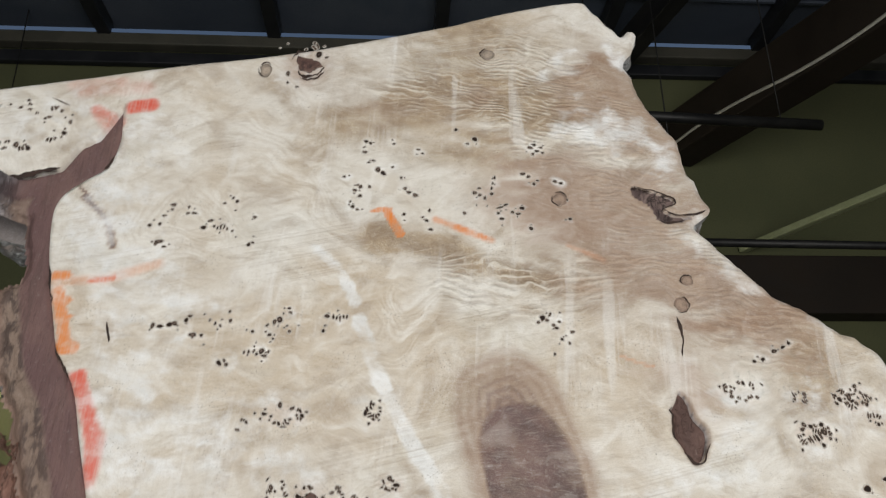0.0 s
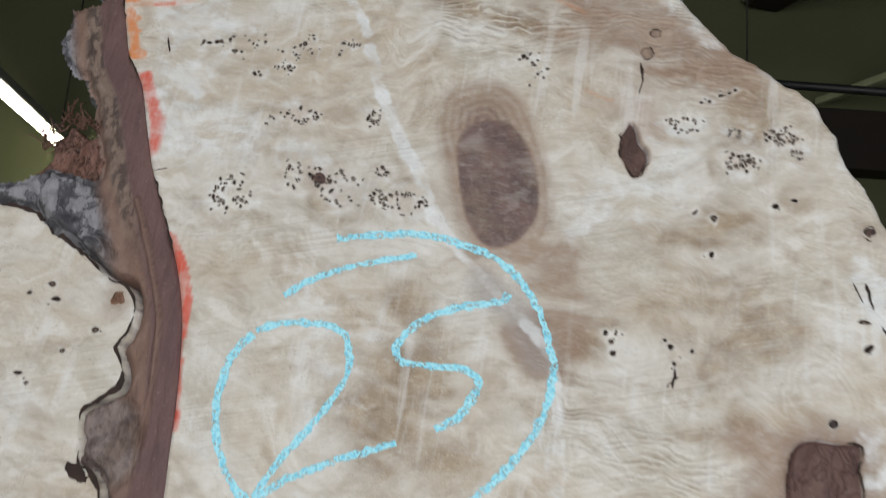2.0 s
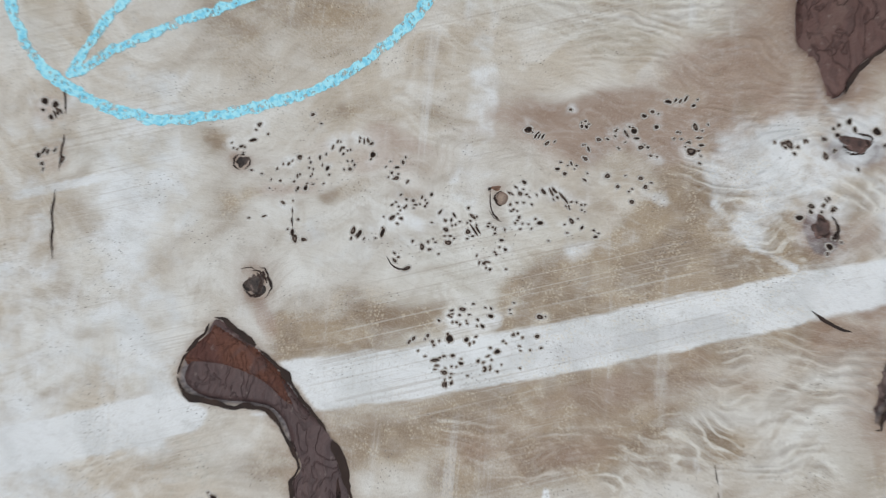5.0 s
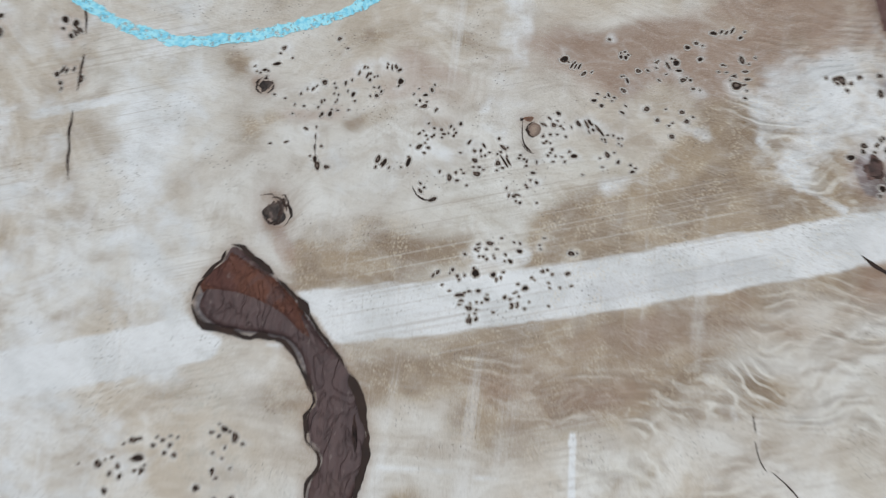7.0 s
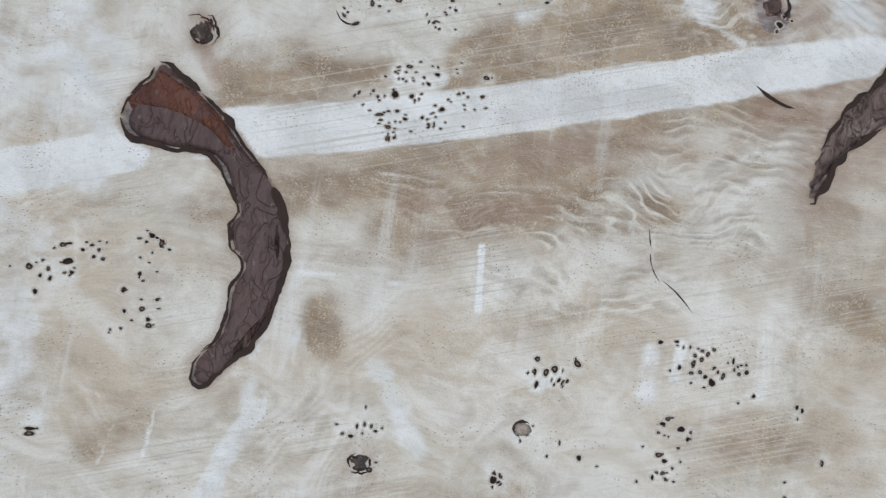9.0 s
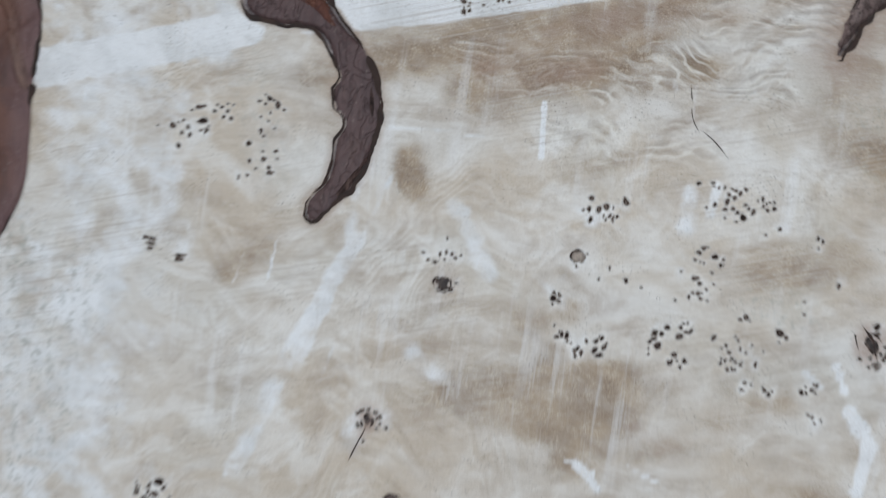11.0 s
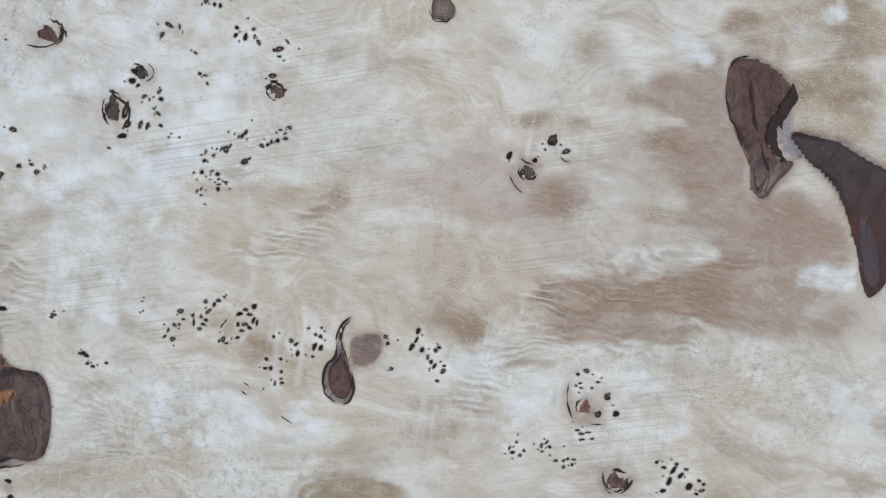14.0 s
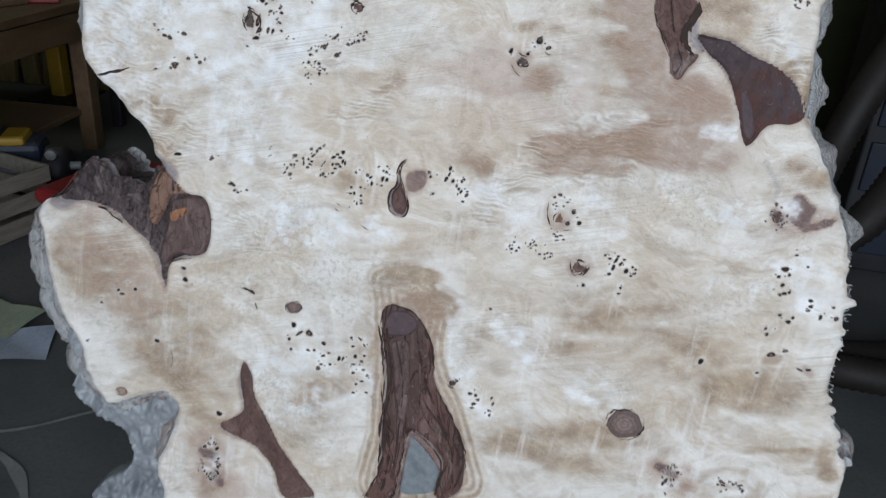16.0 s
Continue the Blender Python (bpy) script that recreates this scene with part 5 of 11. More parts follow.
stroke('white', 0.0020, .5, .9, [(0.357, 1.494), (0.382, 1.482)])
stroke('white', 0.0020, .5, .9, [(0.411, 1.490), (0.445, 1.473)])
stroke('mould', 0.0312, .9, .8, [(-0.135, 1.598), (-0.137, 1.545)])
stroke('mould', 0.0312, .9, .6, [(-0.093, 1.631), (-0.128, 1.483)])
stroke('mould', 0.0242, .9, .5, [(0.507, 1.638), (0.550, 1.631)])
stroke('tan', 0.0204, .9, .35, [(0.044, 1.640), (0.084, 1.673)])
stroke('brown', 0.0320, .9, .42, [(0.425, 1.376), (0.446, 1.330), (0.472, 1.294)])
stroke('brown', 0.0191, .9, .50, [(0.459, 1.373), (0.480, 1.311)])
stroke('tan', 0.0377, .9, .5, [(0.408, 1.348), (0.438, 1.265)])
stroke('brown', 0.0143, .9, .42, [(0.360, 1.191), (0.407, 1.207), (0.464, 1.223)])
stroke('brown', 0.0122, .9, .42, [(0.363, 1.157), (0.414, 1.145), (0.462, 1.149)])
stroke('brown', 0.0132, .9, .36, [(0.372, 1.175), (0.437, 1.181), (0.489, 1.197)])
stroke('tan', 0.0331, .8, .7, [(0.355, 1.179), (0.426, 1.186), (0.489, 1.197)])
stroke('brown', 0.0217, .8, .55, [(0.530, 1.245), (0.561, 1.209), (0.555, 1.175)])
stroke('brown', 0.0139, .8, .5, [(0.557, 1.242), (0.597, 1.250)])
stroke('brown', 0.0164, .9, .45, [(0.508, 1.171), (0.556, 1.169)])
stroke('pink', 0.0267, .9, .7, [(0.548, 1.268), (0.584, 1.265)])
stroke('white', 0.0140, .7, .75, [(0.591, 1.217), (0.607, 1.213)])
stroke('ripple', 0.0331, .8, 1.0, [(0.330, 1.154), (0.382, 1.187), (0.435, 1.203), (0.503, 1.215)])
stroke('ripple', 0.0256, .8, 1.0, [(0.365, 1.140), (0.430, 1.146), (0.473, 1.156)])
stroke('ripple', 0.0165, .8, .9, [(0.315, 1.260), (0.351, 1.274)])
stroke('brown', 0.0132, .9, .40, [(0.320, 1.261), (0.351, 1.280)])
stroke('tan', 0.0165, 0.95, 0.45, [(0.324, 1.277), (0.343, 1.251)])
stroke('tan', 0.0076, 0.95, 0.45, [(0.289, 1.337), (0.312, 1.344), (0.335, 1.335)])
stroke('tan', 0.0192, .9, .55, [(0.087, 1.208), (0.108, 1.238), (0.124, 1.273)])
stroke('ripple', 0.0229, .9, .7, [(0.029, 1.179), (0.075, 1.207), (0.108, 1.244)])
stroke('tan', 0.0205, .9, .6, [(0.223, 1.153), (0.258, 1.136)])
stroke('brown', 0.0114, .9, .35, [(0.229, 1.150), (0.252, 1.138)])
stroke('tan', 0.0234, .9, .55, [(0.038, 1.096), (0.081, 1.082)])
stroke('tan', 0.0150, 0.95, 0.45, [(0.219, 1.048), (0.247, 1.063)])
stroke('pink', 0.0672, .95, .40, [(0.127, 1.217), (0.238, 1.248), (0.325, 1.211)])
stroke('pink', 0.0325, .9, .4, [(0.361, 1.334), (0.391, 1.261)])
stroke('ripple', 0.0243, .9, .6, [(-0.140, 1.023), (-0.095, 0.976)])
stroke('ripple', 0.0286, .9, .6, [(0.265, 1.053), (0.306, 1.105)])
stroke('mould', 0.0424, .9, .7, [(-0.114, 0.922), (0.000, 0.942), (0.135, 0.952)])
stroke('mould', 0.0333, .9, .7, [(0.495, 1.101), (0.555, 1.101), (0.601, 1.077)])
stroke('mould', 0.0224, .9, .5, [(0.524, 1.045), (0.585, 1.040)])
stroke('mould', 0.0236, .9, .5, [(-0.103, 1.150), (-0.054, 1.130)])
stroke('white', 0.0360, .9, .8, [(-0.051, 1.013), (-0.001, 0.999)])
stroke('white', 0.0348, .9, .7, [(-0.140, 1.247), (-0.062, 1.230)])
stroke('white', 0.0341, .9, .75, [(-0.225, 1.339), (-0.141, 1.361), (-0.064, 1.377)])
stroke('white', 0.0193, .8, .9, [(-0.080, 1.229), (-0.022, 1.296), (0.022, 1.382)])
stroke('white', 0.0238, .9, .6, [(-0.159, 1.145), (-0.134, 1.104)])
stroke('white', 0.0219, .9, .7, [(0.618, 1.107), (0.641, 1.093)])
stroke('white', 0.0282, .9, .5, [(0.453, 1.090), (0.471, 1.033)])
stroke('white', 0.0343, .9, .5, [(0.279, 1.090), (0.339, 1.061)])
stroke('white', 0.0105, .8, .7, [(0.435, 1.428), (0.458, 1.409)])
stroke('white', 0.0124, .8, .7, [(0.544, 1.439), (0.563, 1.445)])
stroke('tan', 0.0207, .9, .6, [(0.493, 1.446), (0.521, 1.428)])
stroke('brown', 0.0156, .9, .3, [(0.505, 1.437), (0.522, 1.418)])
stroke('tan', 0.0260, .9, .55, [(0.559, 1.374), (0.599, 1.372)])
stroke('tan', 0.0266, .9, .35, [(0.337, 1.417), (0.391, 1.358)])
stroke('brown', 0.0083, .8, .4, [(0.074, 1.021), (0.084, 1.015)])
stroke('tan', 0.0131, 0.95, 0.45, [(-0.258, 1.185), (-0.246, 1.149)])
stroke('tan', 0.0248, .8, .35, [(0.297, 2.362), (0.372, 2.374), (0.454, 2.387)])
stroke('tan', 0.0202, .8, .7, [(0.404, 2.466), (0.438, 2.449)])
stroke('tan', 0.0276, .9, .6, [(0.438, 2.290), (0.487, 2.250)])
stroke('brown', 0.0272, .9, .5, [(0.523, 2.222), (0.534, 2.177)])
stroke('brown', 0.0249, .9, .35, [(0.269, 2.460), (0.297, 2.389), (0.290, 2.327)])
stroke('tan', 0.0246, .9, .6, [(0.291, 2.309), (0.331, 2.346)])
stroke('tan', 0.0461, .6, .9, [(0.423, 1.982), (0.462, 2.014), (0.500, 1.955)])
stroke('tan', 0.0229, .7, .8, [(0.401, 1.943), (0.469, 1.946)])
stroke('tan', 0.0450, .9, .6, [(0.597, 1.870), (0.650, 1.887), (0.686, 1.853)])
stroke('pink', 0.0315, .9, .8, [(0.450, 2.116), (0.501, 2.111)])
stroke('brown', 0.0205, .9, .4, [(0.462, 2.117), (0.509, 2.127)])
stroke('tan', 0.0316, .8, .7, [(0.722, 2.129), (0.748, 2.154)])
stroke('tan', 0.0320, .9, .45, [(0.630, 2.198), (0.693, 2.184)])
stroke('white', 0.0311, .9, .8, [(0.477, 2.046), (0.532, 2.064), (0.594, 2.051)])
stroke('white', 0.0232, .9, .8, [(0.593, 2.005), (0.617, 2.052)])
stroke('white', 0.0281, .9, .8, [(0.647, 2.441), (0.661, 2.370), (0.708, 2.328)])
stroke('brown', 0.0086, .7, .7, [(0.560, 2.069), (0.570, 2.068)])
stroke('brown', 0.0069, .7, .6, [(0.535, 2.006), (0.539, 1.991)])
stroke('brown', 0.0063, .7, .6, [(0.509, 2.073), (0.512, 2.072)])
stroke('tan', 0.0107, .8, .7, [(0.477, 2.000), (0.508, 1.978), (0.531, 1.965)])
stroke('white', 0.0038, .6, .9, [(0.458, 2.022), (0.485, 1.988), (0.515, 1.971)])
stroke('brown', 0.0152, .9, .45, [(0.584, 1.944), (0.614, 1.953)])
stroke('brown', 0.0107, .9, .5, [(0.530, 1.949), (0.568, 1.943), (0.583, 1.929)])
stroke('ripple', 0.0466, .9, 1.0, [(0.485, 2.046), (0.547, 2.041), (0.601, 2.021)])
stroke('tan', 0.0562, .95, .4, [(0.034, 2.237), (0.087, 2.173)])
stroke('tan', 0.0491, .95, .4, [(0.092, 2.344), (0.129, 2.276)])
stroke('brown', 0.0075, .5, .97, [(0.721, 1.123), (0.737, 1.113), (0.748, 1.120)])
stroke('brown', 0.0067, .6, .8, [(0.723, 1.103), (0.741, 1.092)])
stroke('brown', 0.0050, .6, .8, [(0.763, 1.103), (0.779, 1.107)])
stroke('brown', 0.0059, .6, .75, [(0.694, 1.104), (0.705, 1.097)])
stroke('brown', 0.0129, .6, .85, [(-0.182, 0.582), (-0.161, 0.571)])
stroke('brown', 0.0110, .6, .85, [(-0.163, 0.542), (-0.152, 0.527)])
stroke('pink', 0.0399, .9, .8, [(-0.194, 0.591), (-0.142, 0.520)])
stroke('brown', 0.0093, .6, .85, [(0.592, 0.666), (0.616, 0.655)])
stroke('pink', 0.0279, .9, .7, [(0.588, 0.664), (0.637, 0.639)])
stroke('brown', 0.0083, .7, .7, [(0.708, 0.650), (0.729, 0.645)])
stroke('brown', 0.0074, .7, .6, [(0.643, 0.632), (0.661, 0.631)])
stroke('tan', 0.0235, .9, .8, [(0.110, 0.920), (0.135, 0.952), (0.182, 0.938), (0.208, 0.894)])
stroke('tan', 0.0092, .8, .8, [(0.103, 0.871), (0.109, 0.891)])
stroke('brown', 0.0064, .9, .6, [(0.107, 0.886), (0.139, 0.902), (0.181, 0.890), (0.206, 0.844)])
stroke('white', 0.0074, .8, .8, [(0.223, 0.876), (0.225, 0.797), (0.235, 0.737), (0.268, 0.680)])
stroke('white', 0.0365, .9, .6, [(0.452, 0.787), (0.518, 0.766)])
stroke('tan', 0.0355, .9, .5, [(0.455, 0.905), (0.544, 0.897), (0.616, 0.878)])
stroke('tan', 0.0355, .9, .5, [(0.668, 0.827), (0.771, 0.831)])
stroke('tan', 0.0271, .9, .5, [(0.732, 0.716), (0.816, 0.738)])
stroke('tan', 0.0363, .9, .5, [(0.262, 0.852), (0.324, 0.879)])
stroke('white', 0.0145, .8, .7, [(0.323, 0.888), (0.370, 0.865), (0.356, 0.834)])
stroke('white', 0.0206, .8, .9, [(0.761, 0.970), (0.813, 0.959)])
stroke('tan', 0.0176, .8, .7, [(0.713, 1.256), (0.691, 1.325)])
stroke('white', 0.0079, .8, .7, [(0.649, 1.382), (0.684, 1.362), (0.702, 1.310)])
stroke('tan', 0.0197, .9, .7, [(0.704, 1.181), (0.738, 1.168)])
stroke('mould', 0.0337, .9, .8, [(0.520, 1.112), (0.582, 1.136)])
stroke('mould', 0.0276, .9, .7, [(-0.126, 0.960), (-0.078, 0.927)])
stroke('tan', 0.0180, .9, .6, [(0.859, 0.694), (0.839, 0.752)])
stroke('tan', 0.0471, .9, .5, [(-0.318, 0.958), (-0.361, 0.854)])
stroke('tan', 0.0292, .9, .6, [(-0.274, 0.731), (-0.224, 0.696)])
stroke('ripple', 0.0317, .9, .7, [(0.654, 1.360), (0.700, 1.318)])
stroke('brown', 0.0267, .9, .55, [(0.443, 1.361), (0.472, 1.294)])
stroke('brown', 0.0216, .8, .6, [(0.533, 1.261), (0.563, 1.198)])
stroke('brown', 0.0269, .9, .5, [(0.513, 1.216), (0.587, 1.244)])
stroke('brown', 0.0165, .9, .45, [(0.380, 1.204), (0.459, 1.228)])
stroke('brown', 0.0167, .9, .45, [(0.364, 1.151), (0.429, 1.157)])
stroke('tan', 0.0178, .8, .9, [(0.365, 1.942), (0.410, 1.954), (0.458, 1.967)])
stroke('tan', 0.0116, .8, .9, [(0.233, 1.865), (0.320, 1.872), (0.453, 1.891)])
stroke('brown', 0.0145, .9, .3, [(0.378, 1.876), (0.435, 1.885)])
stroke('grey', 0.0100, .9, .35, [(0.335, 1.904), (0.394, 1.916), (0.455, 1.928)])
stroke('red', 0.0041, .7, 1.0, [(-0.210, 2.424), (-0.194, 2.384), (-0.179, 2.331), (-0.170, 2.279), (-0.164, 2.228), (-0.160, 2.187)])
stroke('red', 0.0075, .9, .5, [(-0.205, 2.419), (-0.185, 2.366), (-0.167, 2.297)])
stroke('red', 0.0048, .8, .8, [(-0.279, 2.627), (-0.260, 2.581), (-0.249, 2.544)])
# the same groove shadow, painted again narrower and darker
stroke('brown', 0.0027, 0.45, 0.9, [(-0.339, 2.896), (-0.322, 2.877), (-0.306, 2.855), (-0.292, 2.831), (-0.283, 2.809)])
eyes(-0.139, 2.658, 0.004, 0.004, 2, 0.0056)
eyes(-0.113, 2.589, 0.007, 0.006, 2, 0.0056)
eyes(-0.069, 2.6, 0.022, 0.010, 12, 0.0051)
eyes(0.024, 2.604, 0.008, 0.010, 7, 0.0056)
eyes(-0.146, 2.482, 0.024, 0.021, 20, 0.0051)
eyes(-0.07, 2.513, 0.010, 0.019, 8, 0.0051)
eyes(-0.007, 2.498, 0.020, 0.025, 15, 0.0051)
eyes(0.042, 2.526, 0.008, 0.006, 6, 0.0051)
eyes(0.038, 2.491, 0.008, 0.010, 8, 0.0051)
eyes(0.073, 2.487, 0.028, 0.012, 18, 0.0056)
eyes(0.429, 2.624, 0.019, 0.011, 11, 0.0056)
eyes(0.493, 2.617, 0.007, 0.007, 4, 0.0062)
eyes(0.552, 2.614, 0.021, 0.010, 12, 0.0062)
eyes(0.497, 2.574, 0.019, 0.013, 8, 0.0056)
eyes(0.572, 2.591, 0.008, 0.006, 3, 0.0062)
eyes(-0.444, 2.985, 0.071, 0.042, 26, 0.0068)
eyes(0.558, 2.619, 0.017, 0.010, 6, 0.0062)
eyes(0.498, 2.577, 0.019, 0.010, 6, 0.0068)
eyes(-0.129, 2.095, 0.005, 0.012, 3, 0.0060)
eyes(-0.071, 2.093, 0.007, 0.008, 3, 0.0060)
eyes(-0.067, 2.054, 0.010, 0.006, 3, 0.0065)
eyes(0.517, 2.072, 0.017, 0.006, 4, 0.0055)
eyes(0.665, 2.178, 0.007, 0.005, 2, 0.0103)
eyes(0.341, 1.635, 0.004, 0.005, 2, 0.0056)
eyes(0.687, 1.587, 0.024, 0.023, 18, 0.0062)
eyes(-0.231, 1.239, 0.005, 0.003, 2, 0.0076)
eyes(0.674, 1.42, 0.014, 0.022, 10, 0.0062)
eyes(0.664, 1.576, 0.011, 0.016, 8, 0.0069)
eyes(-0.171, 0.567, 0.017, 0.036, 14, 0.0096)
eyes(0.612, 0.652, 0.012, 0.022, 8, 0.0079)
eyes(0.708, 0.649, 0.023, 0.012, 8, 0.0079)
knot(-0.075, 3.099, 0.0211, 0.0248, 'brown', 20)
knot(-0.131, 3.087, 0.0090, 0.0135, 'grey', 0)
knot(0.175, 3.126, 0.0106, 0.0107, 'grey', 0)
knot(-0.036, 2.511, 0.0135, 0.0101, 'brown', 10)
knot(0.252, 2.879, 0.0098, 0.0103, 'ring', 0)
knot(0.394, 2.763, 0.0083, 0.0073, 'ring', 0)
knot(0.381, 2.731, 0.0090, 0.0105, 'ring', 0)
knot(0.653, 2.49, 0.0096, 0.0098, 'brown', 0)
knot(0.1, 1.955, 0.0105, 0.0135, 'dark', 0)
knot(0.567, 2.07, 0.0165, 0.0105, 'brown', 0)
knot(0.536, 2.003, 0.0103, 0.0135, 'brown', 30)
knot(0.085, 2.052, 0.0067, 0.0068, 'dark', 0)
knot(0.585, 2.25, 0.0062, 0.0060, 'dark', 0)
knot(-0.252, 2.079, 0.0106, 0.0120, 'dark', -30)
knot(0.656, 1.797, 0.0124, 0.0089, 'dark', 10)
knot(-0.376, 2.207, 0.0073, 0.0073, 'dark', 0)
knot(0.746, 2.17, 0.0180, 0.0098, 'rust', 20)
knot(-0.256, 2.334, 0.0098, 0.0140, 'rust', 0)
knot(0.241, 1.641, 0.0096, 0.0073, 'dark', 0)
knot(0.358, 1.671, 0.0069, 0.0056, 'grey', 0)
knot(0.727, 1.674, 0.0188, 0.0138, 'rust', 20)
knot(0.66, 1.794, 0.0106, 0.0088, 'grey', 0)
knot(0.182, 1.515, 0.0063, 0.0069, 'dark', 0)
knot(0.208, 1.438, 0.0131, 0.0125, 'plug', 0)
knot(-0.178, 1.386, 0.0138, 0.0117, 'brown', 0)
knot(-0.111, 1.319, 0.0100, 0.0165, 'dark', 0)
knot(0.054, 1.349, 0.0096, 0.0088, 'brown', 0)
knot(0.303, 1.292, 0.0094, 0.0082, 'dark', 0)
knot(0.323, 1.325, 0.0056, 0.0050, 'dark', 0)
knot(0.609, 1.61, 0.0073, 0.0101, 'dark', 20)
knot(-0.082, 1.356, 0.0110, 0.0056, 'dark', -40)
knot(0.382, 1.064, 0.0088, 0.0089, 'rust', 0)
knot(0.421, 0.99, 0.0138, 0.0124, 'brown', 10)
knot(0.402, 1.078, 0.0031, 0.0034, 'dark', 0)
knot(0.394, 1.059, 0.0034, 0.0031, 'dark', 0)
knot(0.7, 1.102, 0.0079, 0.0113, 'brown', 0)
knot(0.527, 0.736, 0.0324, 0.0270, 'plug', 0)
knot(-0.029, 0.87, 0.0141, 0.0113, 'plug', 0)
knot(-0.331, 0.679, 0.0100, 0.0085, 'ring', 0)
knot(0.242, 0.77, 0.0075, 0.0070, 'dark', 0)
crack(0.0025, [(-0.27, 2.707), (-0.263, 2.68)])
crack(0.0018, [(-0.062, 2.12), (-0.057, 2.082), (-0.059, 2.043), (-0.061, 2.013), (-0.057, 1.968), (-0.051, 1.95)])
crack(0.0041, [(0.346, 2.898), (0.372, 2.891), (0.399, 2.884)])
crack(0.0038, [(0.384, 2.866), (0.398, 2.857), (0.432, 2.861), (0.44, 2.867)])
crack(0.0038, [(0.397, 2.277), (0.406, 2.287), (0.413, 2.293)])
crack(0.0034, [(0.408, 2.302), (0.404, 2.276)])
crack(0.0019, [(0.625, 2.423), (0.635, 2.395)])
crack(0.0021, [(-0.112, 0.896), (-0.098, 0.886)])
crack(0.0037, [(-0.115, 0.895), (-0.096, 0.886), (-0.094, 0.862)])
crack(0.0026, [(-0.357, 1.216), (-0.317, 1.229)])
crack(0.0028, [(0.524, 1.939), (0.538, 1.929), (0.556, 1.922)])
crack(0.0021, [(0.363, 1.089), (0.364, 1.069), (0.374, 1.048), (0.401, 1.048)])
crack(0.0053, [(0.373, 2.716), (0.375, 2.681)])
crack(0.0017, [(-0.249, 2.505), (-0.228, 2.511)])
crack(0.0019, [(0.407, 0.999), (0.413, 0.979), (0.429, 0.979), (0.437, 0.994)])
crack(0.0016, [(0.034, 1.053), (0.043, 1.048)])
crack(0.0041, [(0.376, 2.692), (0.37, 2.666)])
crack(0.0025, [(0.608, 1.619), (0.612, 1.601)])
crack(0.0017, [(0.28, 2.031), (0.281, 2.015), (0.287, 2.007)])
crack(0.0015, [(0.2, 1.978), (0.206, 1.969), (0.217, 1.968)])
crack(0.0047, [(0.127, 0.854), (0.138, 0.776), (0.135, 0.692), (0.145, 0.63), (0.137, 0.552)])
crack(0.0035, [(0.177, 0.856), (0.192, 0.783), (0.224, 0.705), (0.25, 0.646), (0.258, 0.582)])
crack(0.0026, [(0.143, 0.837), (0.16, 0.758), (0.159, 0.675)])
crack(0.0023, [(0.499, 1.396), (0.511, 1.35), (0.528, 1.311)])
crack(0.0033, [(-0.355, 1.215), (-0.306, 1.231), (-0.281, 1.237)])
crack(0.0051, [(0.534, 1.381), (0.531, 1.363), (0.537, 1.346), (0.549, 1.33)])
crack(0.0028, [(0.542, 1.35), (0.568, 1.346), (0.597, 1.342)])
crack(0.0034, [(0.528, 1.357), (0.53, 1.334), (0.547, 1.317)])
pores((0.1253, 2.9886, 3, 2.2, 78), (0.1493, 2.973, 3.7, 3.7, 178), (0.0067, 2.9484, 2.9, 2.2, 178), (0.0078, 2.9659, 2.9, 2.2, 178), (0.0121, 2.9321, 2.2, 1.4, 178), (0.0136, 2.9633, 2.2, 2.2, 178), (0.0178, 2.9349, 2.9, 1.4, 178), (0.0238, 2.9207, 3.6, 3.6, 178), (0.0303, 2.9155, 4.3, 2.9, 148), (0.0423, 2.9255, 2.2, 1.4, 58), (0.0436, 2.963, 2.2, 1.5, 178), (0.075, 2.9544, 2.2, 1.5, 178), (0.0808, 2.9481, 1.5, 1.5, 178), (0.1401, 2.9652, 1.5, 1.5, 178), (0.1717, 2.911, 2.9, 1.4, 78), (0.2085, 2.918, 3.6, 2.2, 178))
pores((0.2154, 2.9136, 2.9, 2.2, 178), (0.2216, 2.9605, 3.7, 2.2, 178), (0.2245, 2.9503, 2.2, 2.2, 178), (0.2273, 2.9653, 2.2, 2.2, 178), (0.2301, 2.955, 3, 2.2, 178), (0.2359, 2.9608, 2.2, 1.5, 178), (0.2373, 2.9524, 2.2, 1.5, 178), (-0.2219, 2.8567, 2, 1.4, 178), (-0.2209, 2.8633, 2.7, 2.7, 178), (-0.2025, 2.8512, 2.7, 1.4, 28), (-0.2024, 2.8602, 2, 1.4, 78), (-0.1945, 2.8513, 2.7, 1.4, 178), (-0.1608, 2.8667, 2.1, 1.4, 178), (-0.1515, 2.8743, 2.1, 1.4, 78), (-0.1462, 2.8694, 2.1, 2.1, 178), (-0.0184, 2.9093, 2.1, 1.4, 178))
pores((-0.0094, 2.8715, 1.4, 1.4, 178), (-0.0064, 2.864, 2.8, 2.1, 178), (-0.0044, 2.8887, 2.8, 2.1, 178), (-0.0011, 2.8965, 2.1, 1.4, 178), (-0.0007, 2.8599, 2.1, 1.4, 178), (0.0021, 2.8802, 2.8, 2.1, 178), (0.0025, 2.894, 2.8, 2.1, 78), (0.0137, 2.8942, 2.1, 2.1, 178), (0.0531, 2.9088, 2.1, 1.4, 78), (0.0566, 2.8533, 2.1, 2.1, 178), (0.0581, 2.8923, 2.8, 2.1, 78), (0.063, 2.8864, 2.8, 2.1, 178), (0.0707, 2.8822, 3.5, 2.8, 133), (0.0879, 2.8595, 2.8, 1.4, 78), (0.1311, 2.856, 2.1, 2.1, 178), (0.1452, 2.8869, 2.8, 2.8, 178))
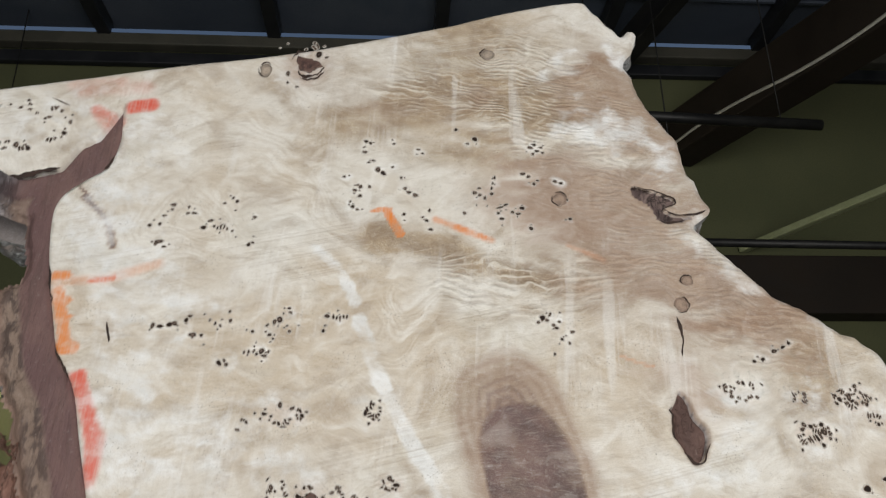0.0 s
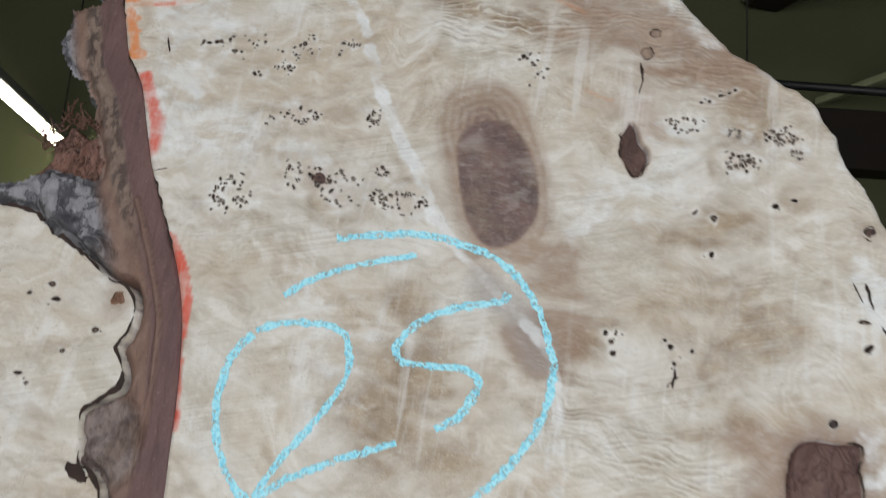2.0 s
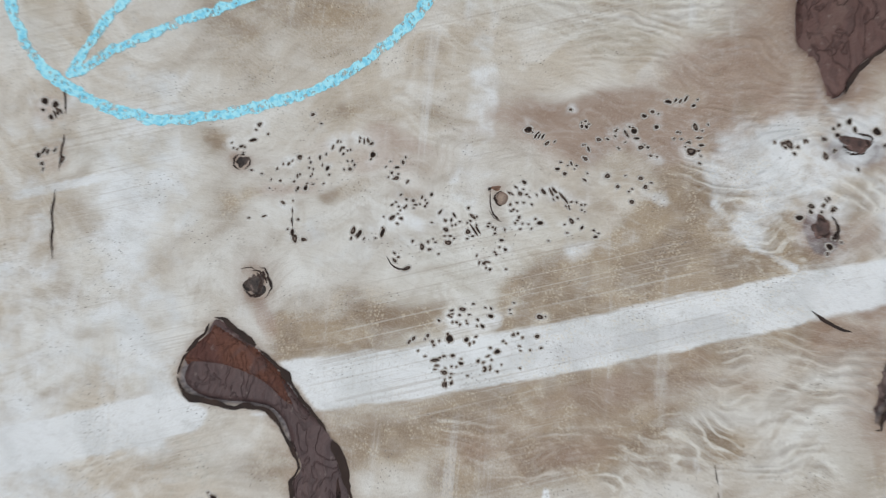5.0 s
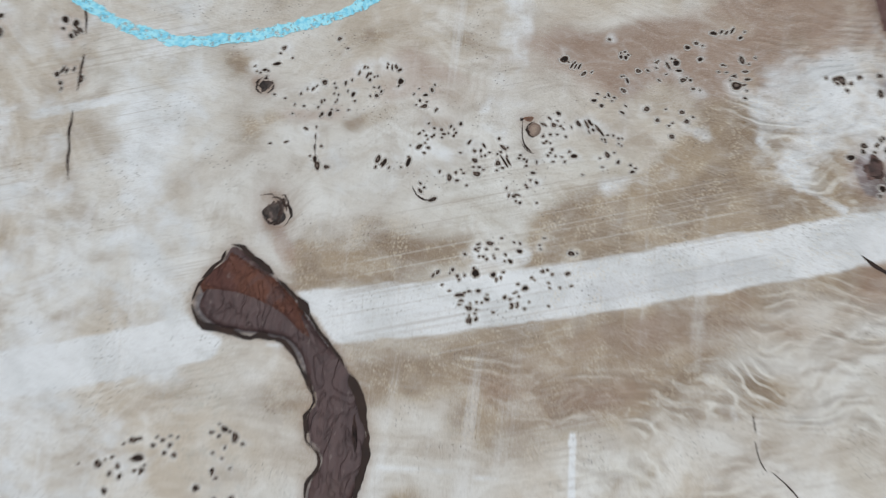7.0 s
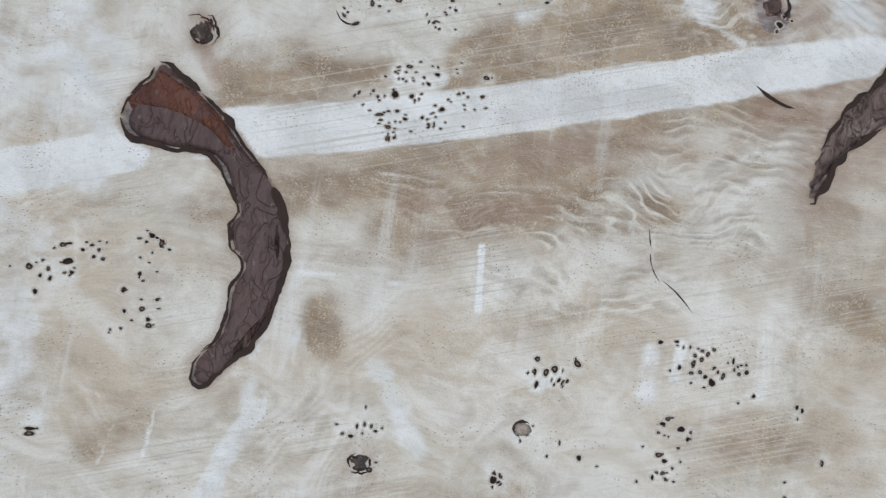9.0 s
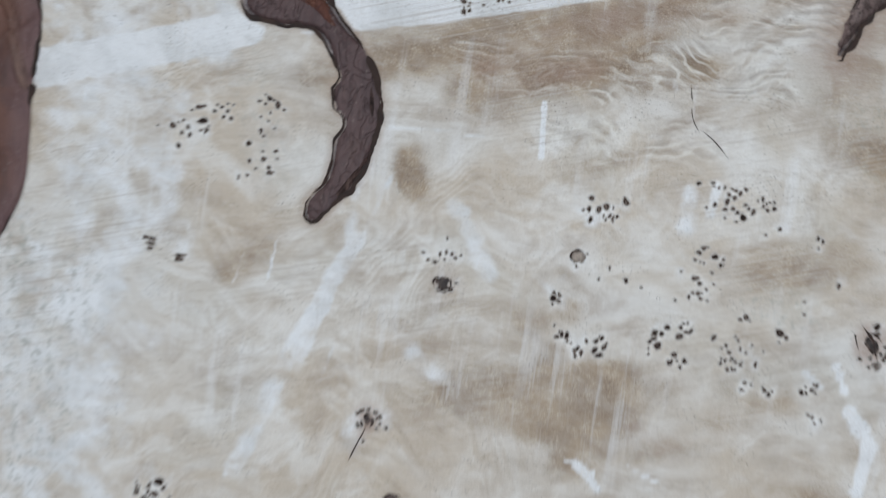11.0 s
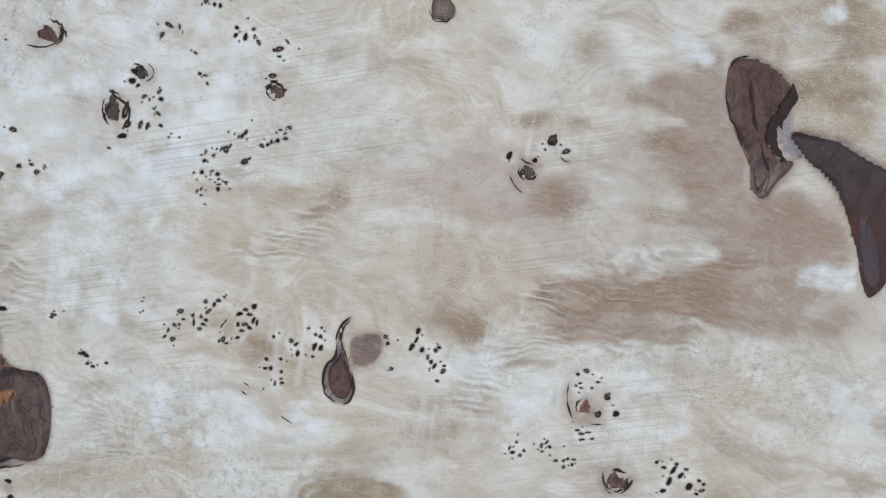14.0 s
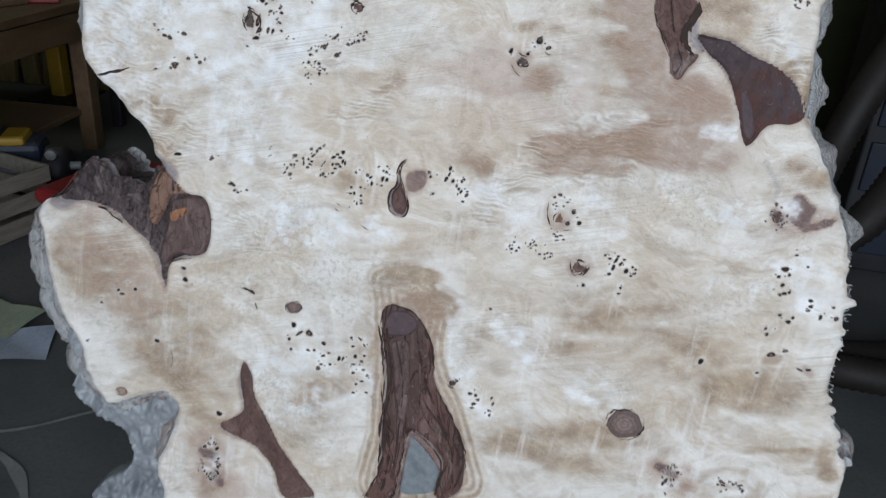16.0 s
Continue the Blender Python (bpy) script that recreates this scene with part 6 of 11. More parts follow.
pores((0.1513, 2.8939, 2.8, 1.4, 178), (0.1514, 2.8835, 2.8, 2.1, 78), (0.1576, 2.8793, 2.8, 2.1, 78), (0.1665, 2.8855, 2.8, 2.1, 178), (0.167, 2.8942, 2.9, 1.4, 78), (0.1689, 2.9021, 2.1, 1.4, 78), (0.1732, 2.8566, 2.1, 2.1, 178), (0.1759, 2.8651, 5.6, 1.4, 18), (0.1833, 2.8694, 4.2, 1.4, 18), (0.191, 2.8585, 2.8, 2.1, 78), (0.1979, 2.8561, 3.5, 2.1, 178), (0.2035, 2.8646, 3.5, 2.8, 178), (0.2217, 2.9022, 2.9, 2.2, 78), (0.2266, 2.9076, 2.2, 1.4, 178), (0.249, 2.9062, 2.9, 2.2, 178), (0.2561, 2.9037, 2.9, 2.2, 178))
pores((0.2612, 2.8775, 2.1, 1.4, 178), (-0.2448, 2.8337, 2.7, 2, 178), (-0.2339, 2.8071, 2, 1.3, 178), (-0.2332, 2.8355, 2, 2, 178), (-0.2307, 2.811, 5.3, 2.7, 18), (-0.2305, 2.8476, 2, 1.4, 178), (-0.2238, 2.8041, 2.6, 1.3, 178), (-0.1819, 2.8313, 3.4, 2.7, 178), (-0.1745, 2.8411, 3.4, 2, 18), (-0.1695, 2.8331, 2, 1.3, 78), (-0.1653, 2.8307, 2.7, 1, 78), (-0.1616, 2.8332, 3.4, 1, 78), (-0.1575, 2.8324, 3.4, 1, 78), (-0.1539, 2.8293, 2, 1, 78), (-0.1476, 2.8269, 1.3, 1.3, 178), (-0.1265, 2.8075, 2.7, 2, 178))
pores((-0.123, 2.8466, 2, 2, 178), (-0.1222, 2.8106, 2, 1.3, 178), (0.0794, 2.8494, 1.4, 1.4, 178), (0.0842, 2.8445, 2.1, 2.1, 178), (0.0888, 2.8315, 2.7, 2.1, 178), (0.1769, 2.8483, 3.5, 2.1, 178), (0.2123, 2.8347, 2.8, 2.8, 178), (0.2624, 2.8494, 2.8, 2.1, 178), (-0.2202, 2.7021, 4.4, 1.9, 83), (-0.2122, 2.7015, 3.1, 2.5, 178), (-0.2021, 2.7035, 3.7, 3.1, 178), (-0.1968, 2.7049, 3.1, 3.1, 178), (-0.1846, 2.7091, 3.1, 2.5, 78), (-0.1809, 2.714, 2.5, 1.9, 178), (-0.1754, 2.6913, 5, 2.5, 178), (-0.1661, 2.6906, 1.9, 1.9, 178))
pores((-0.1587, 2.7092, 1.9, 1.3, 78), (-0.1526, 2.7051, 2.5, 1.3, 78), (-0.1468, 2.7023, 1.9, 1.3, 78), (-0.1383, 2.7198, 1.9, 1.3, 78), (-0.1364, 2.7086, 2.5, 1.9, 78), (-0.1176, 2.6705, 1.8, 1.2, 78), (-0.1128, 2.6711, 2.5, 1.2, 78), (-0.1109, 2.6955, 1.9, 1.9, 178), (-0.1074, 2.6718, 2.5, 1.2, 78), (-0.0989, 2.6718, 3.7, 3.1, 78), (-0.0955, 2.7031, 2.5, 1.3, 58), (-0.092, 2.6914, 2.5, 1.9, 178), (-0.0915, 2.6711, 1.9, 1.2, 78), (-0.0879, 2.6866, 1.9, 1.2, 178), (-0.0878, 2.7073, 3.2, 2.5, 78), (-0.0824, 2.7101, 4.4, 3.2, 78))
pores((-0.0737, 2.7025, 1.3, 1.3, 178), (-0.0728, 2.7243, 2.6, 1.3, 178), (-0.0712, 2.7193, 1.9, 1.3, 178), (-0.0707, 2.6956, 1.9, 1.9, 178), (-0.0334, 2.6963, 2.5, 1.9, 78), (-0.0319, 2.7026, 1.3, 1.3, 178), (-0.03, 2.7145, 3.2, 2.5, 178), (-0.0229, 2.7131, 2.5, 1.3, 83), (-0.0191, 2.7124, 2.5, 1.3, 83), (-0.0153, 2.7125, 2.5, 1.3, 83), (-0.0116, 2.7139, 1.9, 1.3, 83), (-0.0078, 2.7139, 2.5, 1.3, 83), (0.2098, 2.7075, 1.9, 1.9, 178), (0.2149, 2.7132, 3.9, 3.2, 178), (0.2199, 2.7104, 2.6, 1.9, 178), (0.2239, 2.7176, 3.2, 1.3, 58))
pores((0.2271, 2.704, 1.9, 1.9, 178), (0.23, 2.7004, 2.6, 1.9, 178), (0.2341, 2.7083, 1.9, 1.3, 178), (0.235, 2.6864, 1.9, 1.9, 178), (0.2429, 2.6815, 1.9, 1.3, 78), (0.2477, 2.6955, 2.6, 1.9, 178), (0.4782, 2.6719, 3.9, 2.6, 28), (0.4895, 2.6768, 3.2, 1.9, 28), (0.4975, 2.6817, 2.6, 1.9, 178), (-0.104, 2.6685, 1.8, 1.8, 178), (-0.0959, 2.6665, 3.1, 1.8, 178), (0.2248, 2.6684, 1.9, 1.3, 78), (0.452, 2.6594, 2.6, 1.9, 178), (0.4626, 2.6622, 3.2, 1.9, 28), (0.0947, 2.0779, 1.1, 0.8, 179), (0.0976, 2.0823, 2.3, 1.1, 59))
pores((0.1393, 2.0908, 1.7, 1.4, 179), (0.31, 2.0796, 3.4, 2.8, 179), (0.3157, 2.0746, 2.8, 0.8, 59), (0.3185, 2.0745, 2.5, 0.6, 59), (0.3213, 2.0742, 2.8, 0.8, 59), (0.3435, 2.0963, 1.4, 1.1, 179), (0.3522, 2.0828, 1.4, 1.4, 179), (0.3552, 2.0869, 1.1, 0.9, 179), (0.3558, 2.0824, 1.7, 1.4, 79), (0.3652, 2.072, 2, 1.7, 179), (0.372, 2.0725, 1.7, 0.8, 149), (0.3787, 2.079, 1.1, 0.9, 179), (0.3871, 2.0768, 4, 1.1, 124), (0.3932, 2.0791, 3.1, 2.3, 179), (0.3951, 2.0732, 2.5, 1.1, 179), (0.4016, 2.0916, 2.3, 1.7, 179))
pores((0.4081, 2.0951, 1.7, 1.4, 179), (0.4109, 2.0825, 2, 1.7, 179), (0.4209, 2.1034, 2.9, 1.7, 179), (0.4244, 2.0732, 1.1, 0.8, 179), (0.4267, 2.1046, 2.3, 0.9, 59), (0.4274, 2.0785, 1.4, 0.9, 179), (0.4304, 2.1039, 2.3, 0.9, 59), (0.4346, 2.1054, 2.3, 0.9, 59), (0.4353, 2.0704, 2.3, 0.8, 19), (0.4407, 2.1002, 2.3, 1.1, 29), (0.4415, 2.0828, 4, 1.7, 109), (0.4441, 2.0739, 2.8, 0.9, 9), (0.0805, 2.062, 1.1, 0.6, 29), (0.0837, 2.0643, 2, 1.1, 9), (0.0856, 2.0594, 0.8, 0.6, 179), (0.0925, 2.0452, 1.1, 0.8, 179))
pores((0.0927, 2.0695, 3.4, 1.4, 9), (0.1127, 2.0464, 1.4, 0.8, 89), (0.1157, 2.0369, 1.1, 0.8, 179), (0.1173, 2.0504, 1.1, 0.6, 79), (0.1184, 2.0193, 1.9, 1.1, 159), (0.1217, 2.0506, 1.7, 0.8, 69), (0.126, 2.0133, 1.9, 0.5, 91), (0.1289, 2.0407, 1.7, 0.8, 99), (0.1297, 2.031, 1.9, 1.1, 89), (0.1302, 2.056, 2.2, 2, 19), (0.1357, 2.0313, 2.5, 1.4, 79), (0.1368, 2.0347, 1.1, 0.6, 179), (0.1379, 2.0473, 1.1, 0.6, 79), (0.1389, 2.0519, 1.1, 0.8, 89), (0.1405, 2.0423, 1.1, 0.6, 89), (0.1412, 2.0464, 1.1, 0.6, 79))
pores((0.1461, 2.0558, 2.2, 0.8, 84), (0.1495, 2.0348, 0.8, 0.6, 179), (0.1523, 2.0471, 2.2, 1.4, 74), (0.156, 2.0641, 2.2, 0.8, 79), (0.1598, 2.0688, 1.4, 0.8, 59), (0.1624, 2.0626, 2.8, 0.8, 74), (0.1644, 2.0588, 1.4, 0.8, 59), (0.1678, 2.0614, 1.1, 0.6, 79), (0.17, 2.062, 1.1, 0.6, 79), (0.1701, 2.0466, 1.7, 1.4, 19), (0.1734, 2.0498, 1.4, 0.8, 79), (0.1806, 2.0692, 2.5, 0.6, 94), (0.1837, 2.0697, 2.2, 1.1, 119), (0.1865, 2.0673, 2, 1.1, 39), (0.1876, 2.0583, 2.8, 2.2, 39), (0.2002, 2.0403, 0.8, 0.6, 179))
pores((0.2029, 2.0437, 1.4, 0.8, 69), (0.2037, 2.0183, 1.4, 0.8, 39), (0.2065, 2.0396, 2.5, 1.4, 29), (0.2065, 2.0205, 0.8, 0.6, 179), (0.2069, 2.0482, 2, 1.1, 9), (0.2083, 2.0112, 0.8, 0.6, 179), (0.21, 2.014, 0.8, 0.6, 59), (0.2116, 2.0522, 2, 1.1, 99), (0.2154, 2.0369, 1.9, 0.8, 49), (0.22, 2.0218, 1.4, 1.1, 89), (0.2219, 2.0184, 1.7, 0.8, 179), (0.2269, 2.0245, 1.7, 0.8, 79), (0.2308, 2.0197, 1.1, 0.8, 59), (0.2342, 2.0267, 1.7, 1.1, 79), (0.2411, 2.0128, 2.2, 0.8, 59), (0.2521, 2.0104, 2.2, 0.8, 119))
pores((0.263, 2.0162, 1.1, 1.1, 179), (0.2955, 2.0192, 1.1, 1.1, 179), (0.2961, 2.028, 2.2, 0.8, 144), (0.2979, 2.0152, 1.1, 0.8, 179), (0.2999, 2.0331, 1.7, 0.8, 139), (0.3009, 2.0141, 0.8, 0.6, 179), (0.3033, 2.0279, 1.9, 1.7, 179), (0.3058, 2.0208, 1.1, 0.6, 179), (0.3065, 2.0371, 2, 1.4, 159), (0.3081, 2.0273, 1.1, 0.8, 179), (0.3213, 2.0297, 2.8, 1.4, 119), (0.3245, 2.0686, 2.8, 1.1, 39), (0.3276, 2.0291, 4.4, 0.8, 119), (0.3297, 2.0308, 2.8, 1.1, 119), (0.3322, 2.0251, 1.7, 0.8, 139), (0.3325, 2.048, 2.5, 1.1, 179))
pores((0.335, 2.0267, 3.3, 0.6, 119), (0.3377, 2.0241, 6.1, 0.8, 127), (0.3382, 2.0442, 1.7, 1.4, 179), (0.3414, 2.0161, 0.8, 0.6, 179), (0.3434, 2.0526, 2, 0.8, 119), (0.346, 2.0482, 0.8, 0.6, 179), (0.3508, 2.0194, 1.1, 0.8, 179), (0.3533, 2.0574, 1.1, 1.1, 179), (0.3533, 2.014, 0.8, 0.6, 179), (0.3536, 2.0394, 2.2, 0.8, 144), (0.3549, 2.0562, 1.7, 1.4, 179), (0.3571, 2.0644, 2.8, 0.8, 109), (0.3715, 2.0427, 2.2, 2, 179), (0.3794, 2.0343, 1.7, 1.4, 179), (0.3806, 2.0651, 1.7, 0.6, 149), (0.39, 2.0221, 1.9, 1.7, 179))
pores((0.3973, 2.041, 2.2, 1.4, 179), (0.3982, 2.0658, 2.5, 1.7, 179), (0.4007, 2.034, 2, 1.7, 179), (0.4036, 2.066, 1.4, 1.1, 179), (0.4057, 2.0592, 1.4, 1.1, 179), (0.4375, 2.0627, 4.2, 3.4, 19), (0.4432, 2.0635, 1.7, 0.8, 179), (0.4437, 2.0533, 1.7, 0.8, 159), (0.4456, 2.0679, 2.3, 1.1, 179), (0.1042, 2.0085, 2.2, 0.5, 19), (0.1259, 2.0054, 2.2, 0.5, 87), (0.1267, 1.9957, 3.8, 1.4, 94), (0.1287, 1.991, 3.8, 1.9, 99), (0.1308, 2.0062, 1.1, 0.8, 179), (0.1355, 1.9903, 1.9, 1.6, 179), (0.1738, 1.9976, 3.8, 1.6, 69))
pores((0.1763, 1.9943, 1.6, 0.5, 59), (0.1785, 1.9951, 3.6, 1.6, 69), (0.1965, 1.996, 4.1, 1.6, 74), (0.1973, 2.0088, 0.5, 0.5, 179), (0.2039, 2.0082, 2.5, 1.6, 39), (0.2063, 1.9746, 2.4, 1.1, 134), (0.2108, 2.0075, 1.4, 1.1, 169), (0.2157, 1.9685, 3.8, 1.4, 19), (0.2273, 1.9854, 3, 1.6, 89), (0.232, 1.9894, 1.1, 1.1, 179), (0.233, 1.9834, 1.4, 1.1, 179), (0.2358, 1.9916, 0.8, 0.5, 179), (0.2454, 2.006, 1.1, 1.1, 179), (0.2456, 1.999, 2.5, 1.6, 169), (0.2476, 1.9887, 2.7, 1.9, 174), (0.249, 1.9939, 1.4, 0.8, 179))
pores((0.2498, 2.0065, 1.4, 0.8, 79), (0.2531, 2.0028, 0.8, 0.8, 179), (0.2628, 1.9974, 2.2, 1.9, 179), (0.2663, 1.994, 1.4, 0.8, 179), (0.2664, 2.0094, 3.3, 1.1, 144), (0.2675, 1.9987, 6, 0.8, 124), (0.2703, 1.999, 3.8, 0.8, 124), (0.2715, 1.9733, 1.4, 0.8, 79), (0.275, 1.9727, 1.6, 0.8, 159), (0.2768, 1.9694, 0.8, 0.8, 179), (0.2777, 1.974, 2.4, 0.8, 169), (0.2783, 2.0017, 1.1, 0.8, 179), (0.2797, 1.9682, 1.1, 1.1, 179), (0.2819, 2.0011, 1.1, 0.8, 179), (0.2838, 1.9997, 1.6, 0.8, 79), (0.2887, 1.991, 1.9, 1.1, 179))
pores((0.2915, 1.9837, 1.4, 1.1, 159), (0.3023, 2.0092, 1.4, 1.1, 89), (0.3049, 2.0042, 0.8, 0.6, 179), (0.3096, 2.0038, 0.8, 0.6, 179), (0.315, 2.008, 1.1, 0.8, 89), (0.3184, 2.0048, 2.5, 1.7, 179), (0.3249, 1.9908, 0.8, 0.5, 179), (0.3429, 2.0065, 2.5, 1.7, 119), (0.348, 2.0084, 0.8, 0.6, 179), (0.3509, 2.0014, 1.7, 1.1, 59), (0.3599, 1.9993, 1.4, 0.8, 179), (0.3612, 1.9943, 1.9, 1.1, 9), (0.2187, 1.9125, 2.1, 0.8, 59), (0.2219, 1.915, 2.1, 1.1, 69), (0.2326, 1.9172, 1.6, 1.1, 79), (0.2362, 1.9127, 1.3, 1.1, 79))
pores((0.2383, 1.892, 1.3, 0.5, 179), (0.2384, 1.8989, 3.7, 1.3, 179), (0.2396, 1.8948, 2.1, 0.8, 179), (0.2413, 1.9135, 0.8, 0.8, 179), (0.245, 1.9019, 1.6, 0.8, 179), (0.2462, 1.8929, 0.8, 0.5, 179), (0.2486, 1.9326, 1.3, 0.8, 159), (0.2493, 1.9152, 3.5, 2.9, 179), (0.2508, 1.9365, 1.6, 0.8, 19), (0.2514, 1.9275, 0.8, 0.8, 179), (0.2517, 1.9024, 1.6, 1.3, 179), (0.2544, 1.9275, 1.1, 0.8, 179), (0.2566, 1.933, 1.1, 0.8, 179), (0.2579, 1.8966, 2.4, 1.1, 169), (0.2582, 1.8999, 1.1, 0.5, 179), (0.2589, 1.9375, 2.7, 1.6, 179))
pores((0.262, 1.9145, 1.9, 1.9, 179), (0.2641, 1.9334, 1.3, 0.5, 179), (0.2644, 1.9116, 1.1, 0.8, 179), (0.2676, 1.9126, 1.1, 0.8, 89), (0.2705, 1.9296, 1.3, 0.8, 139), (0.2709, 1.8985, 1.3, 1.3, 179), (0.2741, 1.9248, 1.9, 1.3, 139), (0.2748, 1.8974, 1.1, 0.8, 179), (0.2757, 1.8912, 1.3, 0.8, 179), (0.2758, 1.8937, 1.1, 1.1, 179), (0.279, 1.9028, 0.8, 0.5, 179), (0.2797, 1.8921, 0.8, 0.8, 179), (0.28, 1.8947, 0.8, 0.8, 179), (0.2805, 1.9324, 2.1, 1.6, 159), (0.2854, 1.9058, 2.4, 1.9, 179), (0.2885, 1.8959, 0.8, 0.5, 179))
pores((0.2918, 1.912, 0.8, 0.5, 179), (0.2949, 1.9375, 1.1, 0.5, 179), (0.2956, 1.9346, 0.8, 0.5, 179), (0.2976, 1.9184, 1.6, 1.1, 9), (0.3009, 1.9194, 1.1, 0.8, 179), (0.3021, 1.91, 1.3, 0.5, 179), (0.3028, 1.9066, 1.1, 0.5, 179), (0.3045, 1.9165, 1.3, 0.8, 19), (0.3155, 1.9174, 1.9, 1.3, 29), (0.3178, 1.9322, 2.7, 1.9, 159), (0.2449, 1.8809, 2.4, 1, 79), (0.2456, 1.8896, 2.4, 1.6, 179), (0.2467, 1.8808, 2.4, 1, 79), (0.2507, 1.8818, 1.3, 1.3, 179), (-0.0029, 1.774, 1.5, 1, 3), (0.0107, 1.7864, 2.6, 2, 3))
pores((0.0148, 1.7876, 3.1, 1, 3), (0.0156, 1.7743, 5.1, 2.6, 3), (0.0256, 1.7834, 1.5, 1.5, 3), (0.0321, 1.7873, 2, 1, 3), (0.0342, 1.7787, 1.5, 1.5, 3), (0.0376, 1.784, 1.5, 1.5, 3), (0.0411, 1.7775, 2, 1.5, 3), (0.0667, 1.7944, 2, 1, 3), (0.0686, 1.7802, 1, 1, 3), (0.0721, 1.7921, 1.5, 1, 3), (0.076, 1.7969, 2.5, 2, 3), (0.0797, 1.7955, 1.5, 1, 3), (0.0835, 1.7916, 3.6, 2, 83), (0.0895, 1.7873, 1.5, 1, 3), (-0.0126, 1.7689, 3.1, 2.6, 3), (-0.0063, 1.7507, 2.1, 2.1, 3))
pores((-0.0038, 1.7626, 1.5, 1.5, 3), (0.0017, 1.768, 2, 1.5, 83), (0.0037, 1.7609, 2, 1.5, 83), (0.014, 1.7655, 1.5, 1, 3), (0.0192, 1.7663, 2, 1.5, 3), (0.0514, 1.7259, 1, 1, 3), (0.0585, 1.7558, 2.5, 2, 83), (0.0592, 1.7273, 1.5, 1, 3), (0.0605, 1.7401, 1.5, 1.5, 3), (0.0693, 1.7681, 2, 1.5, 83), (0.0722, 1.7631, 1.5, 1, 3), (0.0734, 1.7423, 2.5, 2, 3), (0.0785, 1.7349, 2, 1.5, 3), (0.0793, 1.7304, 3, 2, 3), (0.0839, 1.7499, 1.5, 1.5, 3), (0.3652, 1.7132, 2.5, 1.5, 88))
pores((0.3666, 1.7226, 2.5, 2, 43), (0.3735, 1.7132, 3.4, 2, 83), (0.3797, 1.7159, 3, 2.5, 63), (0.3964, 1.7208, 3.9, 2, 133), (0.4573, 1.7401, 2.4, 1.5, 3), (0.4692, 1.7412, 1.9, 1, 3), (0.4717, 1.7224, 1.9, 1.5, 83), (0.4805, 1.7189, 1.9, 1.5, 3), (0.482, 1.7258, 2.9, 1.9, 83), (0.4831, 1.7317, 1.5, 1.5, 3), (0.4871, 1.7198, 1.9, 1.5, 3), (0.488, 1.7291, 1.9, 1.9, 53), (0.4885, 1.7354, 1.9, 1, 3), (0.491, 1.7166, 1.9, 1.5, 3), (0.4925, 1.7332, 2.4, 1.5, 63), (0.496, 1.7125, 2.9, 2.9, 3))
pores((0.497, 1.7368, 1.5, 1.5, 3), (0.4977, 1.7237, 1.5, 1, 3), (0.5003, 1.7205, 1.5, 1, 83), (0.5042, 1.7178, 2.9, 1.5, 73), (0.5116, 1.7293, 2.4, 1, 83), (0.5124, 1.7231, 1.5, 1, 83), (0.5159, 1.7199, 1.5, 1.5, 3), (0.5212, 1.7269, 1, 1, 3), (0.5215, 1.7216, 1.9, 1.9, 3), (-0.0316, 1.666, 3.1, 1.5, 173), (-0.0274, 1.6565, 3.1, 1.5, 3), (-0.0265, 1.6607, 4.1, 1.5, 173), (-0.0257, 1.6648, 4.1, 1.5, 168), (0.0005, 1.6514, 4.6, 1.5, 178), (0.227, 1.6606, 1.5, 1, 3), (0.2331, 1.659, 2, 1.5, 3))
pores((0.2372, 1.6663, 2, 1, 88), (0.2427, 1.6681, 2, 1, 88), (0.2477, 1.6669, 2, 1, 88), (0.2509, 1.6636, 1.5, 1, 3), (0.3551, 1.6682, 3, 1, 91), (0.3579, 1.6698, 3.5, 1, 91), (0.361, 1.6685, 2.5, 1, 91), (0.3667, 1.7039, 3, 1.5, 83), (0.3831, 1.7078, 2.5, 1, 63), (0.3857, 1.6626, 2, 0.7, 93), (0.386, 1.7064, 2.5, 1, 63), (0.3894, 1.7076, 2, 1, 63), (0.4003, 1.6527, 2, 2, 3), (0.4578, 1.6742, 1.5, 1, 3), (0.4587, 1.6582, 2.9, 2, 3), (0.4608, 1.6808, 2.4, 1.5, 3))
pores((0.4628, 1.654, 2.4, 1.5, 3), (0.4644, 1.6844, 2.4, 1.5, 3), (0.4667, 1.6855, 1.9, 1, 3), (0.4727, 1.6639, 1.5, 1, 3), (0.4743, 1.6776, 2.9, 2.4, 3), (0.4795, 1.6706, 1.9, 1.5, 83), (0.4815, 1.6756, 1.5, 1, 83), (0.5272, 1.7045, 1.5, 1.5, 3), (0.5594, 1.6981, 1.9, 1.4, 83), (0.5633, 1.6959, 1.9, 1.4, 83), (0.5785, 1.6587, 2.9, 1.4, 93), (0.0002, 1.6478, 4.1, 2.1, 3), (0.2384, 1.6368, 3, 1.5, 3), (0.2401, 1.6429, 6, 2, 163), (0.248, 1.6359, 3, 2, 3), (0.3385, 1.6335, 3.5, 2.5, 83))
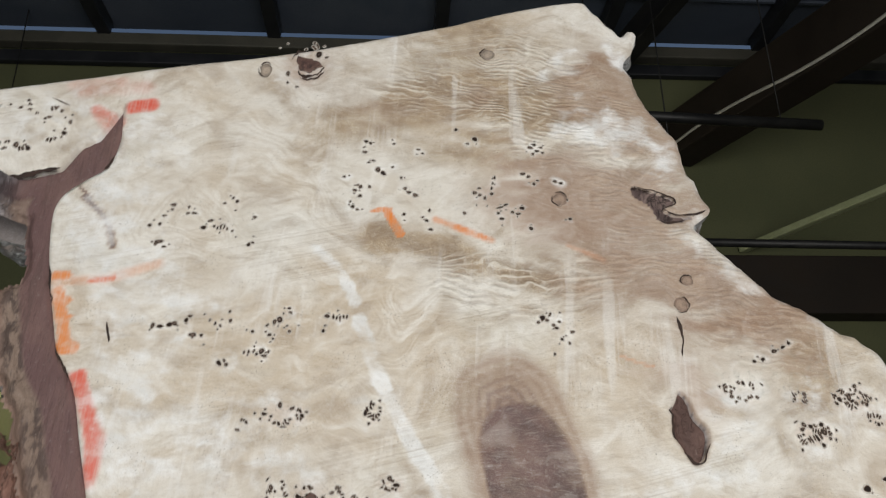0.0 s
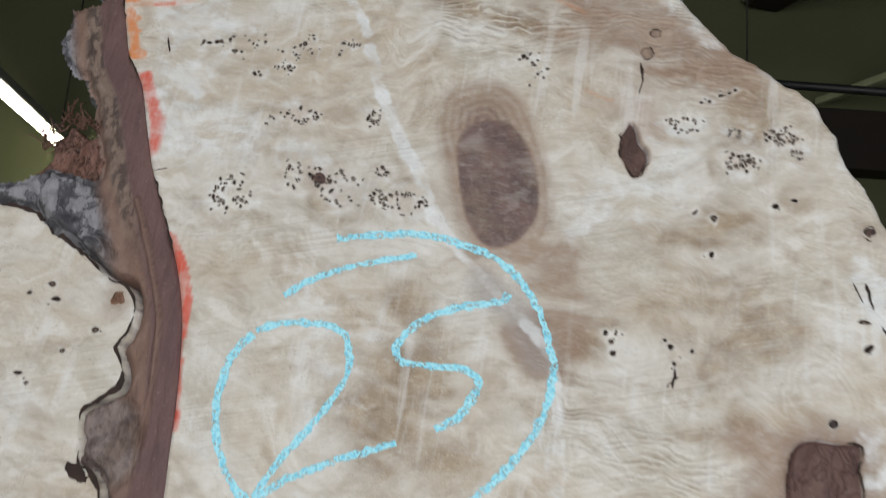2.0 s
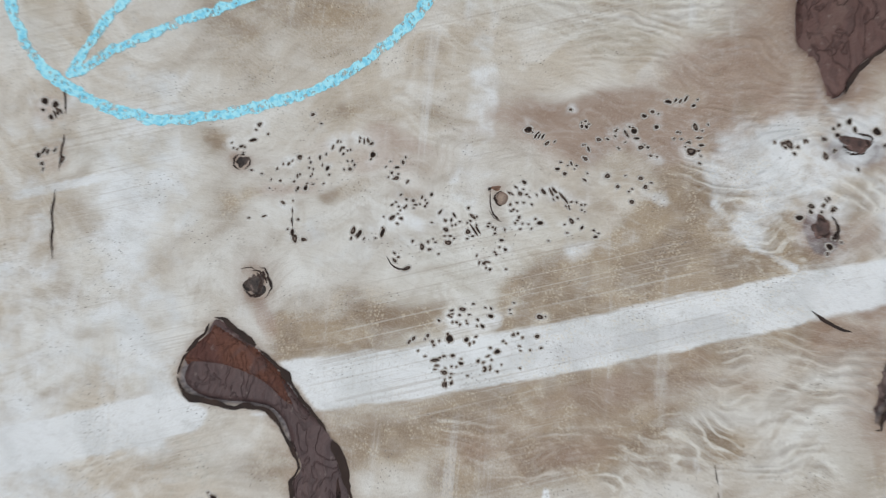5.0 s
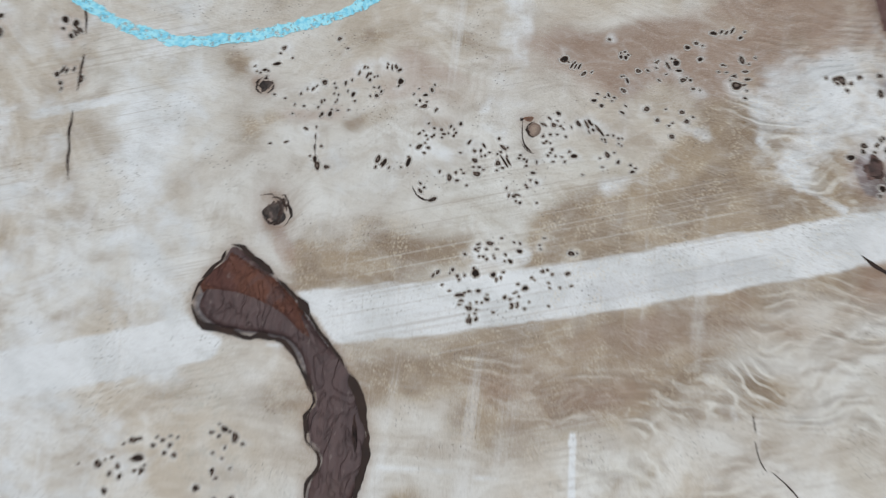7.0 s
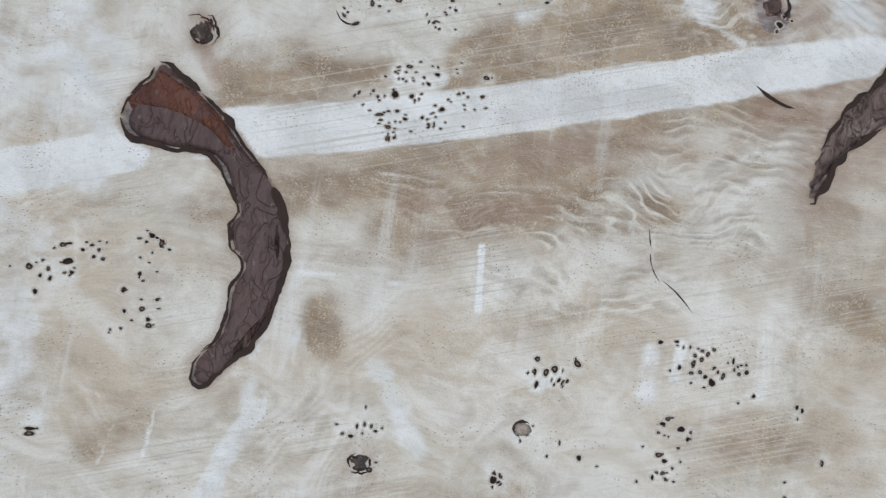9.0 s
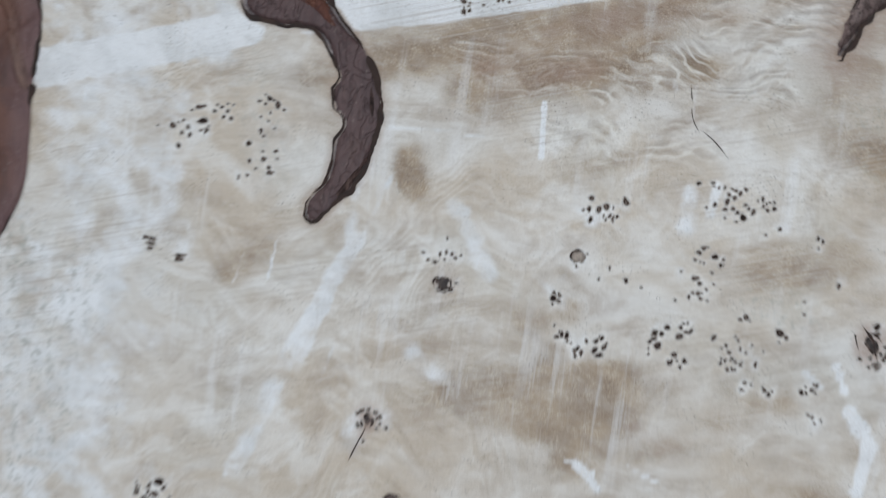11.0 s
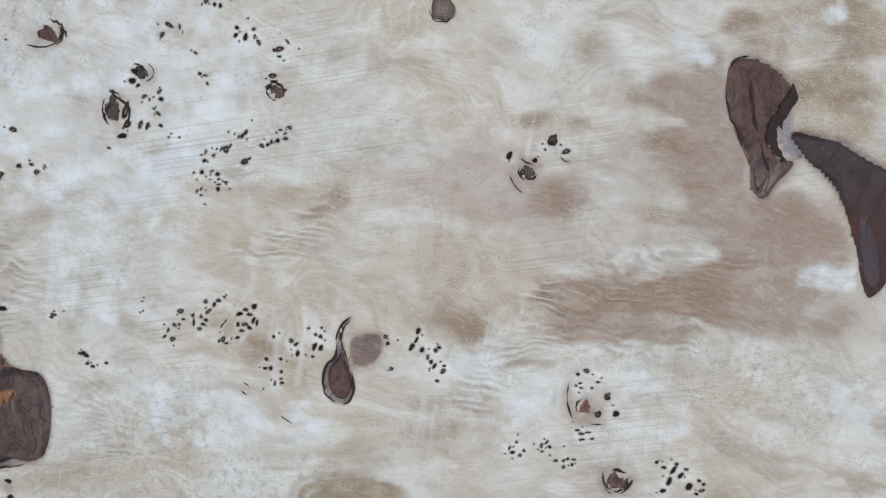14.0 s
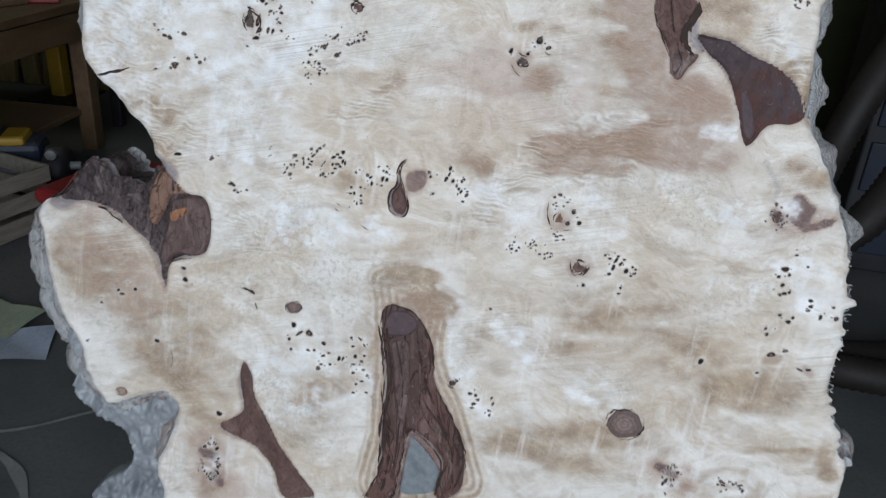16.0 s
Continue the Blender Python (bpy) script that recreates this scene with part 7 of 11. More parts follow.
pores((0.3434, 1.6002, 2.5, 1.5, 3), (0.3476, 1.6024, 3.5, 1.5, 88), (0.3521, 1.6017, 3.5, 2, 83), (0.362, 1.591, 2.5, 1.5, 63), (0.3694, 1.5979, 2, 1, 88), (0.3767, 1.5905, 3.9, 2, 63), (0.3777, 1.5985, 3, 1.5, 63), (0.3824, 1.6013, 2.5, 1.5, 53), (0.3848, 1.5936, 3, 2, 63), (0.4236, 1.6011, 2, 1.5, 83), (0.4268, 1.6037, 2.9, 1.5, 3), (0.4275, 1.6092, 3.4, 2, 33), (0.4305, 1.5981, 3.9, 2.9, 43), (0.4333, 1.6086, 2.4, 2, 3), (0.4378, 1.6143, 2.9, 2, 23), (0.4449, 1.5912, 2.9, 2, 3))
pores((0.4483, 1.6071, 3.9, 2.4, 33), (0.4492, 1.615, 2, 1.5, 83), (0.4538, 1.6114, 2, 1.5, 3), (0.4544, 1.6418, 2.4, 1, 83), (0.4575, 1.6122, 2.9, 1.5, 43), (0.4575, 1.6454, 1.5, 1, 3), (0.4619, 1.6452, 2, 1.5, 3), (0.4645, 1.6405, 1.5, 1, 3), (0.4688, 1.649, 1, 1, 3), (0.4774, 1.6081, 3.4, 1.5, 63), (0.4882, 1.602, 1.5, 1.5, 3), (0.4909, 1.5963, 1.9, 1.5, 3), (0.4936, 1.5911, 1.5, 1.5, 3), (0.4979, 1.607, 1.5, 1, 3), (0.4987, 1.6251, 1.9, 1.5, 3), (0.5002, 1.5999, 1.5, 1, 83))
pores((0.5033, 1.6273, 2.9, 2.4, 3), (0.5051, 1.5968, 1, 1, 3), (0.5323, 1.6156, 4.4, 2.9, 153), (0.5377, 1.6121, 1.9, 1.9, 3), (0.5515, 1.6329, 1.4, 1, 3), (0.3597, 1.5884, 2.5, 1, 88), (0.3604, 1.5845, 1.5, 1.5, 3), (0.3652, 1.5873, 3, 1.5, 83), (0.3808, 1.5864, 3.9, 2, 23), (0.4414, 1.5841, 2.9, 2, 3), (0.4503, 1.5808, 2, 1, 93), (0.4538, 1.586, 2, 2, 3), (0.4843, 1.5866, 1.5, 1.5, 3), (0.488, 1.5893, 1.5, 1.5, 3), (0.4903, 1.5812, 1.9, 1.5, 83), (0.4965, 1.5816, 1.5, 1, 3))
pores((0.4966, 1.5884, 1.5, 1.5, 3), (0.501, 1.5863, 1.5, 1.5, 3), (0.5031, 1.565, 1.5, 1, 3), (0.5056, 1.5711, 1.5, 1.5, 3), (0.5137, 1.5877, 1.9, 1.5, 83), (0.5225, 1.5655, 1.9, 1.5, 3), (0.526, 1.5623, 2.4, 1.5, 83), (0.553, 1.5662, 2.4, 1.9, 133), (0.5568, 1.566, 1.9, 1, 133), (0.5597, 1.5473, 1.4, 1, 3), (0.5618, 1.5688, 2.4, 1.4, 3), (0.5631, 1.5456, 1.9, 1, 83), (0.5653, 1.5729, 1.9, 1.4, 83), (-0.0278, 1.433, 1.5, 1, 83), (-0.0276, 1.4387, 2.1, 1, 83), (-0.0275, 1.4338, 2.8, 2.2, 4))
pores((-0.0206, 1.4283, 2.8, 2.2, 74), (-0.0167, 1.4349, 2.8, 1.1, 74), (-0.0155, 1.4413, 2.1, 1.5, 83), (-0.0134, 1.4337, 1.5, 1, 83), (-0.0119, 1.4261, 2.2, 1.7, 84), (-0.0099, 1.4331, 2.8, 2.8, 4), (-0.0071, 1.4445, 4.6, 3.6, 23), (-0.0062, 1.4253, 2.8, 1.7, 94), (-0.0027, 1.4389, 2.2, 1.7, 4), (-0.2439, 1.3694, 3.4, 2.9, 4), (-0.2336, 1.3689, 3.4, 2.3, 164), (-0.1597, 1.3878, 3.4, 1.1, 94), (-0.0874, 1.3562, 6.8, 3.4, 154), (-0.0629, 1.394, 3.4, 2.2, 64), (-0.0562, 1.4037, 5, 2.2, 154), (-0.0457, 1.4026, 2.8, 1.1, 94))
pores((-0.029, 1.3791, 2.2, 1.1, 154), (-0.0239, 1.3597, 2.2, 1.7, 4), (-0.0187, 1.3584, 2.8, 1.1, 4), (-0.0161, 1.3508, 1.7, 1.1, 139), (0.01, 1.3988, 2.8, 2.2, 34), (0.0109, 1.4059, 2.2, 2.2, 4), (0.0197, 1.3978, 4.4, 2.2, 84), (0.0274, 1.4058, 2.2, 1.7, 4), (0.0287, 1.3989, 2.8, 1.1, 74), (0.0329, 1.3937, 3.9, 1.7, 124), (0.0453, 1.3526, 3.3, 2.8, 4), (0.0483, 1.3632, 4.4, 2.8, 4), (0.0485, 1.3876, 2.2, 1.7, 4), (0.0502, 1.3579, 4.4, 1.7, 4), (0.0535, 1.389, 4.4, 2.8, 14), (0.0538, 1.382, 2.8, 0.8, 4))
pores((0.0549, 1.3554, 3.3, 1.7, 164), (0.0602, 1.3503, 3.3, 1.7, 4), (0.0611, 1.3965, 2.8, 1.1, 124), (-0.2605, 1.3007, 2.3, 1.2, 24), (-0.2539, 1.2925, 1.7, 1.2, 4), (-0.2133, 1.2901, 4.1, 2.9, 164), (-0.1003, 1.293, 5.2, 2.9, 14), (-0.0976, 1.3181, 10.3, 3.4, 79), (-0.0956, 1.3052, 5.7, 3.4, 64), (-0.0914, 1.3476, 4, 3.4, 4), (-0.0855, 1.3436, 2.8, 1.7, 44), (-0.082, 1.3056, 4.6, 2.3, 69), (-0.0788, 1.3334, 3.4, 1.7, 34), (-0.0749, 1.305, 4.6, 1.7, 69), (-0.0735, 1.331, 1.7, 1.1, 94), (-0.0687, 1.3223, 1.7, 1.1, 4))
pores((-0.0645, 1.3181, 3.4, 1.7, 144), (-0.0637, 1.3394, 3.4, 1.7, 54), (-0.0618, 1.3323, 2.8, 2.3, 4), (-0.0613, 1.3065, 2.3, 1.7, 4), (-0.0528, 1.2958, 1.1, 1.1, 4), (0.0094, 1.2924, 3.4, 1.1, 64), (0.0178, 1.302, 2.3, 1.1, 64), (0.0213, 1.3033, 3.4, 1.7, 64), (0.0246, 1.3069, 3.4, 1.7, 64), (0.0413, 1.2952, 2.8, 2.3, 4), (0.047, 1.2967, 2.3, 1.7, 64), (0.0503, 1.2998, 2.8, 1.1, 74), (0.0518, 1.3481, 5.6, 1.1, 14), (0.0551, 1.3091, 1.1, 1.1, 4), (0.0566, 1.3014, 2.8, 2.2, 4), (0.059, 1.3121, 2.2, 1.1, 4))
pores((0.0637, 1.3091, 2.2, 1.1, 34), (0.0645, 1.3042, 2.2, 2.2, 4), (0.068, 1.315, 2.2, 2.2, 4), (0.2833, 1.3061, 5.5, 2.7, 64), (0.2982, 1.2914, 4.4, 3.3, 24), (0.3047, 1.2913, 3.3, 2.7, 4), (0.308, 1.3036, 3.3, 2.7, 4), (0.3167, 1.3146, 1.1, 1.1, 4), (0.323, 1.3226, 5.4, 4.9, 4), (0.3367, 1.3144, 4.3, 2.7, 24), (-0.2594, 1.2342, 2.9, 1.2, 4), (-0.2441, 1.2851, 4.1, 2.3, 174), (-0.2361, 1.2827, 4.7, 2.9, 164), (-0.2281, 1.2437, 5.9, 3.5, 14), (-0.207, 1.254, 3.5, 2.3, 14), (-0.194, 1.2568, 2.3, 1.7, 4))
pores((-0.1885, 1.2496, 3.5, 2.3, 14), (-0.1799, 1.2561, 1.7, 0.9, 124), (-0.1139, 1.28, 1.7, 1.2, 4), (-0.0261, 1.263, 1.1, 1.1, 4), (-0.0221, 1.245, 2.3, 1.1, 64), (-0.018, 1.2476, 2.3, 1.1, 54), (-0.0179, 1.2642, 2.3, 2.3, 4), (-0.0178, 1.2413, 1.7, 1.1, 4), (-0.0158, 1.2758, 2.8, 1.7, 24), (-0.0149, 1.2844, 2.8, 1.1, 64), (-0.0079, 1.2661, 2.3, 1.1, 34), (-0.0066, 1.2821, 2.3, 1.1, 34), (-0.002, 1.2637, 2.3, 2.3, 4), (-0.0009, 1.2489, 2.9, 2.3, 84), (-0.0006, 1.2587, 1.7, 1.1, 4), (-0.0005, 1.2535, 2.3, 1.1, 4))
pores((0.0008, 1.2889, 2.8, 1.1, 64), (0.0055, 1.2887, 4, 3.4, 64), (0.0065, 1.2564, 2.3, 1.1, 4), (0.0108, 1.2498, 1.1, 1.1, 4), (0.0245, 1.2782, 4, 3.4, 4), (0.029, 1.2814, 2.8, 1.1, 24), (-0.0751, 1.1276, 1.2, 0.6, 4), (-0.0737, 1.1174, 1.2, 0.6, 4), (-0.0347, 1.1211, 4.1, 2.4, 24), (-0.0314, 1.1129, 2.4, 1.2, 4), (-0.0212, 1.1181, 2.9, 1.2, 84), (-0.0204, 1.1109, 5.3, 1.2, 89), (-0.0127, 1.1171, 2.3, 1.2, 4), (-0.0107, 1.11, 2.4, 1.8, 4), (-0.0089, 1.1337, 2.3, 2.3, 4), (-0.0078, 1.1145, 2.9, 1.8, 4))
pores((-0.0056, 1.1238, 4.7, 1.8, 49), (0.0002, 1.1315, 2.9, 1.8, 64), (0.0043, 1.1361, 2.9, 2.3, 4), (0.0093, 1.1107, 4.1, 0.9, 54), (0.0102, 1.1403, 1.7, 1.2, 134), (0.0127, 1.1153, 2.9, 0.9, 54), (0.0255, 1.1134, 2.9, 1.8, 84), (0.0269, 1.1244, 4.1, 2.3, 14), (0.0327, 1.1292, 2.9, 2.3, 4), (0.0327, 1.1141, 4.1, 2.3, 4), (0.0371, 1.1248, 3.5, 2.3, 4), (0.0376, 1.111, 2.9, 2.3, 4), (0.0415, 1.1336, 3.5, 2.9, 84), (0.0415, 1.1192, 4.7, 1.8, 74), (0.0451, 1.1171, 3.5, 1.8, 84), (0.0987, 1.1168, 1.2, 1.2, 4))
pores((0.1061, 1.1109, 1.7, 1.7, 4), (0.1116, 1.1186, 1.7, 1.2, 4), (0.1768, 1.1159, 2.9, 2.3, 4), (0.2082, 1.1154, 4, 1.7, 64), (0.2093, 1.125, 4.6, 2.3, 79), (0.2316, 1.11, 2.3, 1.7, 4), (-0.1712, 1.1009, 2.4, 1.2, 4), (-0.1398, 1.0655, 2.4, 1.8, 4), (-0.1329, 1.0643, 3.6, 2.4, 174), (-0.1316, 1.0557, 2.4, 1.8, 4), (-0.1259, 1.0531, 2.4, 1.8, 4), (-0.1115, 1.0583, 2.4, 1.2, 4), (-0.0506, 1.0928, 3, 1.2, 49), (-0.047, 1.0998, 3, 1.2, 64), (-0.042, 1.0912, 3.6, 2.4, 14), (-0.0404, 1.106, 3, 1.8, 144))
pores((-0.0356, 1.107, 1.8, 1.8, 4), (-0.0142, 1.1048, 2.9, 1.8, 4), (0.0068, 1.0941, 2.4, 1.2, 84), (0.0109, 1.0963, 4.1, 2.4, 74), (0.0147, 1.0924, 2.9, 1.2, 4), (0.0259, 1.0996, 2.3, 1.8, 34), (0.0299, 1.1072, 2.9, 1.8, 4), (0.056, 1.0702, 2.9, 1.8, 4), (0.0568, 1.0801, 2.3, 2.3, 4), (0.062, 1.0708, 2.9, 1.8, 64), (0.063, 1.1044, 1.8, 1.8, 4), (0.0668, 1.0554, 2.9, 1.2, 89), (0.0717, 1.0816, 2.3, 1.8, 4), (0.0729, 1.0683, 2.3, 1.8, 84), (0.0732, 1.0609, 1.8, 1.2, 4), (0.074, 1.0567, 2.4, 1.8, 4))
pores((0.0816, 1.1019, 2.9, 2.3, 4), (0.0865, 1.0988, 2.9, 1.7, 34), (0.0887, 1.0893, 3.5, 2.3, 84), (0.1043, 1.0878, 2.3, 1.2, 4), (0.1056, 1.0982, 4.7, 2.3, 74), (0.1109, 1.1096, 2.3, 1.7, 64), (0.1121, 1.0977, 4.1, 2.3, 74), (0.1796, 1.1091, 2.3, 2.3, 4), (0.1853, 1.0833, 2.3, 2.3, 4), (0.2041, 1.1079, 5.2, 2.3, 64), (0.2146, 1.1059, 3.4, 2.3, 74), (0.2209, 1.0988, 2.9, 1.7, 84), (0.2247, 1.0944, 2.3, 2.3, 4), (0.2284, 1.1067, 2.3, 2.3, 4), (0.2284, 1.0906, 3.5, 1.7, 54), (0.2324, 1.0754, 2.3, 1.7, 4))
pores((0.2374, 1.0861, 3.5, 2.3, 64), (0.2382, 1.0916, 2.3, 1.1, 4), (0.3707, 1.0855, 1.7, 1.1, 4), (0.3712, 1.0973, 2.3, 1.7, 4), (0.3744, 1.0882, 1.7, 1.1, 4), (0.3759, 1.0836, 1.7, 1.1, 4), (0.3792, 1.1016, 3.4, 2.3, 4), (0.3865, 1.0847, 1.7, 1.1, 4), (0.3919, 1.0912, 2.3, 1.1, 4), (0.3953, 1.0583, 4, 4, 4), (0.4024, 1.0769, 3.4, 3.4, 4), (0.413, 1.0608, 4, 3.4, 4), (0.3114, 1.0135, 2.9, 0.9, 64), (0.3147, 1.009, 2.9, 1.7, 4), (0.3177, 1.0203, 1.7, 1.2, 94), (0.3224, 1.0068, 2.3, 1.7, 4))
pores((0.3259, 1.0121, 1.7, 1.7, 4), (0.343, 1.0195, 2.9, 1.7, 84), (0.3442, 1.0135, 1.7, 1.2, 4), (0.3478, 1.0236, 2.9, 1.2, 64), (0.3511, 1.0191, 2.3, 1.7, 4), (0.3592, 1.0054, 1.7, 1.7, 4), (0.3666, 1.0063, 2.3, 1.2, 44), (0.3672, 0.9996, 2.3, 1.7, 84), (0.3704, 1.0085, 2.3, 1.2, 34), (0.3755, 1.003, 1.7, 1.7, 4), (0.3766, 1.0086, 2.3, 1.2, 4), (0.377, 1.0396, 2.9, 1.1, 4), (0.3812, 1.0364, 2.9, 1.7, 4), (0.3824, 1.0305, 2.9, 1.1, 4), (0.3873, 1.0383, 3.4, 1.1, 4), (0.3924, 1.0322, 2.3, 1.1, 4))
pores((0.4588, 1.0149, 2.3, 1.7, 4), (0.4661, 1.0103, 2.8, 1.7, 4), (0.4732, 0.9966, 5.1, 2.9, 74), (0.4758, 1.0084, 5.7, 2.3, 69), (0.4783, 1.0153, 2.3, 1.7, 4), (0.4835, 1.0038, 4, 2.3, 54), (0.4882, 1.011, 2.3, 1.7, 4), (0.4931, 0.9934, 5.1, 3.4, 64), (0.5023, 1.0006, 2.3, 1.7, 4), (0.5062, 0.9907, 4, 1.7, 24), (0.5071, 0.9975, 2.3, 1.7, 4), (0.4683, 0.9857, 3.4, 2.3, 4), (0.5012, 0.9865, 2.3, 1.7, 4))
crack(0.0022, [(-0.2003, 1.3743), (-0.1794, 1.3733), (-0.1644, 1.3831), (-0.1626, 1.3904)])
crack(0.0018, [(-0.0770, 1.3657), (-0.0705, 1.3601), (-0.0715, 1.3517), (-0.0802, 1.3467)])
crack(0.004, [(-0.1150, 1.3377), (-0.1072, 1.3298), (-0.0952, 1.3222), (-0.0945, 1.3093), (-0.1009, 1.3003)])
crack(0.0018, [(0.2943, 1.3042), (0.3029, 1.2994), (0.3110, 1.3005)])
crack(0.0014, [(0.3312, 1.3096), (0.3394, 1.3037), (0.3442, 1.3090)])
crack(0.0016, [(0.2860, 1.2866), (0.2912, 1.2777), (0.3000, 1.2712)])
crack(0.003, [(0.0315, 1.0443), (0.0384, 1.0394), (0.0422, 1.0355)])
crack(0.002, [(0.0743, 1.0215), (0.0898, 1.0126)])
crack(0.0017, [(0.2816, 2.0253), (0.2819, 2.0197), (0.2837, 2.0143)])
crack(0.0014, [(0.2790, 2.0149), (0.2830, 2.0084), (0.2892, 2.0055)])
crack(0.0014, [(0.0785, 2.0557), (0.0810, 2.0505), (0.0860, 2.0492), (0.0898, 2.0521)])
crack(0.0008, [(0.1262, 2.0152), (0.1261, 2.0096), (0.1269, 1.9985)])
crack(0.0022, [(0.0879, 1.9669), (0.0964, 1.9684), (0.1011, 1.9640)])
crack(0.0027, [(0.1006, 1.9640), (0.1046, 1.9578), (0.1016, 1.9506)])
crack(0.0018, [(0.0909, 1.9512), (0.0972, 1.9458), (0.1022, 1.9426)])
crack(0.0012, [(0.1800, 1.5091), (0.1728, 1.4934), (0.1660, 1.4777)])
crack(0.003, [(0.5993, 1.6273), (0.6094, 1.6135), (0.6136, 1.5970)])
crack(0.002, [(0.5938, 1.6197), (0.5984, 1.6032)])
crack(0.0008, [(0.4457, 1.8250), (0.4475, 1.8104)])
crack(0.0008, [(0.4473, 1.8056), (0.4489, 1.7949), (0.4563, 1.7825)])
crack(0.0008, [(0.4576, 1.7855), (0.4701, 1.7749), (0.4808, 1.7623)])
knot(0.2846, 2.0322, 0.0050, 0.0034, 'rust', 15)
knot(0.2890, 2.0241, 0.0055, 0.0058, 'ring', 0)
pores((-0.0281, 0.8399, 4.7, 4.7, 5), (-0.0019, 0.8282, 6.5, 5.6, 5), (-0.0181, 0.8261, 9.4, 1.9, 40), (-0.0351, 0.8139, 2.8, 2.8, 5), (0.0236, 0.8133, 3.7, 3.7, 5), (-0.0316, 0.7961, 2.8, 1.9, 5), (-0.0027, 0.7978, 2.8, 1.9, 5), (0.0079, 0.7991, 2.8, 1.9, 5), (0.0236, 0.791, 3.8, 1.9, 5), (0.0329, 0.7973, 2.8, 1.9, 5), (0.0506, 0.7894, 5.6, 2.8, 75), (0.0572, 0.7903, 4.7, 1.9, 65), (0.0357, 0.7773, 2.8, 1.9, 5), (0.0158, 0.7675, 3.8, 3.8, 5), (0.0204, 0.7753, 2.8, 1.9, 5), (0.0779, 0.7971, 3.7, 3.7, 5))
pores((0.0732, 0.8146, 2.8, 1.9, 5), (0.0696, 0.8292, 2.8, 1.9, 5), (0.0839, 0.829, 4.6, 1.4, 135), (0.092, 0.818, 3.7, 1.4, 135), (0.0888, 0.7894, 2.8, 2.8, 5), (0.0749, 0.7825, 3.8, 1.9, 5), (0.0756, 0.7672, 2.8, 2.8, 5), (0.0925, 0.7746, 2.8, 1.9, 5), (0.0997, 0.7653, 2.8, 1.9, 5), (0.0908, 0.7538, 3.8, 1.9, 5), (0.0775, 0.7313, 2.8, 1.9, 5), (0.0995, 0.7344, 2.8, 1.9, 5), (0.093, 0.8, 2.8, 1.9, 5), (0.0815, 0.7474, 2.8, 1.9, 5), (0.2414, 0.7721, 5.6, 3.7, 5), (0.2486, 0.7761, 3.7, 1.9, 155))
pores((0.2728, 0.756, 3.7, 2.8, 5), (0.2823, 0.7542, 2.8, 2.8, 5), (0.2859, 0.7465, 2.8, 1.9, 5), (0.28, 0.7385, 3.7, 2.8, 5), (0.2779, 0.731, 3.7, 1.9, 5), (0.3086, 0.7527, 2.8, 1.9, 65), (0.3115, 0.7429, 3.7, 1.9, 75), (0.3062, 0.7298, 2.8, 1.9, 5), (0.3079, 0.7218, 2.8, 1.9, 85), (0.2918, 0.9068, 2.7, 1.8, 5), (0.726, 1.0231, 5.9, 4.2, 5), (0.7334, 1.015, 2.6, 2.6, 5), (0.7185, 1.0106, 2.6, 2.6, 5), (0.7267, 0.9981, 3.4, 3.4, 5), (0.7317, 0.9851, 5.1, 2.6, 5), (0.7255, 0.9825, 2.6, 2.6, 5))
pores((0.7386, 0.9877, 2.6, 2.6, 5), (0.7379, 1.0466, 2.5, 1.7, 5), (0.7575, 1.0303, 1.7, 1.7, 5), (0.772, 0.9782, 3.4, 2.6, 5), (0.7738, 0.9693, 3.4, 2.6, 5), (0.771, 0.9625, 2.6, 2.6, 5), (0.791, 0.954, 4.3, 2.6, 85), (0.8065, 0.9714, 2.6, 1.7, 5), (0.8142, 0.9542, 4.3, 3.4, 5), (0.7316, 0.9504, 2.6, 2.6, 5), (0.746, 0.9411, 4.3, 3.5, 5), (0.7513, 0.9482, 2.6, 2.6, 5), (0.7151, 0.9261, 2.6, 2.6, 5), (0.7184, 0.9172, 3.5, 2.6, 85), (0.7312, 0.8849, 7, 4.4, 5), (0.7509, 0.8932, 4.4, 2.6, 5))
pores((0.7776, 0.8654, 5.3, 1.8, 155), (0.79, 0.867, 4.4, 2.6, 5), (0.7159, 0.8524, 2.6, 1.8, 5), (0.628, 0.86, 5.3, 4.4, 85), (0.4313, 0.9631, 3.5, 2.6, 85), (0.4885, 0.9653, 2.6, 1.8, 5), (0.4872, 0.9559, 2.6, 1.8, 5), (-0.3311, 0.865, 2.8, 2.8, 5), (-0.3254, 0.8587, 4.7, 2.8, 5), (-0.3012, 0.8695, 3.8, 2.8, 5), (-0.362, 0.8391, 2.9, 1.9, 5), (-0.2652, 0.7815, 4.8, 3.8, 5), (-0.3903, 0.7656, 1.9, 1.9, 5), (-0.2171, 0.9159, 4.7, 2.8, 5), (-0.2144, 0.8967, 4.7, 4.7, 5), (-0.1551, 0.66, 5.9, 4.9, 5))
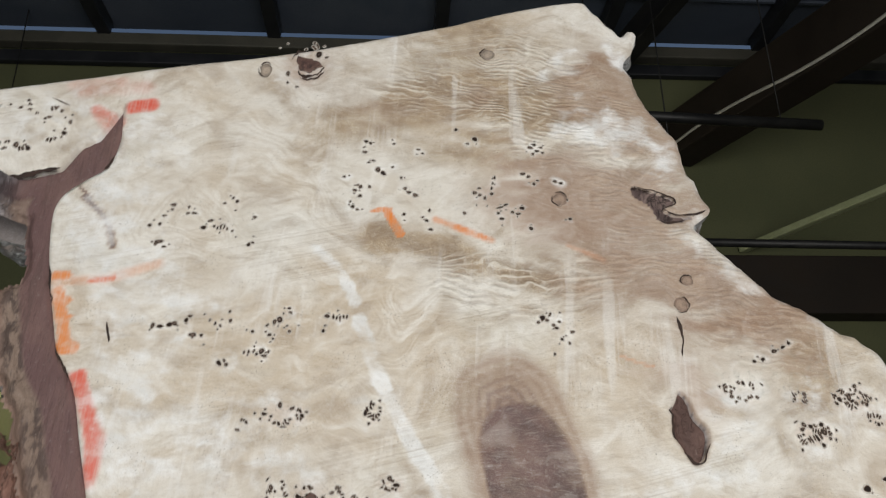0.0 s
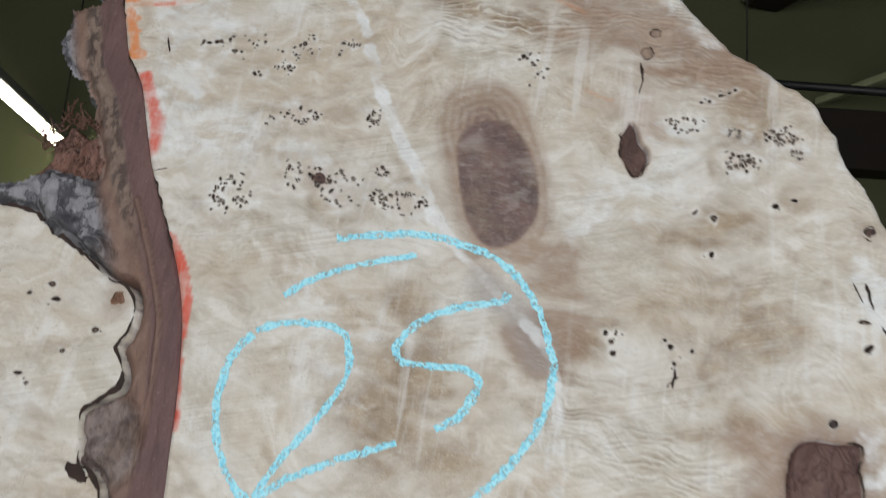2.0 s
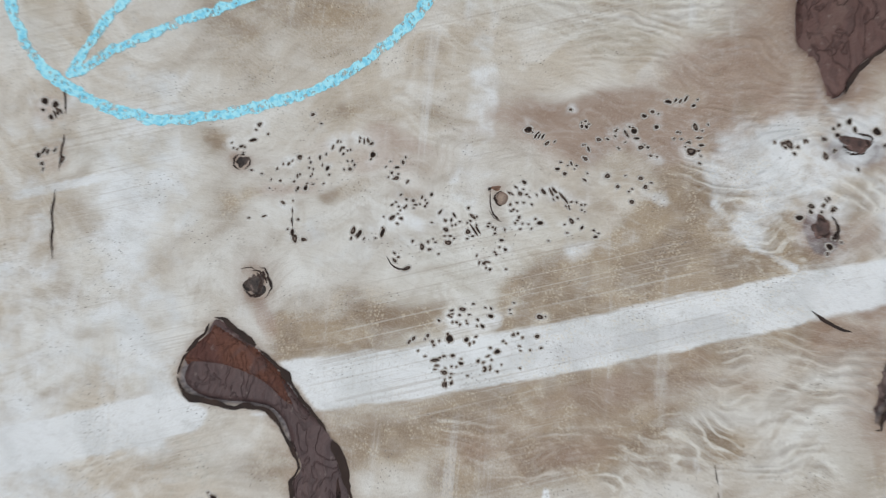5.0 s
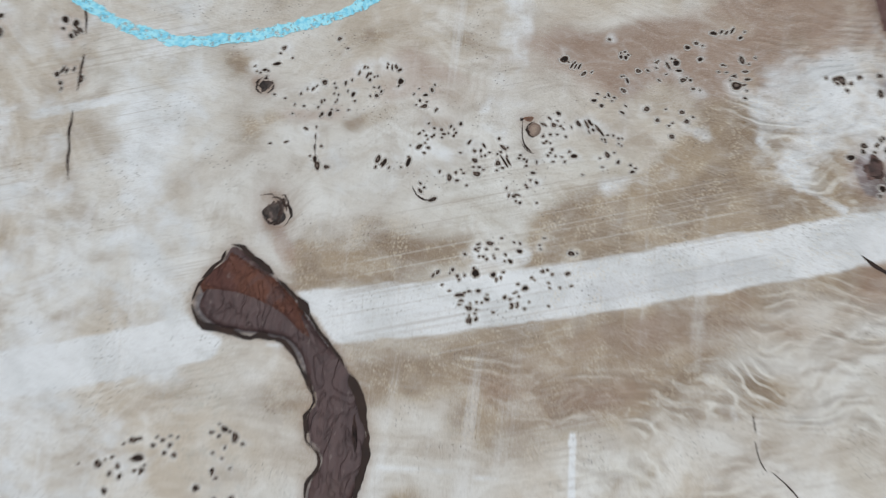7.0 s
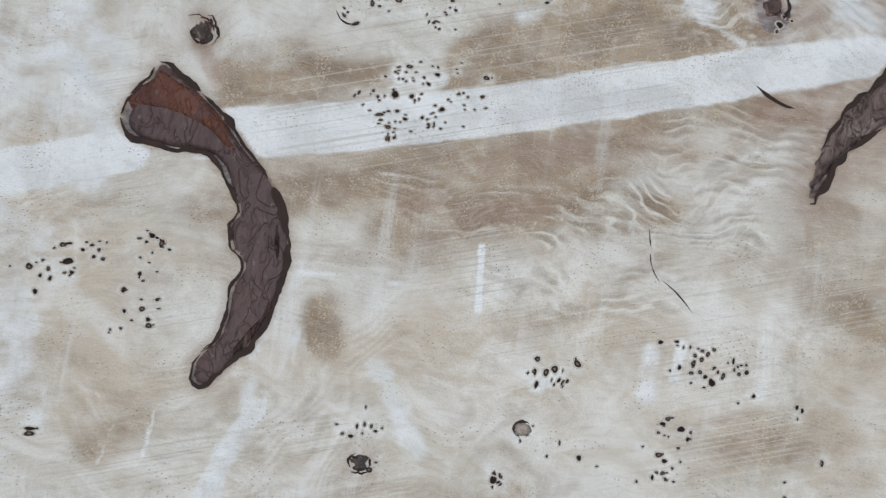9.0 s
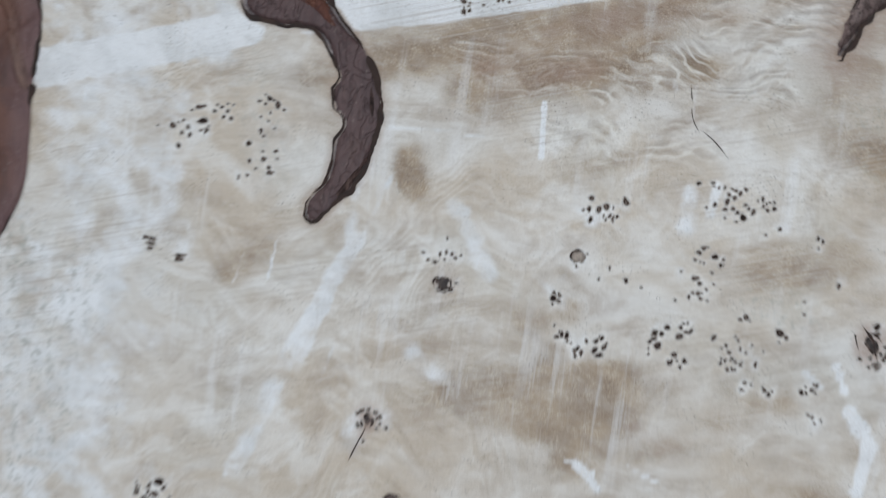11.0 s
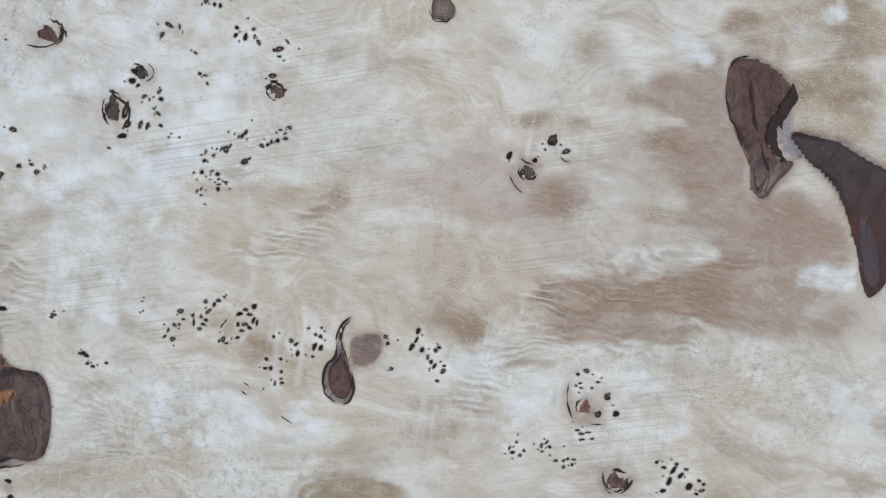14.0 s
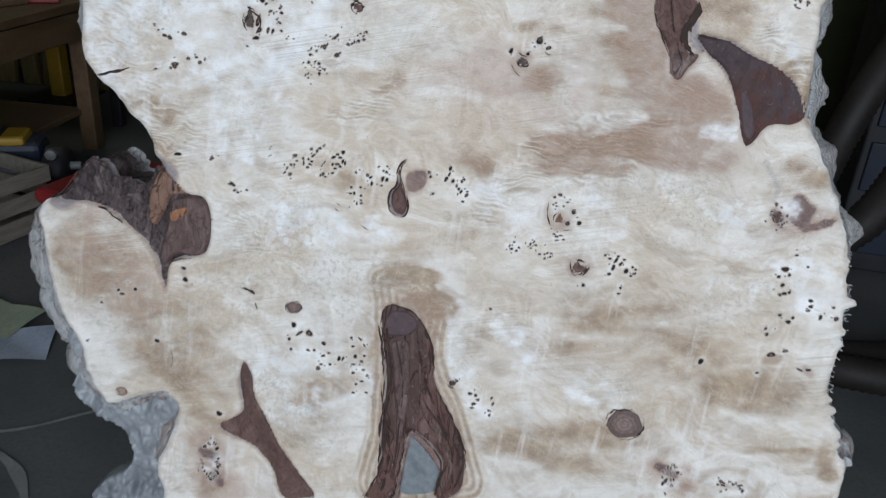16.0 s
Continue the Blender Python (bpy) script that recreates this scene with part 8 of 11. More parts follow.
pores((-0.2249, 1.1047, 7.2, 2.7, 5), (-0.1692, 1.1038, 3.6, 1.8, 5), (-0.1365, 1.0663, 3.6, 2.7, 5), (-0.4128, 2.3567, 6.6, 5, 3), (-0.3389, 2.3459, 5, 3.3, 3), (-0.3296, 2.3278, 5.8, 3.3, 3), (-0.3635, 2.3333, 3.3, 2.5, 3), (-0.2738, 2.2937, 4.9, 3.3, 3), (-0.3069, 2.2662, 3.3, 2.4, 3), (-0.3763, 2.2036, 8, 6.4, 83), (-0.3515, 2.2368, 4.9, 2.4, 3), (-0.3393, 2.2264, 2.4, 1.6, 3), (-0.2508, 2.0766, 7.9, 4.7, 53), (-0.3289, 2.0611, 4.7, 2.3, 3), (-0.3269, 2.0477, 3.9, 2.3, 3), (-0.3568, 2.0638, 3.9, 2.4, 3))
pores((-0.3576, 2.0439, 6.2, 2.3, 3), (-0.348, 2.0325, 4.7, 2.3, 3), (-0.3383, 1.8729, 6, 3.8, 3), (-0.3321, 1.8439, 3.8, 2.3, 3), (0.4374, 2.4996, 4.2, 1.7, 43), (0.4611, 2.4942, 5.1, 4.2, 3), (0.456, 2.4454, 4.2, 3.4, 83), (0.5392, 2.5164, 4.2, 4.2, 3), (0.5631, 2.5259, 5.1, 2.6, 3), (0.6527, 2.4911, 5.9, 5.1, 3), (0.6743, 2.3997, 6.6, 4.2, 33), (0.6336, 2.373, 8.3, 2.5, 3), (0.635, 2.3406, 7.4, 4.1, 33), (0.3268, 2.3369, 4.1, 2.5, 83), (0.3336, 2.3268, 3.3, 2.5, 3), (0.3356, 2.313, 4.1, 3.3, 3))
pores((0.3392, 2.3375, 3.3, 1.6, 83), (0.3968, 2.3332, 2.5, 2.5, 3), (0.4034, 2.3256, 4.1, 3.3, 83), (0.428, 2.3224, 2.5, 2.5, 3), (0.4069, 2.3058, 2.5, 2.5, 3), (0.5851, 2.25, 5.7, 5.7, 3), (0.656, 2.2473, 8.1, 4.8, 23), (0.7108, 2.2625, 5.7, 3.2, 3), (0.737, 2.2527, 7.3, 3.2, 13), (0.6458, 2.2109, 7.2, 4, 83), (0.6829, 2.1976, 7.2, 4.8, 23), (0.6793, 2.2249, 4, 2.4, 3), (0.7167, 2.2033, 4.8, 3.2, 3), (0.6957, 2.1809, 4.8, 2.4, 13), (0.6938, 2.1571, 6.3, 4, 3), (0.7658, 2.1956, 4.8, 3.2, 3))
pores((0.7026, 1.8476, 4.5, 4.5, 3), (0.717, 1.8381, 4.5, 4.5, 3), (0.703, 1.8261, 5.9, 3, 3), (0.7533, 1.8592, 3.7, 3, 3), (0.7793, 1.8567, 3, 2.2, 3))
crack(0.002, [(-0.1205, 0.8949), (-0.1061, 0.8898)])
crack(0.002, [(-0.0942, 0.8715), (-0.0911, 0.8590)])
crack(0.0018, [(-0.2403, 0.7692), (-0.2376, 0.7466), (-0.2438, 0.7332)])
crack(0.003, [(0.1133, 0.8575), (0.1275, 0.7944)])
crack(0.004, [(0.1250, 0.7430), (0.1342, 0.6709), (0.1310, 0.5949), (0.1026, 0.5350)])
crack(0.003, [(0.1895, 0.8621), (0.2032, 0.8044), (0.1985, 0.7427)])
crack(0.0035, [(0.2135, 0.7085), (0.2560, 0.6566), (0.2710, 0.6159), (0.2584, 0.5703)])
crack(0.0016, [(0.1659, 0.8542), (0.1687, 0.8279)])
crack(0.0022, [(0.1494, 0.7360), (0.1582, 0.6744), (0.1554, 0.5985)])
crack(0.004, [(0.6403, 2.4223), (0.6465, 2.3869)])
crack(0.004, [(0.6541, 2.3695), (0.6647, 2.3437)])
chalk_line(0.0090, [(-0.004, 2.431), (0.039, 2.438), (0.094, 2.444), (0.142, 2.437), (0.191, 2.42), (0.224, 2.393), (0.247, 2.357), (0.26, 2.321), (0.267, 2.289), (0.259, 2.241), (0.239, 2.201), (0.204, 2.157), (0.161, 2.122), (0.118, 2.103), (0.075, 2.092), (0.032, 2.086), (-0.011, 2.091), (-0.049, 2.107), (-0.081, 2.131), (-0.104, 2.166), (-0.115, 2.211), (-0.114, 2.25), (-0.107, 2.278), (-0.087, 2.303)])
chalk_line(0.0075, [(-0.058, 2.353), (-0.026, 2.376), (0.019, 2.396), (0.057, 2.407), (0.096, 2.416)])
chalk_line(0.0082, [(-0.084, 2.307), (-0.058, 2.318), (-0.02, 2.322), (0.011, 2.317), (0.026, 2.298), (0.029, 2.266), (0.015, 2.234), (-0.014, 2.19), (-0.04, 2.155), (-0.055, 2.123), (-0.024, 2.143), (0.025, 2.166), (0.068, 2.182), (0.093, 2.191)])
chalk_line(0.0090, [(0.209, 2.377), (0.201, 2.366), (0.155, 2.355), (0.124, 2.343), (0.099, 2.325), (0.083, 2.301), (0.09, 2.284), (0.121, 2.281), (0.159, 2.281), (0.18, 2.268), (0.173, 2.244), (0.157, 2.223), (0.135, 2.21)])

BOTTOM = [(0.86, 0.3), (0.84, 0.02), (0.6, 0.0), (0.2, 0.0), (-0.24, 0.0), (-0.3, 0.15), (-0.27, 0.35)]
RIGHT_BULGE = [(0.815, 1.85), (0.825, 1.75), (0.80, 1.65)]
LEFT_BULGE = [(-0.42, 1.72), (-0.50, 1.85), (-0.53, 2.1), (-0.52, 2.3), (-0.47, 2.44)]
outline = curve_through(
    EDGE_TOP + EDGE_RIGHT_UPPER + EDGE_RIGHT_MIDDLE + RIGHT_BULGE + EDGE_RIGHT_LOWER + BOTTOM + EDGE_LEFT_LOWER + EDGE_LEFT_MIDDLE[:-3] + LEFT_BULGE + EDGE_LEFT_UPPER
)
wobble = fbm(outline[:, 0] * 45, outline[:, 1] * 45, 4)[:, None] * 0.010
straight = (outline[:, 1] > 3.03)[:, None] & (outline[:, 0] < 0.32)[:, None]
bristly = ((outline[:, 0] > 0.76) & (outline[:, 1] < 1.14) & (outline[:, 1] > 0.7))[:, None]
spikes = np.clip(fbm(outline[:, 0] * 90, outline[:, 1] * 90, 2), 0, 1)[:, None] * np.array((0.05, 0.0))
outline = outline + np.where(straight, 0.12, 1.0) * wobble + bristly * spikes

lobe_mid = curve_through(LOBE_MID + [(-0.62, 2.03), (-0.66, 2.2), (-0.62, 2.47)])
lobe_small = curve_through(LOBE_SMALL + [(-0.37, 1.83), (-0.37, 1.89)])
strip = np.array([(-0.75, 2.84)] + LOBE_TOP[:0:-1] + [(-0.318, 2.992), (-0.306, 3.028)] + curve_through(STRIP_EDGE, closed=False).tolist() + [(-0.24, 1.47), (-0.40, 1.5), (-0.75, 1.5)])


def strip_distance(x, z):
    d = signed(x, z, strip)
    return np.maximum(d, -np.minimum(signed(x, z, lobe_mid), signed(x, z, lobe_small)))


INSETS = [  # outline, name, material, depth, relief, label
    (SEED, "bark_inclusion", VOID_BARK, 0.004, 0.004, "dark brown seed-shaped bark pocket"),
    (NOTCH, "bark_inclusion", DUSK_BARK, 0.004, 0.004, "dusky bark fold at the notch"),
    (PATCH, "bark_inclusion", PURPLE_HEART, 0.002, 0.003, "dark brown angular bark patch"),
    (NOTCH_BARK, "bark_edge_patch", NOTCH_FIBRE, 0.004, 0.018, "rough grey-brown bark in the edge notch"),
    (HORN, "bark_inclusion", MAUVE_BARK, 0.003, 0.002, "mauve-brown horn-shaped bark inclusion with black cracks"),
    (COMMA, "bark_inclusion", VOID_BARK, 0.002, 0.002, "small brown comma-shaped bark inclusion"),
    (VOID_A, "bark_inclusion", VOID_BARK, 0.003, 0.004, "brown bark pocket with a cracked edge"),
    (VOID_B, "bark_inclusion", VOID_RED, 0.002, 0.002, "smooth dark red-brown bark pocket"),
    (LUMP, "bark_lump", LUMP_BARK, 0.012, 0.022, "dark dusty bark fold between two lobes"),
    (HEART, "bark_inclusion", HEART_BARK, 0.004, 0.004, "forked dark brown bark inclusion"),
    (WEDGE, "bark_inclusion", VOID_BARK, 0.003, 0.002, "wedge-shaped brown bark inclusion"),
    (HOLLOW, "hollow_floor", RESIN, 0.012, 0.002, "smooth blue-grey hollow inside the fork"),
]
OVERLAYS = [  # pieces that lie on the insets, a little proud of them
    (HORN_RED, "red_bark_scale", RED_BARK, 0.0012, 0.0035, "rusty red-brown bark scale on the horn"),
    (HORN_BLACK, "fissured_bark", BLACK_BARK, 0.0016, 0.006, "black fissured bark along the horn"),
    (LUMP_PAD, "smooth_bark_pad", MAUVE_PAD, 0.001, 0.004, "smooth mauve bark pad"),
    (LUMP_FIN, "brown_bark_fin", BROWN_BARK, 0.003, 0.004, "upright brown bark fin"),
    (LUMP_ORANGE, "orange_bark_scale", RUST_BARK, -0.001, 0.001, "orange-brown bare scale"),
    (HEART_CAP, "purple_bark_cap", PURPLE_CAP, 0.0016, 0.002, "smooth dark purple bark at the head of the fork"),
    (HEART_BAND, "pale_bark_band", MAUVE_PAD, 0.0012, 0.004, "paler brown band down the fork"),
    (HEART_RIDGE, "ridged_bark", RIDGE_BARK, 0.0008, 0.005, "ridged brown bark with pale dusty lines"),
    (VOID_PURPLE, "purple_bark_patch", PURPLE_CAP, 0.0008, 0.001, "smooth dark purple patch of bark"),
    (VOID_TIP, "crumbled_bark", DUSK_BARK, 0.0012, 0.006, "crumbled grey bark"),
]
OUTSIDE = [  # bark that stands back beyond the edge of the face
    (GREY_HOLLOW, "hollow_edge", LIVE_GREY_SHADED, 0.030, 0.030, "smooth pale grey hollow of the live edge"),
    (RED_STUMP, "torn_bark_stump", RED_STUMP_BARK, 0.028, 0.026, "torn reddish-brown stump of bark fibres"),
]
insets = [(curve_through(pts, 0.003), *rest) for pts, *rest in INSETS]

slab = thing("wood_slab", SLAB, "tall pale burl wood slab with live edges and blue chalk number, leaning upright on concrete floor", "wood slab")


def edge_field(x, z):
    """How far the surface bulges towards the viewer by its own waviness."""
    return 0.0012 * fbm(x * 9, z * 9, 3) + 0.0008 * fbm(x * 40, z * 16, 3)


def place_eyes():
    """Where each eye of each cluster sits, how long and broad it is, and how it lies."""
    rng = np.random.RandomState(3)
    out = []
    for cx, cz, rx, rz, look_of, turn in knots:
        near = sum((px - cx) ** 2 + (pz - cz) ** 2 < (max(rx, rz) + 0.04) ** 2 for px, pz, *_ in single)
        if look_of in ("brown", "dark", "rust") and near < 1:
            clusters.append((cx, cz, rx * 1.7, rz * 1.7, 6, 0.0035 + 0.25 * min(rx, rz)))
    for cx, cz, rx, rz, count, size in clusters:
        spots, tries, lie = [], 0, math.pi / 2 + rng.randn() * 0.4
        seats, hollow = [], 0.2 + rng.rand() * 0.5
        while len(seats) < count * 1.35 and tries < count * 40:
            tries += 1
            a, r = rng.rand() * 2 * math.pi, math.sqrt(hollow**2 + (1 - hollow**2) * rng.rand()) * 1.08
            px, pz = cx + rx * r * math.cos(a), cz + rz * r * math.sin(a)
            big = size * (0.22 + 0.38 * rng.rand() ** 2)
            if any((px - q[0]) ** 2 + (pz - q[1]) ** 2 < (0.9 * big + 0.9 * q[2]) ** 2 for q in seats):
                continue
            seats.append((px, pz, big))
            away = math.atan2(pz - cz, px - cx)
            turn = (lie if rng.rand() < 0.65 else away) + rng.randn() * 0.25
            # an eye is one dark lens or two or three slits side by side with pale wood between
            slits = (1, 1, 1, 2, 2, 3)[rng.randint(6)]
            wide = big * (1.5 if slits > 1 else 1.15)
            for k in range(slits):
                off = (k - (slits - 1) / 2) * wide * 2 / (slits + 0.6) + 0.1 * big * rng.randn()
                long = big * (0.7 + 0.65 * rng.rand()) * (1.0 if slits == 1 or k == 1 else 0.8)
                short = (0.62 + 0.25 * rng.rand()) * big if slits == 1 else wide * (0.35 + 0.25 * rng.rand()) / slits
                spots.append((px - off * math.sin(turn), pz + off * math.cos(turn), long, max(0.0007, short), turn + 0.15 * rng.randn(), rng.rand()))
        for _ in range(count // 3):  # specks
            a, r = rng.rand() * 2 * math.pi, 1.25 * math.sqrt(rng.rand())
            spots.append((cx + (rx + 0.004) * r * math.cos(a), cz + (rz + 0.004) * r * math.sin(a), 0.0010 + 0.0008 * rng.rand(), 0.0007 + 0.0004 * rng.rand(), lie, 0.2))
        # hairline arcs where the grain parts round the cluster
        for _ in range(count // 7):
            a, far = rng.rand() * 2 * math.pi, 0.75 + 0.5 * rng.rand()
            spots.append((cx + (rx + 0.003) * far * math.cos(a), cz + (rz + 0.003) * far * math.sin(a), (0.05 + 0.08 * rng.rand()) * (rx + rz), 0.0004 + 0.0004 * rng.rand(), math.atan2(rz * math.cos(a), -rx * math.sin(a)), 0.3))
        out.append(spots)
    return out


def snap(x, z, s, xs, zs, fixed):
    """Draws the grid's points that lie close to a border onto it."""
    gz, gx = np.gradient(s, zs, xs)
    room = 0.5 * np.minimum(np.gradient(xs)[None, :], np.gradient(zs)[:, None])
    close = (np.abs(s) < 1.12 * room) & ~fixed & (np.hypot(gx, gz) > 0.5)
    x[close] -= (s * gx)[close]
    z[close] -= (s * gz)[close]


def build_face():
    cell = 0.004
    xs = np.concatenate([np.arange(-0.60, -0.002, cell), np.arange(0.0, 0.52, 0.0026), np.arange(0.522, 0.93, cell)])
    zs = np.concatenate([np.arange(-0.02, 0.40, 0.012), np.arange(0.40, 1.836, cell), np.arange(1.838, 2.115, 0.0024), np.arange(2.118, 3.28, cell)])
    x, z = np.meshgrid(xs, zs)
    d = signed(x, z, outline, 0.06)
    gz, gx = np.gradient(d, zs, xs)
    gl = np.hypot(gx, gz) + 1e-6
    mid = (d[1:, 1:] + d[:-1, 1:] + d[1:, :-1] + d[:-1, :-1]) / 4
    keep = mid < 0
    index = np.arange(x.size).reshape(x.shape)
    quads = np.stack([index[:-1, :-1], index[:-1, 1:], index[1:, 1:], index[1:, :-1]], -1)[keep]
    used = np.zeros(x.shape, bool)
    whole = np.zeros(x.shape, int)
    for i in (slice(None, -1), slice(1, None)):
        for j in (slice(None, -1), slice(1, None)):
            used[i, j] |= keep
            whole[i, j] += keep
    border = used & (whole < 4)
    # the outermost row is drawn onto the outline itself
    x = np.where(border, x - d * gx / gl, x)
    z = np.where(border, z - d * gz / gl, z)
    # and rows near an inset's border onto that border
    for poly in [inset[0] for inset in insets]:
        snap(x, z, signed(x, z, poly, 0.012), xs, zs, border)
    snap(x, z, strip_distance(x, z), xs, zs, border)
    edge = np.where(border, 0.0, -d)
    h = edge_field(x, z)
    h -= 0.006 * (1 - smooth(0.0, 0.010, edge)) ** 2
    for poly, name, material, depth, relief, label in insets:
        s = signed(x, z, poly, 0.01)
        h -= (depth + relief * 0.6 + 0.006) * smooth(-0.0002, -0.0030, s)
    sd = strip_distance(x, z)
    h -= 0.065 * smooth(-0.0002, -0.0040, sd)
    # coloured zones
    zones = {k: np.zeros(x.shape) for k in ("brown", "tan", "white", "pink", "grey", "ripple", "red", "orange", "mould", "rim")}
    warp_x, warp_z = 0.02 * fbm(x * 8, z * 8, 3), 0.02 * fbm(x * 8 + 31, z * 8 + 5, 3)
    push_x, push_z = 0.045 * fbm(x * 9 + 3, z * 9, 3), 0.045 * fbm(x * 9 + 31, z * 9 + 5, 3)
    brushed = np.clip(0.95 + 2.4 * fbm(x * 11 + 0.5 * fbm(x * 6, z * 6, 2), z * 38 + 3.0 * fbm(x * 7, z * 5 + 2, 2), 3), 0.2, 1.7)
    fine, blotch = fbm(x * 30, z * 30, 3), fbm(x * 11 + 4, z * 11, 2)

    def window(x0, x1, z0, z1):
        return slice(*np.searchsorted(zs, (z0, z1))), slice(*np.searchsorted(xs, (x0, x1)))

    for zone, width, soft, amount, pts in stains:
        p = np.array(pts)
        reach = width * (1 + soft) + 0.045
        w = window(p[:, 0].min() - reach, p[:, 0].max() + reach, p[:, 1].min() - reach, p[:, 1].max() + reach)
        k = min(1.0, soft * 1.6)
        off_x, off_z = (push_x[w], push_z[w]) if soft > 0.65 and zone in ("tan", "brown", "pink", "white") else (k * warp_x[w], k * warp_z[w])
        dist, _ = line_distance(x[w] + off_x, z[w] + off_z, curve_through(pts, 0.02, False), False)
        dist = dist + (0.35 * width * fine[w] * 2 if zone in ("red", "orange") else 0.0)
        a = amount * (1 - smooth(width * (1 - soft * 0.9), width * (1 + soft * 0.6), dist)) * (np.clip(0.86 + 1.3 * fine[w], 0.3, 1.1) if zone == "white" and amount < 0.95 else 1.0)
        if zone in ("brown", "tan", "pink"):
            if soft > 0.65:  # these fade away evenly on all sides
                a = amount * np.exp(-((dist / (width * (0.75 + 0.25 * soft))) ** 2)) * brushed[w] * np.clip(1.0 + 1.2 * blotch[w] + 0.5 * fine[w], 0.3, 1.5)
            a = np.minimum(0.66 if soft > 0.65 and zone == "brown" else 0.95, 1.45 * a)
        if zone == "brown" and soft > 0.65:
            a = np.minimum(0.68, 1 - (1 - a) * (1 - np.minimum(0.68, zones[zone][w])))
        zones[zone][w] = np.maximum(zones[zone][w], a)
        if zone in ("tan", "brown"):
            zones["ripple"][w] = np.maximum(zones["ripple"][w], (0.22 if zone == "tan" else 0.55) * a)
    for width, pts in cracks:
        p = np.array(pts)
        w = window(p[:, 0].min() - 0.02, p[:, 0].max() + 0.02, p[:, 1].min() - 0.02, p[:, 1].max() + 0.02)
        dist, _ = line_distance(x[w], z[w], curve_through(pts, 0.01, False), False)
        zones["brown"][w] = np.maximum(zones["brown"][w], 0.34 * np.exp(-((dist / 0.006) ** 2)) * np.clip(0.7 + 2 * fine[w], 0, 1.2))
    grain_z = z + 0.10 * fbm(x * 2.2, z * 2.2, 2) + 0.045 * fbm(x * 8, z * 8, 3) + 0.016 * fbm(x * 24, z * 24, 2) + 0.12 * x
    grain_x = x + 0.02 * fbm(x * 7 + 9, z * 7, 2)
    for (cx, cz, rx, rz, count, size), spots in zip(clusters, eye_spots):
        w = window(cx - 3 * rx - 0.06, cx + 3 * rx + 0.06, cz - 3 * rz - 0.06, cz + 3 * rz + 0.06)
        near = np.exp(-0.7 * (((x[w] - cx) / (rx + 0.014)) ** 2 + ((z[w] - cz) / (rz + 0.014)) ** 2))
        grain_z[w] += 1.1 * (rz + 0.012) * near * (1 if count % 2 else -1)
        halo = 0.36 * smooth(0.25, 0.85, near + 0.9 * fine[w] + 0.7 * blotch[w])
        for px, pz, long, short, turn, tone in spots:
            halo = np.maximum(halo, 0.40 * np.exp(-((x[w] - px) ** 2 + (z[w] - pz) ** 2) / (min(long, 0.007) + 0.004) ** 2))
        zones["pink"][w] = np.maximum(zones["pink"][w], 0.5 * smooth(0.55, 0.95, near) * (count % 3 == 0))
        zones["white"][w] = np.maximum(zones["white"][w], halo)
        zones["ripple"][w] = np.maximum(zones["ripple"][w], 0.35 * near)
        ring = np.exp(-4 * (np.sqrt(((x[w] - cx) / (rx + 0.012)) ** 2 + ((z[w] - cz) / (rz + 0.012)) ** 2) - 1.25) ** 2)
        zones["tan"][w] = np.maximum(zones["tan"][w], 0.42 * ring * np.clip(0.6 + 2.2 * fine[w], 0, 1.3))
    for px, pz, long, short, turn, tone in single_spots:
        w = window(px - 0.03, px + 0.03, pz - 0.03, pz + 0.03)
        far = (x[w] - px) ** 2 + (z[w] - pz) ** 2
        zones["white"][w] = np.maximum(zones["white"][w], 0.36 * np.exp(-far / (0.9 * long + 0.005) ** 2) * np.clip(1 + 1.6 * fine[w], 0.4, 1.4))
        zones["tan"][w] *= 1 - 0.55 * np.exp(-far / (0.8 * long + 0.004) ** 2)
        grain_z[w] += 1.2 * short * np.exp(-far / (0.6 * long + 0.006) ** 2)
    for cx, cz, rx, rz, look_of, turn in knots:
        w = window(cx - 7 * rx, cx + 7 * rx, cz - 7 * rz, cz + 7 * rz)
        near = np.exp(-0.5 * (((x[w] - cx) / (rx * 1.5)) ** 2 + ((z[w] - cz) / (rz * 1.5)) ** 2))
        grain_z[w] += 1.8 * rz * near
        if look_of != "grey":
            zones["tan" if look_of in ("ring", "plug") else "brown"][w] += (0.62 if look_of == "rust" else 0.30 if look_of in ("ring", "plug") else 0.50) * near
    s = signed(x, z, curve_through(OVAL, 0.004), 0.06) + 0.5 * warp_x
    rings = 0.07 * np.sin(s * 620 + 3 * fine) + 0.10 * smooth(0.006, 0.0, np.abs(s + 0.004))
    zones["brown"] = np.maximum(zones["brown"], (0.60 + 0.22 * smooth(0.0, -0.05, s) + rings) * smooth(0.018, -0.010, s))
    zones["white"] *= smooth(-0.004, 0.03, s)
    s = signed(x, z, curve_through(HEART_HALO, 0.006), 0.06) + 0.5 * warp_x
    zones["tan"] = np.maximum(zones["tan"], (0.55 + 0.25 * np.sin(s * 520 + 3 * fine)) * smooth(0.010, -0.008, s))
    zones["white"] *= 1 - 0.8 * smooth(0.0, -0.01, s)
    for pts, inner, outer, much, grow in ((OVAL_CORE, 0.010, 0.022, 0.62, 0.009), (COMMA_BROWN, 0.003, 0.010, 0.4, 0.0)):
        s = signed(x, z, curve_through(pts, 0.004), 0.06) + 0.35 * warp_x - grow
        zones["brown"] = np.maximum(zones["brown"], np.maximum(smooth(inner, -inner, s + 0.006 * fine) * np.clip(0.97 + 0.3 * fine + 0.2 * blotch, 0.90, 1), much * smooth(outer, 0.0, s) ** 0.6))
        zones["white"] *= 1 - smooth(outer, 0.0, s)
